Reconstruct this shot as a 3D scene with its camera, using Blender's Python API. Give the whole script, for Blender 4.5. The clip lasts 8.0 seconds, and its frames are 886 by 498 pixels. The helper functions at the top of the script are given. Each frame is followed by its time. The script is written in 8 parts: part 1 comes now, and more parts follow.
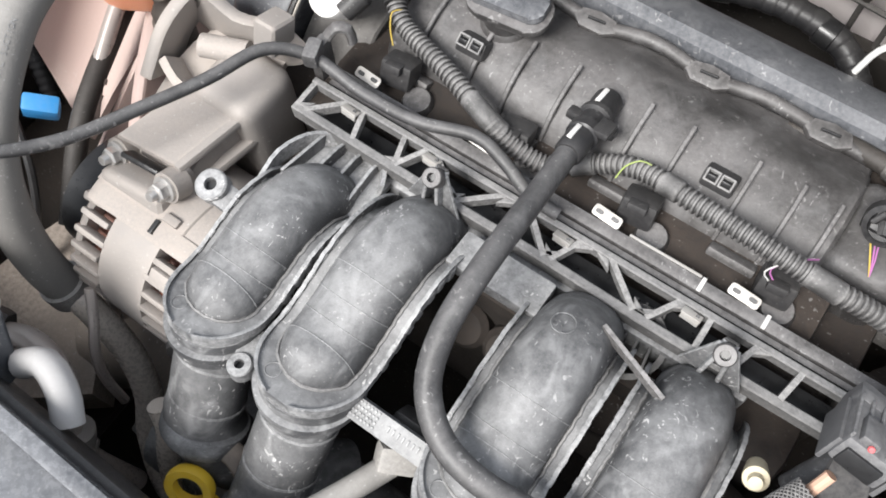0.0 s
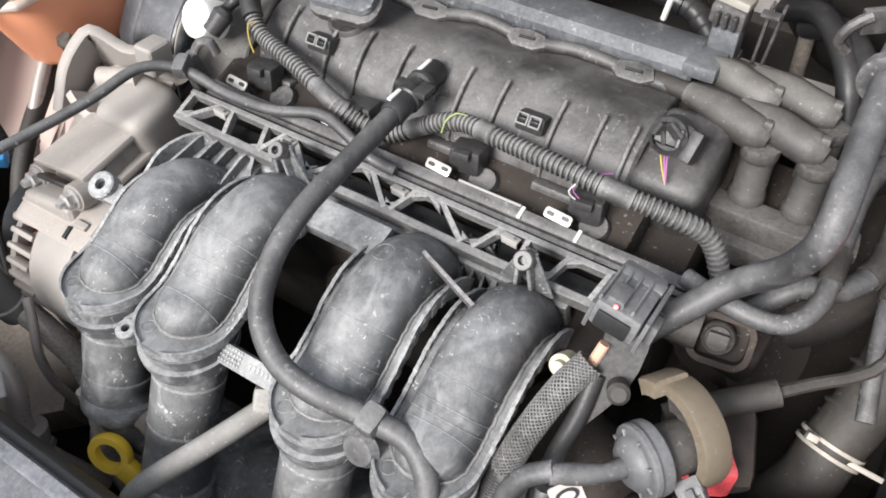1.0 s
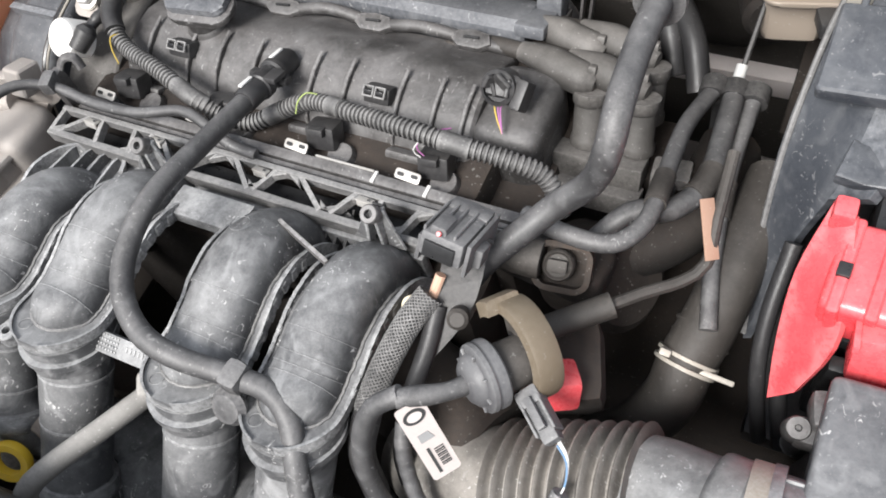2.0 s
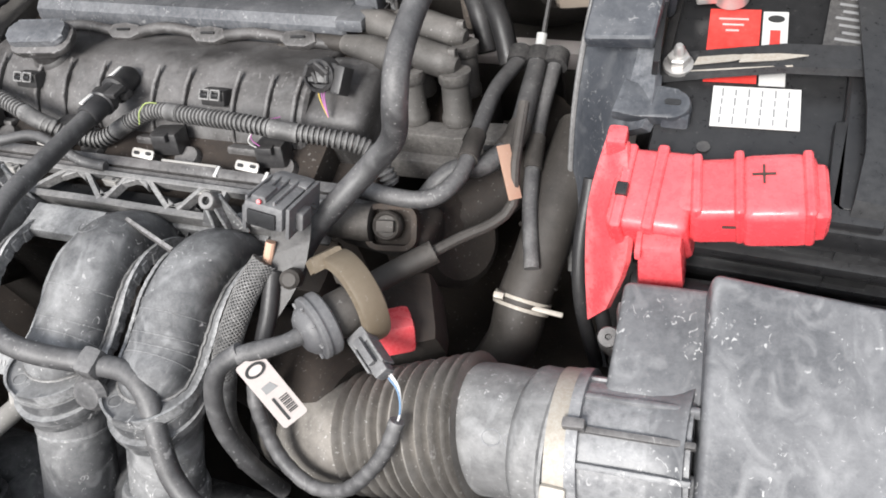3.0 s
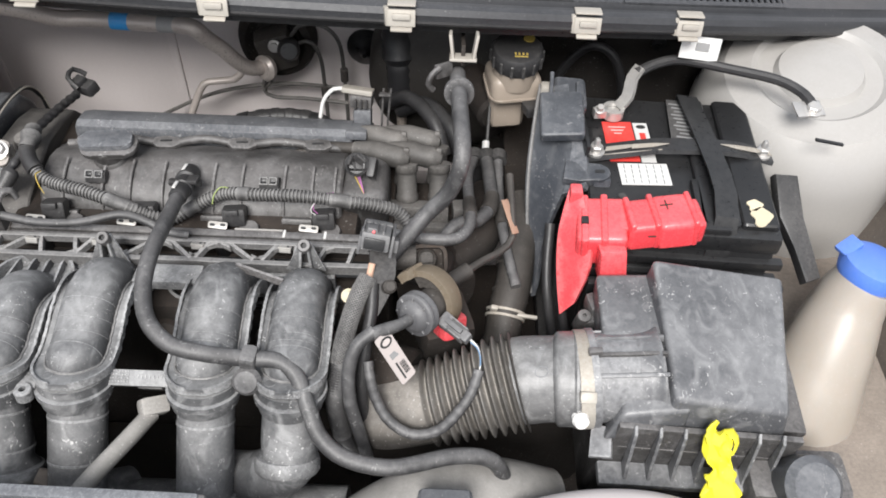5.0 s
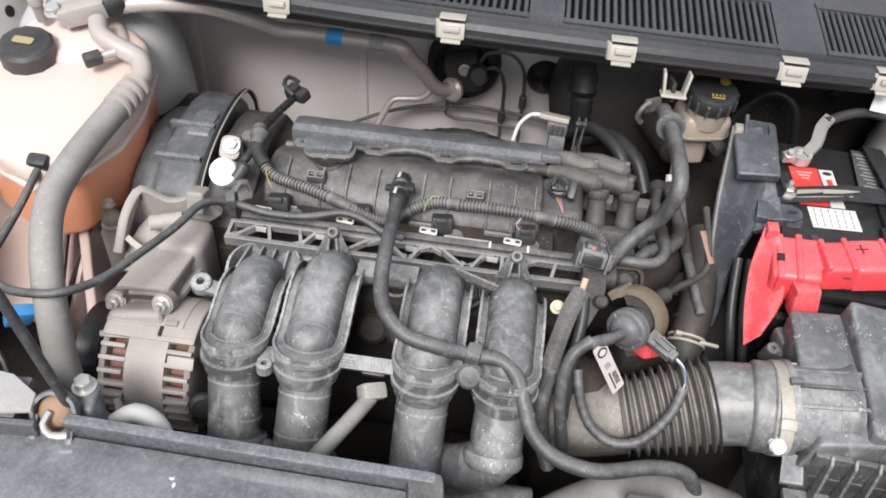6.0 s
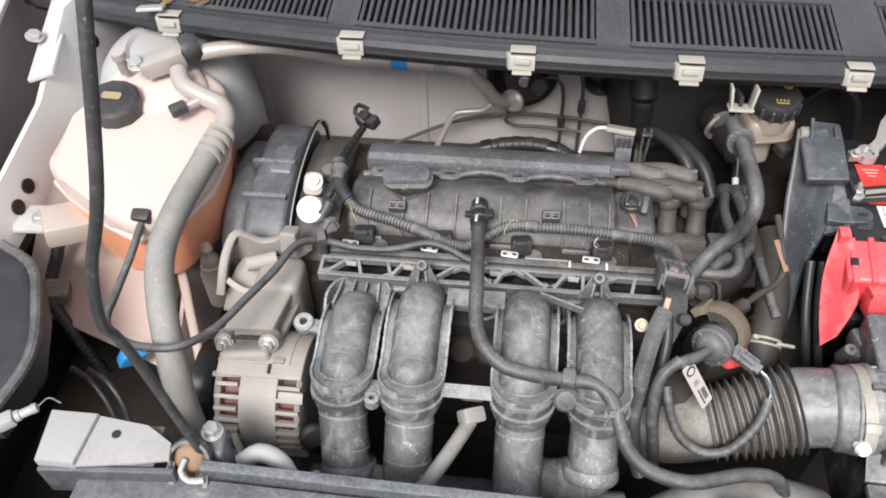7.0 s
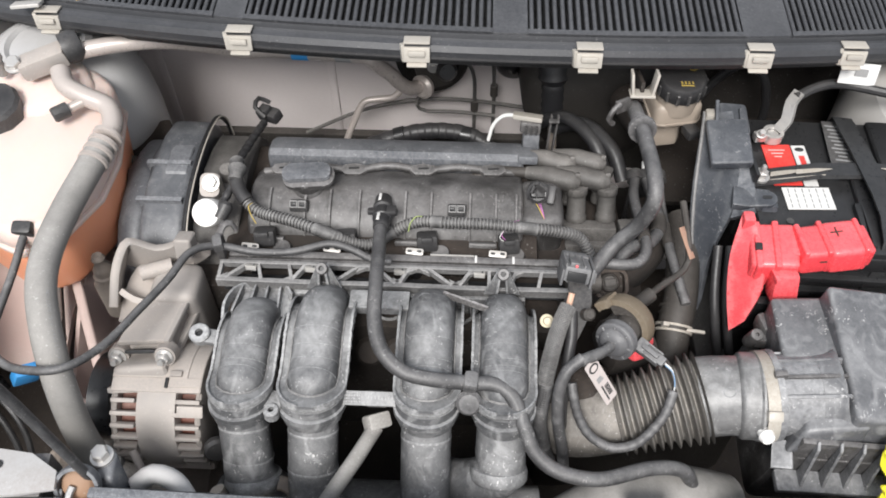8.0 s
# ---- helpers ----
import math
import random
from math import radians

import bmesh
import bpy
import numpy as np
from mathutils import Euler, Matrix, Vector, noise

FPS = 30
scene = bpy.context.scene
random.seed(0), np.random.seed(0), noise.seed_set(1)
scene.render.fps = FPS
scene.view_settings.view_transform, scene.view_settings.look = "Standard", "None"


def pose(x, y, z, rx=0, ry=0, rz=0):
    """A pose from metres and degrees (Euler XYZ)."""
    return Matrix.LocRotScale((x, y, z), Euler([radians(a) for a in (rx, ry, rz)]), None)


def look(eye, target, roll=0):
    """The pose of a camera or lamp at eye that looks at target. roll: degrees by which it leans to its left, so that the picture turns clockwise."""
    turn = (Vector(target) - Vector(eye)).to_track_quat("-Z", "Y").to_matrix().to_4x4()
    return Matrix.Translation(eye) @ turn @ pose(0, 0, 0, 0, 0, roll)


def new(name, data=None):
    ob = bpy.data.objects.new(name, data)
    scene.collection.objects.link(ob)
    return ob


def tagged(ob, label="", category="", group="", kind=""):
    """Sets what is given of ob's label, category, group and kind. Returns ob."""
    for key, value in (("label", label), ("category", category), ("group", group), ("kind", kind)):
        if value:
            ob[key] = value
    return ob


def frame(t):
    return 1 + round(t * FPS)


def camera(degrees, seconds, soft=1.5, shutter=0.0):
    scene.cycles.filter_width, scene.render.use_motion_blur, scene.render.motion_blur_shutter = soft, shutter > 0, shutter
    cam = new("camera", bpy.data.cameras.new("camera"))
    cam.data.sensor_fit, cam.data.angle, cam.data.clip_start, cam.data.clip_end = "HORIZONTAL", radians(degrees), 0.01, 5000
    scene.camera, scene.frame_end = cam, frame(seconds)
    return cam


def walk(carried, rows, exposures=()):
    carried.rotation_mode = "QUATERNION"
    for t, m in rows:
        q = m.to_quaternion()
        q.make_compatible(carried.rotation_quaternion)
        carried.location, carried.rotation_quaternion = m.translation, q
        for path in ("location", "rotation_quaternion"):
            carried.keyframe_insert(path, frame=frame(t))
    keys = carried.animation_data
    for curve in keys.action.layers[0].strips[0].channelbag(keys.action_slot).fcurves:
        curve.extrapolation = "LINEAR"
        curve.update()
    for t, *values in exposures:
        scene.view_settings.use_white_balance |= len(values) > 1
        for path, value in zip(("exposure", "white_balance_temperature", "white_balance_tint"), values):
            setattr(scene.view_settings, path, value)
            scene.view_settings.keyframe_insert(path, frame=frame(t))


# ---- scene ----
cam = camera(56.0, 8.0, soft=1.8)
PATH = [
    (0, (0.1, -0.223, 1.284), (-0.417, 0.418, -0.539), -4.1),
    (0.5, (0.192, -0.225, 1.294), (-0.476, 0.43, -0.474), -13.6),
    (1, (0.265, -0.228, 1.295), (-0.464, 0.461, -0.436), -17.8),
    (1.2, (0.286, -0.23, 1.293), (-0.449, 0.476, -0.428), -18.8),
    (2.5, (0.401, -0.261, 1.277), (-0.282, 0.596, -0.396), -21.1),
    (3, (0.442, -0.281, 1.282), (-0.155, 0.642, -0.389), -20.1),
    (3.5, (0.448, -0.327, 1.314), (-0.002, 0.712, -0.335), -15.5),
    (4, (0.393, -0.405, 1.362), (0.156, 0.789, -0.225), -8.3),
    (4.2, (0.364, -0.437, 1.38), (0.212, 0.807, -0.178), -5.5),
    (5.3, (0.206, -0.577, 1.442), (0.232, 0.79, -0.018), 4.0),
    (5.5, (0.174, -0.588, 1.446), (0.166, 0.787, -0.005), 4.4),
    (6, (0.107, -0.609, 1.45), (-0.001, 0.787, 0.022), 4.3),
    (6.5, (0.065, -0.61, 1.482), (-0.107, 0.753, 0.029), 1.2),
    (7, (0.049, -0.59, 1.529), (-0.123, 0.719, 0.026), -1.6),
    (7.5, (0.074, -0.579, 1.543), (-0.044, 0.714, 0.022), -1.4),
    (8, (0.102, -0.545, 1.531), (0.036, 0.711, -0.024), -0.5),
]
walk(cam, [(t, look(eye, target, roll)) for t, eye, target, roll in PATH],
     exposures=((0, 0.75), (1.2, 0.81), (2.5, 0.77), (3.5, 0.74), (4.2, 0.60), (5.3, 0.50), (8, 0.48)))

# ---- world and light ----
SUN_ELEVATION, SUN_TURN = radians(50), radians(170)
world = bpy.data.worlds.new("overcast_sky")
scene.world = world
world.use_nodes = True
wn = world.node_tree.nodes
sky = wn.new("ShaderNodeTexSky")
sky.sky_type, sky.sun_disc = "NISHITA", False
sky.sun_elevation, sky.sun_rotation = SUN_ELEVATION, SUN_TURN
sky.air_density, sky.dust_density, sky.ozone_density = 1.0, 4.0, 0.6
pale = wn.new("ShaderNodeMixRGB")
pale.inputs[0].default_value = 0.72
pale.inputs[2].default_value = (4.75, 5.0, 5.35, 1)
world.node_tree.links.new(sky.outputs[0], pale.inputs[1])
world.node_tree.links.new(pale.outputs[0], wn["Background"].inputs[0])
wn["Background"].inputs[1].default_value = 0.105

sun = new("sun", bpy.data.lights.new("sun", "SUN"))
sun.data.energy, sun.data.angle, sun.data.color = 3.3, radians(24), (1.0, 0.985, 0.965)
sun.matrix_world = look((-0.5, -2.9, 4.3), (0.0, 0.0, 0.85))


# ---- materials ----
def surface(name, base, dust=(0.30, 0.275, 0.25), amount=0.4, rough=0.6, metal=0.0, grain=90.0, patch=14.0, bump=0.15, scratch=0.0, clear=0.0, spread=0.35):
    """A worn surface: its own colour, dust in patches and grains, scratches, fine relief."""
    m = bpy.data.materials.new(name)
    m.use_nodes = True
    n, ln = m.node_tree.nodes, m.node_tree.links.new
    b = n["Principled BSDF"]
    geo = n.new("ShaderNodeNewGeometry")

    def tex(scale, detail=4.0, rough_=0.6):
        t = n.new("ShaderNodeTexNoise")
        t.inputs["Scale"].default_value, t.inputs["Detail"].default_value, t.inputs["Roughness"].default_value = scale, detail, rough_
        ln(geo.outputs["Position"], t.inputs["Vector"])
        return t.outputs["Fac"]

    def ramp(src, lo, hi, a=0.0, c=1.0):
        r = n.new("ShaderNodeMapRange")
        r.inputs["From Min"].default_value, r.inputs["From Max"].default_value = lo, hi
        r.inputs["To Min"].default_value, r.inputs["To Max"].default_value = a, c
        ln(src, r.inputs["Value"])
        return r.outputs["Result"]

    def calc(op, a, c):
        q = n.new("ShaderNodeMath")
        q.operation = op
        for i, v in enumerate((a, c)):
            if isinstance(v, (int, float)):
                q.inputs[i].default_value = v
            else:
                ln(v, q.inputs[i])
        return q.outputs[0]

    def mix(fac, a, c):
        q = n.new("ShaderNodeMixRGB")
        for i, v in enumerate((fac, a, c)):
            if isinstance(v, tuple):
                q.inputs[i].default_value = (*v, 1)
            elif isinstance(v, (int, float)):
                q.inputs[i].default_value = v
            else:
                ln(v, q.inputs[i])
        return q.outputs[0]

    fine, wide = tex(grain * 3, 6.0, 0.7), tex(patch, 5.0, 0.65)
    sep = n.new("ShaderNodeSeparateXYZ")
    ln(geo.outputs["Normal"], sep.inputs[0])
    # Upward faces paler: settled dust plus top highlights put into the colour.
    dust_and_top_light = ramp(sep.outputs["Z"], 0.10, 1.0, 0.22, 1.24)
    mid = tex(patch * 3.7, 5.0, 0.7)
    blot = calc("ADD", ramp(wide, 0.5 - spread * 0.5, 0.5 + spread * 0.5, 0.14, 0.54), ramp(mid, 0.36, 0.66, -0.02, 0.18))
    grit = tex(grain * 9, 3.0, 0.6)
    cover = calc("MULTIPLY", calc("ADD", calc("ADD", blot, ramp(fine, 0.34, 0.68, -0.05, 0.08)), ramp(grit, 0.38, 0.66, -0.02, 0.04)), amount)
    cover = calc("MULTIPLY", cover, dust_and_top_light)
    rnd = n.new("ShaderNodeObjectInfo")
    tone = ramp(rnd.outputs["Random"], 0, 1, 0.9, 1.1)
    edge = ramp(geo.outputs["Pointiness"], 0.535, 0.63, 0.0, 0.9 * amount)
    cover = calc("ADD", cover, calc("MULTIPLY", edge, ramp(fine, 0.35, 0.6, 0.2, 1.0)))
    specks = ramp(tex(420.0, 1.0, 0.4), 0.70, 0.76, 0.0, 0.55 * amount)
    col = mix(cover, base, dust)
    col = mix(calc("MULTIPLY", specks, ramp(wide, 0.42, 0.6)), col, (0.66, 0.65, 0.63))
    if scratch:
        # smears of wiped dust, then small pale chips and short scuffs in clusters
        mp = n.new("ShaderNodeMapping")
        mp.inputs["Rotation"].default_value, mp.inputs["Scale"].default_value = (0.3, 0.2, 0.6), (1.0, 0.75, 0.9)
        ln(geo.outputs["Position"], mp.inputs["Vector"])
        smear = n.new("ShaderNodeTexNoise")
        smear.inputs["Scale"].default_value, smear.inputs["Detail"].default_value, smear.inputs["Distortion"].default_value = 55.0, 5.0, 1.2
        ln(mp.outputs[0], smear.inputs["Vector"])
        col = mix(calc("MULTIPLY", ramp(smear.outputs["Fac"], 0.50, 0.70), 0.30 * scratch), col, (0.50, 0.50, 0.50))
        chip = n.new("ShaderNodeTexNoise")
        chip.inputs["Scale"].default_value, chip.inputs["Detail"].default_value, chip.inputs["Distortion"].default_value = 185.0, 2.0, 2.0
        ln(mp.outputs[0], chip.inputs["Vector"])
        gate = ramp(tex(34.0, 4.0, 0.7), 0.50, 0.60)
        col = mix(calc("MULTIPLY", calc("MULTIPLY", ramp(chip.outputs["Fac"], 0.630, 0.69), gate), 0.85 * scratch), col, (0.62, 0.61, 0.60))
    q = n.new("ShaderNodeMixRGB")
    q.blend_type = "MULTIPLY"
    q.inputs[0].default_value = 1.0
    ln(col, q.inputs[1])
    ln(tone, q.inputs[2])
    ln(q.outputs[0], b.inputs["Base Color"])
    ln(calc("ADD", ramp(fine, 0.3, 0.7, rough - 0.08, rough + 0.08), calc("MULTIPLY", cover, 0.15)), b.inputs["Roughness"])
    b.inputs["Metallic"].default_value = metal
    if metal:
        ln(calc("MULTIPLY", calc("SUBTRACT", 1.0, cover), metal), b.inputs["Metallic"])
    b.inputs["Coat Weight"].default_value = clear
    bp = n.new("ShaderNodeBump")
    bp.inputs["Strength"].default_value, bp.inputs["Distance"].default_value = bump, 0.0015
    ln(calc("ADD", fine, calc("MULTIPLY", wide, 0.6)), bp.inputs["Height"])
    ln(bp.outputs[0], b.inputs["Normal"])
    return m


def clear_tank(name, tint, dense):
    m = surface(name, tint, (0.62, 0.56, 0.51), 0.45, 0.35, bump=0.05)
    b = m.node_tree.nodes["Principled BSDF"]
    b.inputs["Subsurface Weight"].default_value = dense
    b.inputs["Subsurface Radius"].default_value = (0.02, 0.012, 0.008)
    b.inputs["Subsurface Scale"].default_value = 0.6
    return m


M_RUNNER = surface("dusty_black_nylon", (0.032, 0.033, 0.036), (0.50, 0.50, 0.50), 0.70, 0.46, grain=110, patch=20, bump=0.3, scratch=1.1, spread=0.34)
M_COWL = surface("black_cowl_plastic", (0.020, 0.021, 0.024), (0.22, 0.22, 0.23), 0.20, 0.5, grain=100, patch=10, bump=0.15)
M_TRAY = surface("dust_greyed_plastic_tray", (0.07, 0.07, 0.072), (0.42, 0.41, 0.40), 0.56, 0.45, grain=120, patch=30, bump=0.2, scratch=0.2)
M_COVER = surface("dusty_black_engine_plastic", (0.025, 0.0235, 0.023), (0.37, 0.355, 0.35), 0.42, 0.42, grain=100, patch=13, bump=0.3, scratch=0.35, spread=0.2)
M_COVER_BLUE = surface("faded_grey_plastic", (0.042, 0.046, 0.054), (0.38, 0.385, 0.40), 0.40, 0.40, grain=100, patch=12, bump=0.25, scratch=0.4)
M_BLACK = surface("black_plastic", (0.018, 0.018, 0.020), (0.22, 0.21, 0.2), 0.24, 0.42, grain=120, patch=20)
# Real black plastic; also blackens holes, bores and gaps in place of shade.
M_BLACK_CLEAN = surface("black_plastic_and_gap_shade", (0.012, 0.012, 0.013), (0.2, 0.2, 0.2), 0.1, 0.32, grain=60, patch=10, bump=0.05)
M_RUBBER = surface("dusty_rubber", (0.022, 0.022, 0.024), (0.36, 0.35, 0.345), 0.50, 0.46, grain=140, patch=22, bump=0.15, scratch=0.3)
M_HOSE_PALE = surface("dust_covered_hose", (0.17, 0.164, 0.155), (0.48, 0.46, 0.435), 0.80, 0.75, grain=140, patch=12, bump=0.2)
M_BELLOWS = surface("dusty_rubber_bellows", (0.048, 0.044, 0.040), (0.44, 0.405, 0.365), 0.82, 0.60, grain=90, patch=16, bump=0.15, scratch=0.25)
M_COIL = surface("brown_dusted_plastic", (0.034, 0.032, 0.030), (0.34, 0.32, 0.30), 0.60, 0.55, grain=120, patch=12)
M_TAG = surface("dusty_paper_tag", (0.56, 0.50, 0.48), (0.42, 0.37, 0.34), 0.3, 0.6, grain=90, patch=40, bump=0.05)
# Grime, with the deep shade of the bay put into its near-black colour.
M_DARK = surface("grime_and_deep_shade", (0.011, 0.0098, 0.009), (0.105, 0.078, 0.062), 0.36, 0.75, grain=80, patch=10, bump=0.4)
M_ALU = surface("dusty_cast_aluminium", (0.33, 0.31, 0.295), (0.42, 0.375, 0.34), 0.9, 0.55, metal=0.3, grain=160, patch=12, bump=0.25)
M_STEEL = surface("zinc_steel", (0.62, 0.61, 0.6), (0.45, 0.42, 0.38), 0.45, 0.35, metal=0.9, grain=120, patch=30, bump=0.08)
M_CLIP = surface("bright_spring_steel", (0.58, 0.57, 0.55), (0.36, 0.325, 0.285), 0.6, 0.35, metal=0.35, grain=120, patch=30, bump=0.05)
M_PIPE = surface("dull_aluminium_pipe", (0.48, 0.43, 0.40), (0.38, 0.335, 0.30), 0.5, 0.30, metal=0.3, grain=120, patch=18, bump=0.08)
M_PAINT = surface("dusty_silver_body_paint", (0.72, 0.71, 0.70), (0.40, 0.36, 0.33), 0.50, 0.38, metal=0.1, grain=80, patch=11, bump=0.05)
M_FIREWALL = surface("dusty_primer", (0.72, 0.665, 0.655), (0.58, 0.52, 0.50), 0.5, 0.55, grain=90, patch=6, bump=0.08)
M_LAMP = surface("pale_grey_bracket_paint", (0.46, 0.46, 0.46), (0.36, 0.335, 0.32), 0.6, 0.45, grain=110, patch=18, bump=0.06, scratch=0.25)
M_WING = surface("dusty_off_white_wing_paint", (0.50, 0.485, 0.465), (0.36, 0.335, 0.31), 0.55, 0.42, metal=0.1, grain=80, patch=12, bump=0.06)
M_CREAM = surface("cream_dried_paint", (0.74, 0.66, 0.48), (0.5, 0.42, 0.3), 0.3, 0.6, grain=110, patch=30)
M_CLAMP = surface("dull_beige_clamp_steel", (0.50, 0.475, 0.43), (0.34, 0.30, 0.25), 0.6, 0.5, metal=0.25, grain=130, patch=40, bump=0.06)
M_LOOM = surface("grey_dusted_corrugated_loom", (0.032, 0.031, 0.031), (0.44, 0.43, 0.42), 0.56, 0.5, grain=150, patch=26, bump=0.15)
M_CUFF = surface("chalky_dusted_rubber_cuff", (0.070, 0.070, 0.072), (0.50, 0.495, 0.485), 0.66, 0.34, grain=80, patch=16, bump=0.25, scratch=0.9, spread=0.25)
M_BRAID = surface("dark_braided_sleeve", (0.026, 0.026, 0.027), (0.34, 0.33, 0.32), 0.52, 0.7, grain=160, patch=40, bump=0.3)
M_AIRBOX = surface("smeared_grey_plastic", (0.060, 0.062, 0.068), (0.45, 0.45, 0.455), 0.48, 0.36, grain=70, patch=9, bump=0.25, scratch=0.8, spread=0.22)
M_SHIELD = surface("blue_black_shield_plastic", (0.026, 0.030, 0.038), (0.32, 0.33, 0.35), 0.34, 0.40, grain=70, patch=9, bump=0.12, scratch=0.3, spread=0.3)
M_GRIME = surface("brown_grimed_rubber", (0.020, 0.0175, 0.0155), (0.20, 0.180, 0.163), 0.38, 0.6, grain=120, patch=16, bump=0.25)
M_SLAM = surface("glossy_splashed_plastic", (0.040, 0.043, 0.050), (0.46, 0.47, 0.49), 0.48, 0.20, grain=80, patch=12, bump=0.12, scratch=0.2, clear=0.8)
M_PLUG = surface("pale_grey_plug_plastic", (0.07, 0.07, 0.075), (0.34, 0.335, 0.33), 0.50, 0.45, grain=120, patch=30, bump=0.15)
M_FLUID = surface("milky_fluid_reservoir_plastic", (0.34, 0.285, 0.235), (0.30, 0.26, 0.22), 0.5, 0.4, grain=90, patch=20, bump=0.08)
M_FADED = surface("faded_yellow_print", (0.36, 0.27, 0.08), amount=0.4, bump=0.0)
M_BAREPIPE = surface("bare_pale_pipe", (0.74, 0.68, 0.61), (0.56, 0.49, 0.42), 0.45, 0.26, metal=0.2, grain=120, patch=18, bump=0.06)
M_LEAF = surface("dry_leaf", (0.50, 0.36, 0.16), (0.36, 0.22, 0.09), 0.7, 0.7, grain=160, patch=60, bump=0.3)
M_SOOT = surface("dusty_metal_and_wing_shade", (0.13, 0.112, 0.098), (0.40, 0.34, 0.29), 0.6, 0.7, grain=90, patch=12, bump=0.3)
M_RED = surface("red_plastic", (0.76, 0.055, 0.070), (0.84, 0.36, 0.36), 0.34, 0.26, grain=60, patch=14, bump=0.12)
M_TANK = clear_tank("milky_orange_tank", (0.76, 0.60, 0.54), 0.3)
M_COOLANT = clear_tank("orange_coolant_wall", (0.88, 0.36, 0.20), 0.25)
M_MILK = clear_tank("milky_white_plastic", (0.42, 0.375, 0.325), 0.2)
M_WHITE = surface("white_plastic", (0.80, 0.79, 0.77), (0.5, 0.46, 0.4), 0.18, 0.45, grain=90, patch=20, bump=0.04)
M_PAPER = surface("white_paper_label", (0.64, 0.64, 0.63), (0.5, 0.47, 0.42), 0.14, 0.6, grain=90, patch=30, bump=0.02)
M_INK = surface("black_ink", (0.02, 0.02, 0.02), (0.2, 0.2, 0.2), 0.1, 0.6, bump=0.0)
M_SILVER_INK = surface("pale_grey_print", (0.30, 0.30, 0.30), (0.2, 0.2, 0.2), 0.3, 0.6, bump=0.0)
M_REDLABEL = surface("red_label", (0.70, 0.03, 0.025), (0.6, 0.3, 0.25), 0.1, 0.4, bump=0.02)
M_YELLOW = surface("yellow_plastic", (0.84, 0.55, 0.02), (0.5, 0.42, 0.3), 0.2, 0.4, bump=0.05)
M_YELLOW_BRIGHT = surface("bright_yellow_cloth", (0.86, 0.78, 0.03), (0.7, 0.65, 0.2), 0.15, 0.7, bump=0.2)
M_BLUE = surface("blue_tape", (0.02, 0.30, 0.72), (0.3, 0.40, 0.50), 0.25, 0.45, bump=0.06)
M_BLUECAP = surface("blue_cap_plastic", (0.08, 0.20, 0.66), (0.4, 0.45, 0.6), 0.2, 0.4, bump=0.04)
M_COPPER = surface("copper_winding", (0.14, 0.032, 0.022), (0.3, 0.2, 0.15), 0.4, 0.5, grain=200)
M_BROWN = surface("tan_plastic_ring", (0.13, 0.10, 0.066), (0.25, 0.21, 0.16), 0.5, 0.6)
M_CARD = surface("brown_card_tag", (0.34, 0.19, 0.13), (0.5, 0.4, 0.32), 0.3, 0.7)
M_RUST = surface("rusty_steel", (0.30, 0.17, 0.10), (0.36, 0.28, 0.22), 0.5, 0.7)
M_GROUND = surface("asphalt", (0.05, 0.05, 0.05), (0.12, 0.11, 0.1), 0.5, 0.85, grain=60, patch=2)
M_PINK = surface("pale_pink_overspray", (0.60, 0.45, 0.41), (0.5, 0.42, 0.37), 0.5, 0.55, patch=9)
M_WIRE_Y = surface("yellow_wire", (0.6, 0.42, 0.05), amount=0.2, bump=0.0)
M_WIRE_P = surface("violet_wire", (0.4, 0.12, 0.35), amount=0.2, bump=0.0)
M_WIRE_B = surface("blue_wire", (0.15, 0.3, 0.5), amount=0.2, bump=0.0)
M_WIRE_W = surface("white_wire", (0.72, 0.72, 0.70), amount=0.2, bump=0.0)
M_WIRE_G = surface("green_wire", (0.35, 0.45, 0.12), amount=0.2, bump=0.0)
M_TAN_STRIP = surface("peach_tape", (0.72, 0.45, 0.32), amount=0.2, bump=0.05)


# ---- mesh helpers ----
def thing(name, base, label, category, group="", kind=""):
    ob = new(name)
    ob.empty_display_size = 0.02
    ob.location = base
    return tagged(ob, label, category, group, kind)


def spot(ob):
    p = Vector((0, 0, 0))
    while ob:
        p += ob.location
        ob = ob.parent
    return p


def part(name, bm, material, parent, label="", smooth=True, angle=35):
    """Links a bmesh, drawn in world coordinates, as one mesh under a thing or a part."""
    me = bpy.data.meshes.new(name)
    bmesh.ops.recalc_face_normals(bm, faces=bm.faces[:])
    lo = Vector([min(v.co[k] for v in bm.verts) for k in range(3)])
    hi = Vector([max(v.co[k] for v in bm.verts) for k in range(3)])
    mid = (lo + hi) / 2
    bmesh.ops.translate(bm, verts=bm.verts[:], vec=-mid)
    if smooth:
        for f in bm.faces:
            f.smooth = True
        lim = radians(angle)
        for e in bm.edges:
            if len(e.link_faces) == 2 and e.calc_face_angle(0) > lim:
                e.smooth = False
    bm.to_mesh(me)
    bm.free()
    me.materials.append(material)
    ob = new(name, me)
    ob.parent = parent
    ob.location = mid - (spot(parent) if parent else Vector((0, 0, 0)))
    if label:
        ob["label"] = label
    return ob


def solo(name, bm, material, label, category, group="", kind="", smooth=True, angle=35):
    return tagged(part(name, bm, material, None, "", smooth, angle), label, category, group, kind)


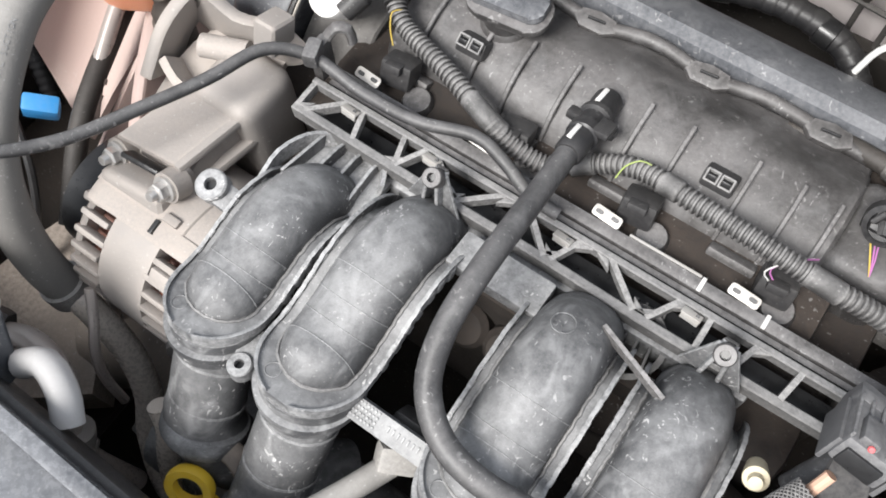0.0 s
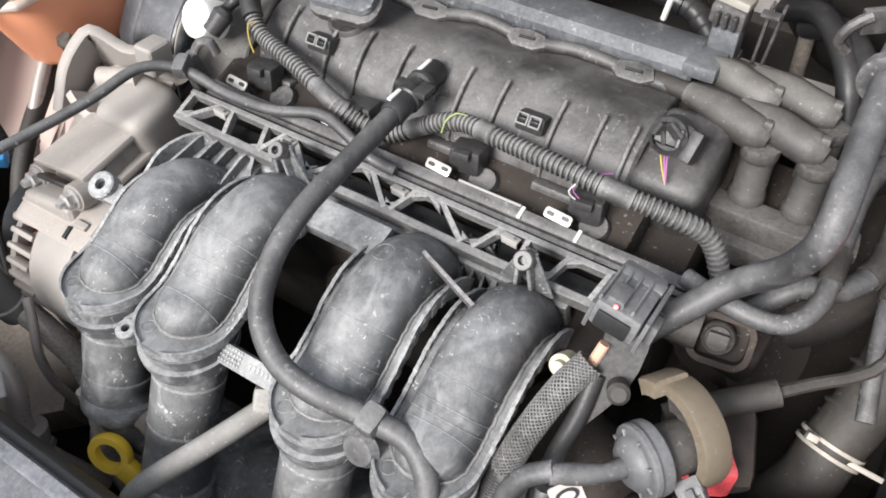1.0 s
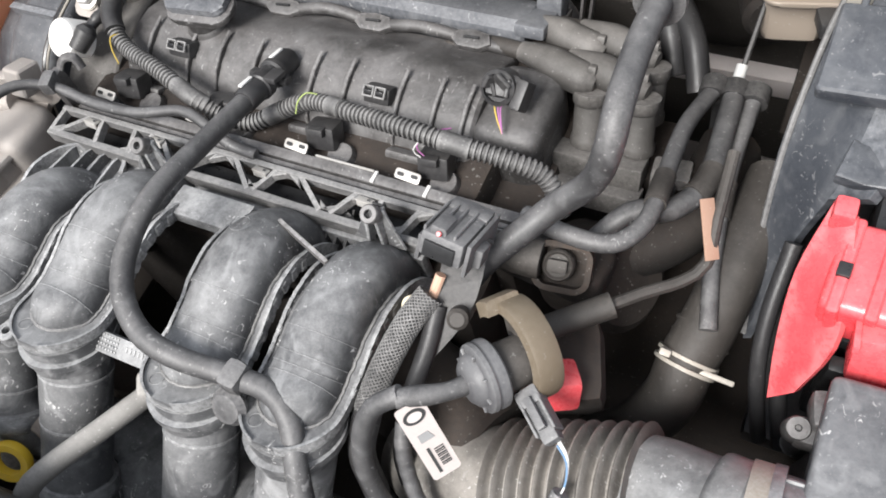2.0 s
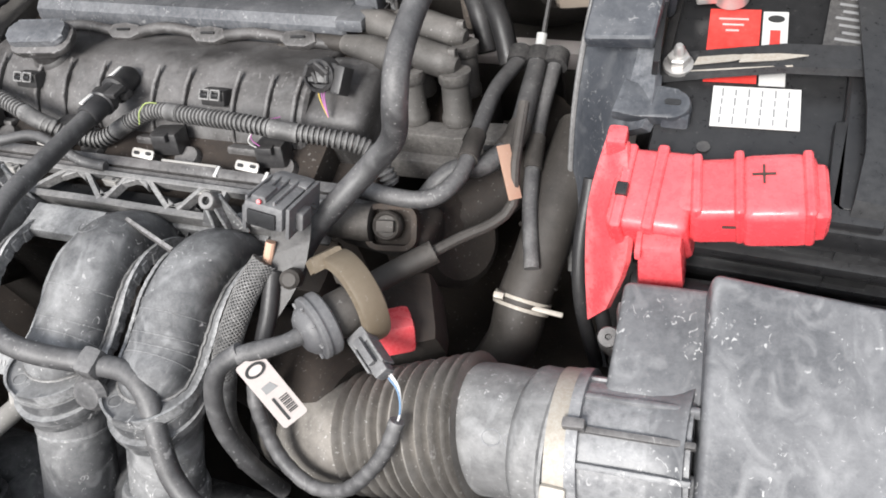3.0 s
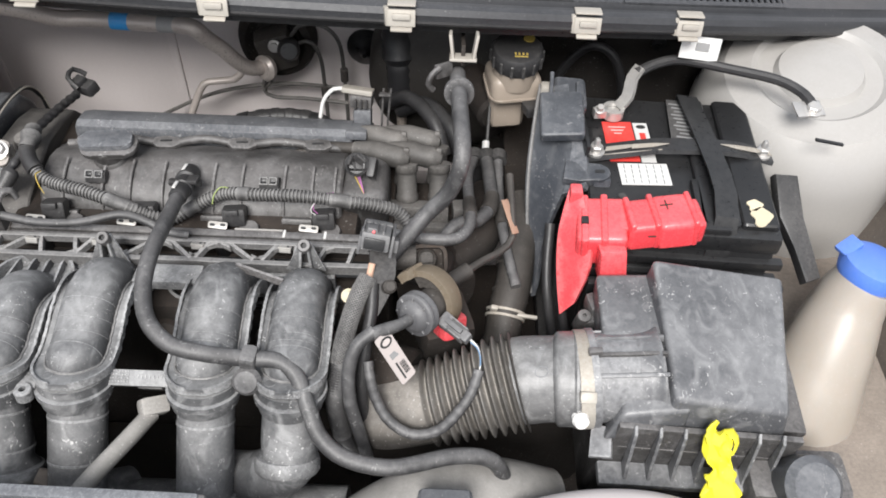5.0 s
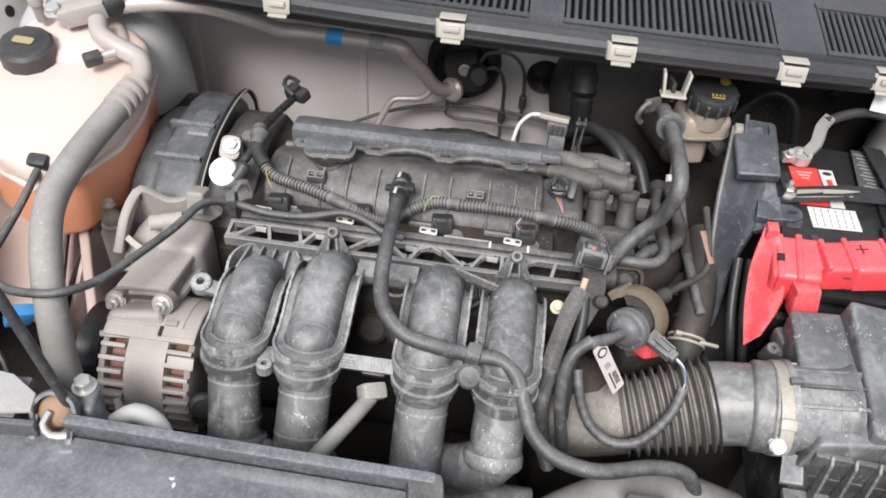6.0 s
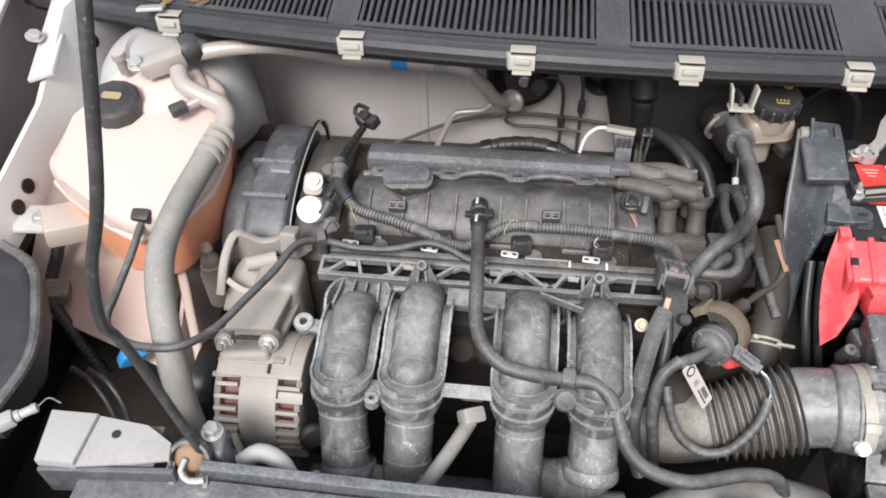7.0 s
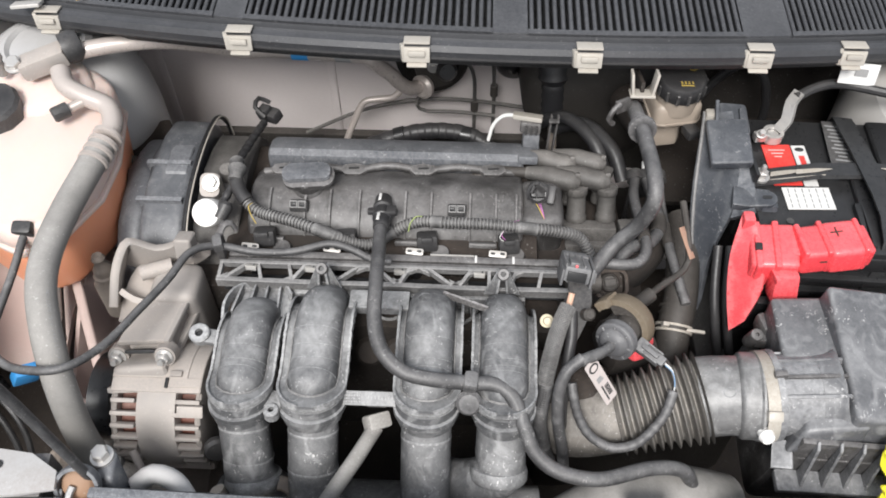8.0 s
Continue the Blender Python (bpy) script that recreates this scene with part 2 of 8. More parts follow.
def box(size, at=(0, 0, 0), turn=(0, 0, 0), bevel=0.0, bm=None, segs=2, taper=1.0):
    b = bmesh.new()
    bmesh.ops.create_cube(b, size=1.0)
    for v in b.verts:
        k = taper if v.co.z > 0 else 1.0
        v.co = Vector((v.co.x * size[0] * k, v.co.y * size[1] * k, v.co.z * size[2]))
    if bevel:
        bmesh.ops.bevel(b, geom=b.edges[:], offset=bevel, segments=segs, profile=0.6, affect="EDGES")
    return place(b, pose(*at, *turn), bm)


def place(b, m, bm=None):
    bmesh.ops.transform(b, matrix=m, verts=b.verts[:])
    if bm is None:
        return b
    me = bpy.data.meshes.new("t")
    b.to_mesh(me)
    bm.from_mesh(me)
    bpy.data.meshes.remove(me)
    b.free()
    return bm


def curve(points, step=0.006):
    """Catmull-Rom through the points, at about even steps."""
    p = [np.array(q, float) for q in points]
    if len(p) == 2:
        k = max(2, int(np.linalg.norm(p[1] - p[0]) / step))
        return [p[0] + (p[1] - p[0]) * i / k for i in range(k + 1)]
    p = [2 * p[0] - p[1]] + p + [2 * p[-1] - p[-2]]
    out = []
    for a, b, c, d in zip(p, p[1:], p[2:], p[3:]):
        k = max(2, int(np.linalg.norm(c - b) / step))
        for i in range(k):
            t = i / k
            out.append(0.5 * (2 * b + (c - a) * t + (2 * a - 5 * b + 4 * c - d) * t * t + (3 * b - a - 3 * c + d) * t ** 3))
    return out + [p[-2]]


def sweep(line, radius, segs=14, bm=None, flat=1.0, up=(0, 0, 1), section=None, cap=True):
    """A tube along a line of points. radius: a number, or a function of the share 0..1. section: own outline as (across, up) pairs."""
    bm = bm or bmesh.new()
    n = len(line)
    line = [np.array(q, float) for q in line]
    tan = [line[min(i + 1, n - 1)] - line[max(i - 1, 0)] for i in range(n)]
    tan = [t / (np.linalg.norm(t) + 1e-12) for t in tan]
    u = np.array(up, float)
    side = np.cross(tan[0], u)
    if np.linalg.norm(side) < 0.05:
        side = np.cross(tan[0], (1, 0.2, 0))
    side /= np.linalg.norm(side)
    if section is None:
        section = [(math.cos(2 * math.pi * k / segs), math.sin(2 * math.pi * k / segs) * flat) for k in range(segs)]
    rings = []
    for i in range(n):
        side = side - tan[i] * np.dot(side, tan[i])
        side /= np.linalg.norm(side)
        upv = np.cross(side, tan[i])
        r = radius(i / (n - 1)) if callable(radius) else radius
        rings.append([bm.verts.new(line[i] + side * a * r + upv * b * r) for a, b in section])
    k = len(section)
    for a, b in zip(rings, rings[1:]):
        for j in range(k):
            bm.faces.new((a[j], a[(j + 1) % k], b[(j + 1) % k], b[j]))
    if cap:
        bm.faces.new(rings[0][::-1])
        bm.faces.new(rings[-1])
    return bm


def lathe(profile, at, axis=(0, 0, 1), segs=32, bm=None, cap=True):
    """Turns (radius, height) pairs round an axis through at."""
    bm = bm or bmesh.new()
    m = Matrix.Translation(at) @ Vector(axis).to_track_quat("Z", "Y").to_matrix().to_4x4()
    rings = [[bm.verts.new(m @ Vector((r * math.cos(2 * math.pi * k / segs), r * math.sin(2 * math.pi * k / segs), h))) for k in range(segs)] for r, h in profile]
    for a, b in zip(rings, rings[1:]):
        for j in range(segs):
            bm.faces.new((a[j], a[(j + 1) % segs], b[(j + 1) % segs], b[j]))
    if cap:
        bm.faces.new(rings[0][::-1])
        bm.faces.new(rings[-1])
    return bm


def prism(outline, depth, m, bevel=0.0, bm=None, segs=2):
    """An outline (x, y pairs) made depth thick along z, then set at the pose m."""
    b = bmesh.new()
    lo = [b.verts.new((x, y, -depth / 2)) for x, y in outline]
    hi = [b.verts.new((x, y, depth / 2)) for x, y in outline]
    b.faces.new(lo[::-1])
    b.faces.new(hi)
    k = len(outline)
    for j in range(k):
        b.faces.new((lo[j], lo[(j + 1) % k], hi[(j + 1) % k], hi[j]))
    if bevel:
        es = [e for e in b.edges if abs(e.verts[0].co.z - e.verts[1].co.z) < 1e-6]
        bmesh.ops.bevel(b, geom=es, offset=bevel, segments=segs, profile=0.6, affect="EDGES")
    return place(b, m, bm)


def rounded(w, h, r, k=5):
    pts = []
    for cx, cy, a0 in ((w / 2 - r, h / 2 - r, 0), (-w / 2 + r, h / 2 - r, 90), (-w / 2 + r, -h / 2 + r, 180), (w / 2 - r, -h / 2 + r, 270)):
        for i in range(k + 1):
            a = radians(a0 + 90 * i / k)
            pts.append((cx + r * math.cos(a), cy + r * math.sin(a)))
    return pts


def side_profile(profile, x0, x1, bevel=0.0, bm=None, segs=3):
    """An outline of (y, z) pairs carried along x from x0 to x1."""
    m = Matrix(((0, 0, 1, (x0 + x1) / 2), (1, 0, 0, 0), (0, 1, 0, 0), (0, 0, 0, 1)))
    return prism(profile, x1 - x0, m, bevel, bm, segs)


def bolt(parent, at, axis, r=0.006, h=0.006, name="bolt", material=None):
    bm = lathe([(r * 1.35, 0), (r * 1.35, h * 0.25), (r * 1.0, h * 0.3)], at, axis, 18)
    lathe([(r * 0.95, h * 0.3), (r, h * 0.4), (r, h * 0.9), (r * 0.85, h)], at, axis, 6, bm)
    return part(name, bm, material or M_STEEL, parent, "", angle=25)


def aim(at, z_axis, x_hint=(1, 0, 0)):
    """A pose at a place whose z looks along z_axis and whose x keeps near x_hint."""
    z = Vector(z_axis).normalized()
    x = Vector(x_hint)
    x = (x - z * x.dot(z)).normalized()
    y = z.cross(x)
    return Matrix(((x.x, y.x, z.x, at[0]), (x.y, y.y, z.y, at[1]), (x.z, y.z, z.z, at[2]), (0, 0, 0, 1)))


def along(bm, m):
    bm.transform(m)
    return bm


def folded(left, right, thick):
    """A bent sheet between two chains of points, thick downwards."""
    bm = bmesh.new()
    k = 4
    a, b = curve(left, 0.01), curve(right, 0.01)
    n = 14
    pick = lambda c, s: np.array(c[min(len(c) - 1, int(round(s * (len(c) - 1))))])
    grid = [[bm.verts.new(pick(a, i / n) * (1 - j / k) + pick(b, i / n) * (j / k)) for j in range(k + 1)] for i in range(n + 1)]
    for i in range(n):
        for j in range(k):
            bm.faces.new((grid[i][j], grid[i + 1][j], grid[i + 1][j + 1], grid[i][j + 1]))
    bmesh.ops.recalc_face_normals(bm, faces=bm.faces[:])
    if sum(f.normal.z for f in bm.faces) < 0:
        bmesh.ops.reverse_faces(bm, faces=bm.faces[:])
    bmesh.ops.solidify(bm, geom=bm.faces[:], thickness=thick)
    return bm


# ---- setting ----
def sheet(name, size, at, material, label, category, bevel=0.004, turn=(0, 0, 0)):
    return solo(name, box(size, at, turn, bevel), material, label, category, "", "structure")


sheet("ground", (400, 400, 0.1), (0, 0, -0.05), M_GROUND, "dark asphalt ground under the parked car", "ground", 0.0)
sheet("bay_floor", (1.5, 0.95, 0.02), (0.03, 0.0, 0.30), M_DARK, "grimy undertray at the bottom of the engine bay, coloured dark for shade", "floor")
sheet("wall_front", (1.5, 0.03, 0.50), (0.03, -0.37, 0.55), M_DARK, "radiator and fan shroud wall behind the grille, coloured dark for shade", "wall")

fw = thing("wall_rear", (0.05, 0.37, 0.6), "dusty beige painted bulkhead with pressed swages and a rubber grommet", "wall", "", "structure")
part("panel", box((1.5, 0.02, 0.64), (0.05, 0.385, 0.70), (0, 0, 0), 0.004), M_FIREWALL, fw)
for x in (-0.34, -0.10):
    part("swage", box((0.012, 0.006, 0.34), (x, 0.374, 0.78), (0, 0, 0), 0.0028), M_FIREWALL, fw)
part("lower_swage", box((0.9, 0.03, 0.05), (-0.1, 0.365, 0.60), (20, 0, 0), 0.012), M_FIREWALL, fw)
# Added panel, not a known part; makes the lower bulkhead dark.
part("sound_pad", box((1.0, 0.016, 0.20), (0.12, 0.366, 0.575), (0, 0, 0), 0.006), M_GRIME, fw, "dark panel added to darken the lower bulkhead")
part("grommet", lathe([(0.025, 0), (0.025, 0.005), (0.020, 0.012), (0.010, 0.017), (0.004, 0.024), (0.003, 0.028)], (0.153, 0.375, 0.806), (0, -1, 0.1), 28), M_BLACK_CLEAN, fw, "black rubber grommet")


def cy(x):
    return 0.112 + 0.40 * (x - 0.085) ** 2


def cz(x):
    return 1.0145 - 0.20 * (x - 0.03) ** 2


def cowl_strip(section, x0, x1, k=40):
    """A section of (back, up) pairs carried along the curved front edge of the cowl."""
    bm = bmesh.new()
    rings = []
    for i in range(k + 1):
        x = x0 + (x1 - x0) * i / k
        rings.append([bm.verts.new((x, cy(x) + a, cz(x) + b)) for a, b in section])
    n = len(section)
    for a, b in zip(rings, rings[1:]):
        for j in range(n):
            bm.faces.new((a[j], a[(j + 1) % n], b[(j + 1) % n], b[j]))
    bm.faces.new(rings[0][::-1])
    bm.faces.new(rings[-1])
    return bm


cowl = thing("cowl_panel", (0.09, 0.2, 1.0), "dark grey plastic windscreen cowl with slotted air grilles", "cowl", "", "structure")
part("front_lip", cowl_strip([(0.008, -0.005), (0.012, -0.006), (0.014, -0.002), (0.019, 0.002), (0.019, 0.007), (0.012, 0.006), (0.008, 0.001)], -0.62, 0.80), M_COWL, cowl, "dusty front lip")
part("seal", sweep([(x, cy(x) + 0.011, cz(x) - 0.0075) for x in np.linspace(-0.62, 0.80, 60)], 0.0035, 10), M_BLACK, cowl, "black rubber bonnet seal")
part("front_ledge", cowl_strip([(0.0195, -0.002), (0.026, 0.000), (0.028, 0.010), (0.025, 0.012), (0.023, 0.007), (0.0195, 0.005)], -0.62, 0.80), M_COWL, cowl)
# Black sheet that stands in for the shade below the slats.
part("grille_well", cowl_strip([(0.024, -0.020), (0.30, -0.008), (0.30, -0.012), (0.024, -0.026)], -0.62, 0.80), M_BLACK_CLEAN, cowl, "black sheet standing in for the shade under the slats")
BANDS = [(-0.52, -0.385), (-0.345, -0.170), (-0.137, 0.117), (0.152, 0.376), (0.43, 0.62)]
for a, b in zip([-0.62] + [q[1] for q in BANDS], [q[0] for q in BANDS] + [0.80]):
    part("grille_divider", cowl_strip([(0.024, -0.004), (0.030, 0.011), (0.30, 0.034), (0.30, 0.028), (0.034, 0.003)], a, b, 8), M_COWL, cowl)
for a, b in BANDS:
    for o, w in ((0.0275, 0.006), (0.112, 0.010)):
        part("grille_rail", cowl_strip([(o, 0.004 + o * 0.08), (o + w, 0.004 + o * 0.08), (o + w, 0.012 + o * 0.08), (o, 0.011 + o * 0.08)], a, b, 16), M_COWL, cowl)
    part("grille_rear", cowl_strip([(0.122, 0.018), (0.30, 0.034), (0.30, 0.026), (0.122, 0.010)], a, b, 12), M_COWL, cowl)
slat_mesh = None
for a, b in BANDS:
    k = int((b - a) / 0.0079)
    for i in range(k):
        x = a + (i + 0.5) * (b - a) / k
        if slat_mesh is None:
            first = part("slat", box((0.0042, 0.084, 0.011), (x, cy(x) + 0.073, cz(x) + 0.0095), (4.5, 0, 0), 0.0010, segs=1), M_COWL, cowl, smooth=False)
            slat_mesh = first.data
            off = first.location + Vector(cowl.location) - Vector((x, cy(x), cz(x)))
        else:
            s = new("slat", slat_mesh)
            s.parent = cowl
            s.location = Vector((x, cy(x), cz(x))) + off - Vector(cowl.location)

for x in (-0.365, -0.138, 0.043, 0.213, 0.391, 0.50):
    y, z = cy(x) + 0.010, cz(x) + 0.002
    clip = thing("cowl_clip", (x, y, z), "bent bright metal spring clip pushed over the cowl lip", "clip", "cowl clips")
    part("upper_tab", box((0.026, 0.014, 0.002), (x, y + 0.003, z + 0.0085), (-8, 0, 0), 0.0008), M_CLAMP, clip)
    part("front_face", box((0.026, 0.003, 0.016), (x, y - 0.006, z - 0.002), (-12, 0, 0), 0.001), M_CLAMP, clip)
    part("lower_tab", box((0.020, 0.009, 0.002), (x, y - 0.008, z - 0.0115), (14, 0, 0), 0.0008), M_CLAMP, clip)
    part("rib", box((0.017, 0.004, 0.006), (x, y - 0.0085, z + 0.001), (-12, 0, 0), 0.0015), M_CLAMP, clip)
    part("fold", box((0.004, 0.006, 0.018), (x - 0.0140, y - 0.003, z - 0.002), (-12, 0, 20), 0.0008), M_CLAMP, clip)

# inner wings
wl = thing("wall_left", (-0.55, 0.0, 0.7), "pale dusty painted inner wing with punched holes", "wall", "", "structure")
part("wing_rail", prism([(-0.20, -0.03), (0.30, -0.03), (0.33, 0.055), (0.22, 0.075), (0.10, 0.035), (-0.02, 0.03), (-0.20, 0.0)], 0.008, aim((-0.515, 0.03, 0.868), (0.96, -0.10, 0.26), (0, 1, 0.12)), 0.002), M_PAINT, wl)
part("wing_lip", box((0.035, 0.20, 0.006), (-0.535, 0.245, 0.948), (7, -18, 8), 0.002), M_PAINT, wl)
part("apron", folded([(-0.535, -0.035, 0.735), (-0.555, 0.03, 0.742), (-0.565, 0.10, 0.765), (-0.58, 0.20, 0.81)], [(-0.338, -0.108, 0.736), (-0.338, -0.03, 0.768), (-0.330, 0.08, 0.79), (-0.33, 0.20, 0.83)], 0.006), M_PINK, wl, "pale pinkish inner apron panel")
part("apron_flange", sweep(curve([(-0.288, -0.135, 0.70), (-0.296, -0.098, 0.745), (-0.322, -0.035, 0.785), (-0.338, 0.008, 0.796), (-0.33, 0.07, 0.80)]), 0.0055, 10, flat=0.6), M_PINK, wl)
part("apron_side", folded([(-0.320, -0.116, 0.738), (-0.324, -0.03, 0.782), (-0.335, 0.07, 0.796)], [(-0.300, -0.125, 0.69), (-0.306, -0.04, 0.70), (-0.315, 0.07, 0.71)], 0.005), M_PINK, wl)
part("apron_hole", lathe([(0.004, 0), (0.004, 0.0012)], (-0.470, -0.012, 0.7405), (0.1, -0.25, 0.96), 16), M_BLACK_CLEAN, wl)
part("chassis_leg", prism([(-0.42, -0.275), (-0.404, -0.185), (-0.391, -0.124), (-0.315, -0.175), (-0.255, -0.26), (-0.33, -0.32)], 0.05, pose(0, 0, 0.585), 0.008), M_SOOT, wl, "dusty brown chassis leg")
# Added dark sheets that hide the lit ground and keep this cavity dark.
part("wheel_arch_liner", box((0.02, 0.80, 0.50), (-0.60, 0.0, 0.50), (0, 6, 0), 0.006), M_DARK, wl, "dark sheet added to keep the wing cavity in shade")
part("liner_floor", box((0.36, 0.60, 0.012), (-0.46, -0.12, 0.50), (0, 0, 0), 0.004), M_DARK, wl)
for y, z, r in ((0.008, 0.862, 0.009), (0.036, 0.868, 0.009), (0.225, 0.905, 0.007), (0.252, 0.915, 0.008)):
    part("hole", lathe([(r, 0), (r, 0.006), (r * 0.8, 0.0062)], (-0.515 - (z - 0.868) * 0.27 - (y - 0.03) * -0.10, y, z), (0.96, -0.10, 0.26), 20), M_BLACK_CLEAN, wl)
part("outer_panel", box((0.02, 0.9, 0.34), (-0.68, 0.05, 0.83), (0, 4, 0), 0.01), M_PAINT, wl)
part("outer_lip", box((0.09, 0.5, 0.012), (-0.635, 0.16, 0.955), (6, 12, 10), 0.004), M_PAINT, wl)
part("bracket", box((0.05, 0.04, 0.006), (-0.49, 0.005, 0.848), (0, 10, 12), 0.002), M_PAINT, wl)
bolt(wl, (-0.486, 0.004, 0.852), (0, 0, 1), 0.008, 0.007)
bolt(wl, (-0.545, 0.205, 0.952), (0.3, 0, 1), 0.008, 0.007)

wr = thing("wall_right", (0.66, 0.1, 0.7), "pale painted strut tower and inner wing", "wall", "", "structure")
part("strut_tower", lathe([(0.135, -0.30), (0.130, -0.06), (0.118, -0.02), (0.10, 0.0), (0.072, 0.006), (0.066, 0.001), (0.048, 0.001), (0.044, 0.010), (0.02, 0.014)], (0.665, 0.215, 0.90), (-0.12, -0.16, 1), 44), M_WING, wr)
# Apron and chassis rail: shade under the wing put into a darker, dusty colour.
part("apron", box((0.02, 0.60, 0.36), (0.735, 0.0, 0.66), (0, 10, 0), 0.006), M_SOOT, wr)
part("slot", box((0.030, 0.004, 0.003), (0.640, 0.095, 0.905), (-8, 10, 0), 0.001), M_BLACK_CLEAN, wr)
part("wing_edge", box((0.06, 0.72, 0.02), (0.765, 0.0, 0.87), (0, -6, 0), 0.006), M_PAINT, wr)
part("chassis_rail", box((0.12, 0.5, 0.03), (0.67, 0.03, 0.70), (0, 0, 0), 0.008), M_SOOT, wr)
bolt(wr, (0.628, 0.128, 0.918), (-0.1, -0.2, 1), 0.007, 0.008)

# engine block below everything
eng = thing("engine_block", (0.03, 0.05, 0.5), "grimy engine block and gearbox, coloured dark for the shade under the covers", "engine")
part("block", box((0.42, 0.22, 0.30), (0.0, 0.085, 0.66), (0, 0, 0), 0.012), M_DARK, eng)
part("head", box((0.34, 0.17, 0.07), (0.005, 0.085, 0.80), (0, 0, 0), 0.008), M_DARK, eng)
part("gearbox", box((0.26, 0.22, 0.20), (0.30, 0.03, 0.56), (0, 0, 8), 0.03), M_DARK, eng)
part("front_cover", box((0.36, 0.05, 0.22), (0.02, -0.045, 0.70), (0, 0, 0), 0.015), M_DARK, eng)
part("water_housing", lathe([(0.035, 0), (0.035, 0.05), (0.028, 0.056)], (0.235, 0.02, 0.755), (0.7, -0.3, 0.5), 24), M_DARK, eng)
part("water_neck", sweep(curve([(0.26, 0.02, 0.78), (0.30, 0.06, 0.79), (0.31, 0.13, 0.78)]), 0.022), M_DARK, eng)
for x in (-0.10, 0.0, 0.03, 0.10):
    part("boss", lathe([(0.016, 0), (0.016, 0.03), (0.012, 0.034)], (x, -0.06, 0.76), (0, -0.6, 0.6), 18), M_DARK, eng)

# ---- valve cover ----
vc = thing("valve_cover", (0.005, 0.09, 0.80), "dusty black plastic valve cover with ribs and a raised rear box", "valve cover")
FRONT = [(0.020, 0.79), (0.022, 0.815), (0.028, 0.832), (0.038, 0.846), (0.050, 0.8545), (0.064, 0.860), (0.080, 0.861), (0.094, 0.857), (0.108, 0.849), (0.125, 0.841), (0.128, 0.79)]
part("front_shell", side_profile(FRONT, -0.142, 0.158, 0.006), M_COVER, vc)
REAR = [(0.129, 0.79), (0.129, 0.848), (0.132, 0.855), (0.140, 0.8585), (0.160, 0.854), (0.174, 0.844), (0.180, 0.826), (0.181, 0.79)]
part("rear_box", side_profile(REAR, -0.135, 0.160, 0.006), M_COVER_BLUE, vc, "faded blue-grey rear box")
for x in (-0.118, -0.079, -0.052, -0.020, 0.030, 0.058, 0.100, 0.128, 0.150):
    part("rib", side_profile([(0.026, 0.815), (0.030, 0.840), (0.042, 0.8545), (0.056, 0.862), (0.072, 0.8655), (0.060, 0.855), (0.04, 0.84), (0.03, 0.82)], x - 0.0015, x + 0.0015, 0.0006, segs=1), M_COVER, vc)
for x in (-0.115, -0.035, 0.035, 0.115):
    part("ledge_tab", box((0.030, 0.010, 0.006), (x, 0.0235, 0.836), (-35, 0, 0), 0.002), M_COVER, vc)
part("lower_flange", box((0.33, 0.012, 0.012), (0.008, 0.017, 0.803), (0, 0, 0), 0.003), M_COVER, vc)
for x in (-0.112, -0.033, 0.046, 0.125):
    pad = part("groove_pad", prism([(-0.016, -0.001), (-0.010, -0.0065), (0.006, -0.0075), (0.015, -0.003), (0.012, 0.005), (0.0, 0.0075), (-0.012, 0.006)], 0.009, aim((x, 0.114 + 0.05 * (x + 0.112) * 0.6, 0.8500), (0.05, -0.35, 1), (1, 0.10, 0)), 0.0025), M_COVER, vc, "moulded pipe clip")
    part("pad_slot", box((0.012, 0.0016, 0.002), (x, 0.1125 + 0.03 * (x + 0.112), 0.8552), (-18, 0, 6), 0.0004, segs=1), M_BLACK_CLEAN, pad)
part("groove_rod", sweep(curve([(-0.135, 0.112, 0.848), (-0.112, 0.114, 0.849), (-0.075, 0.117, 0.854), (-0.033, 0.117, 0.849), (0.006, 0.121, 0.854), (0.046, 0.120, 0.849), (0.085, 0.122, 0.853), (0.125, 0.122, 0.849), (0.16, 0.122, 0.846)]), 0.0046, 12), M_COVER, vc, "dusty pipe along the groove")
for x in (-0.085, 0.086):
    rec = part("coil_socket", box((0.020, 0.012, 0.012), (x, 0.052, 0.859), (-35, 0, 0), 0.002), M_BLACK, vc, "black two-pin socket")
    for dx in (-0.0045, 0.0045):
        slot = part("slot", box((0.0056, 0.0056, 0.003), (x + dx, 0.0478, 0.8655), (-35, 0, 0), 0.0005), M_BLACK_CLEAN, rec)
        for ex, ey, sx, sy in ((0, 0.0034, 0.0085, 0.0013), (0, -0.0034, 0.0085, 0.0013), (0.0036, 0, 0.0013, 0.0068), (-0.0036, 0, 0.0013, 0.0068)):
            part("slot_rim", along(box((sx, sy, 0.0016), (ex, ey, 0.0014), (0, 0, 0), 0.0004, segs=1), aim((x + dx, 0.0478, 0.8655), (0, -0.574, 0.819))), M_TRAY, slot)
part("end_shell", box((0.05, 0.07, 0.07), (0.178, 0.075, 0.82), (0, 0, 0), 0.016, segs=4), M_COVER, vc)
for x in (-0.10, -0.015, 0.07, 0.15):
    part("boss", lathe([(0.011, 0), (0.011, 0.045), (0.009, 0.05)], (x, 0.014, 0.79), (0, -0.1, 1), 18), M_COVER, vc)

cap = thing("oil_filler_cap", (-0.078, 0.079, 0.862), "dark grey plastic oil filler cap with a straight grip", "cap")
part("collar", lathe([(0.0175, 0), (0.0170, 0.006), (0.0145, 0.009), (0.0140, 0.022)], (-0.078, 0.079, 0.856), (0, -0.12, 1), 30), M_COVER, cap)
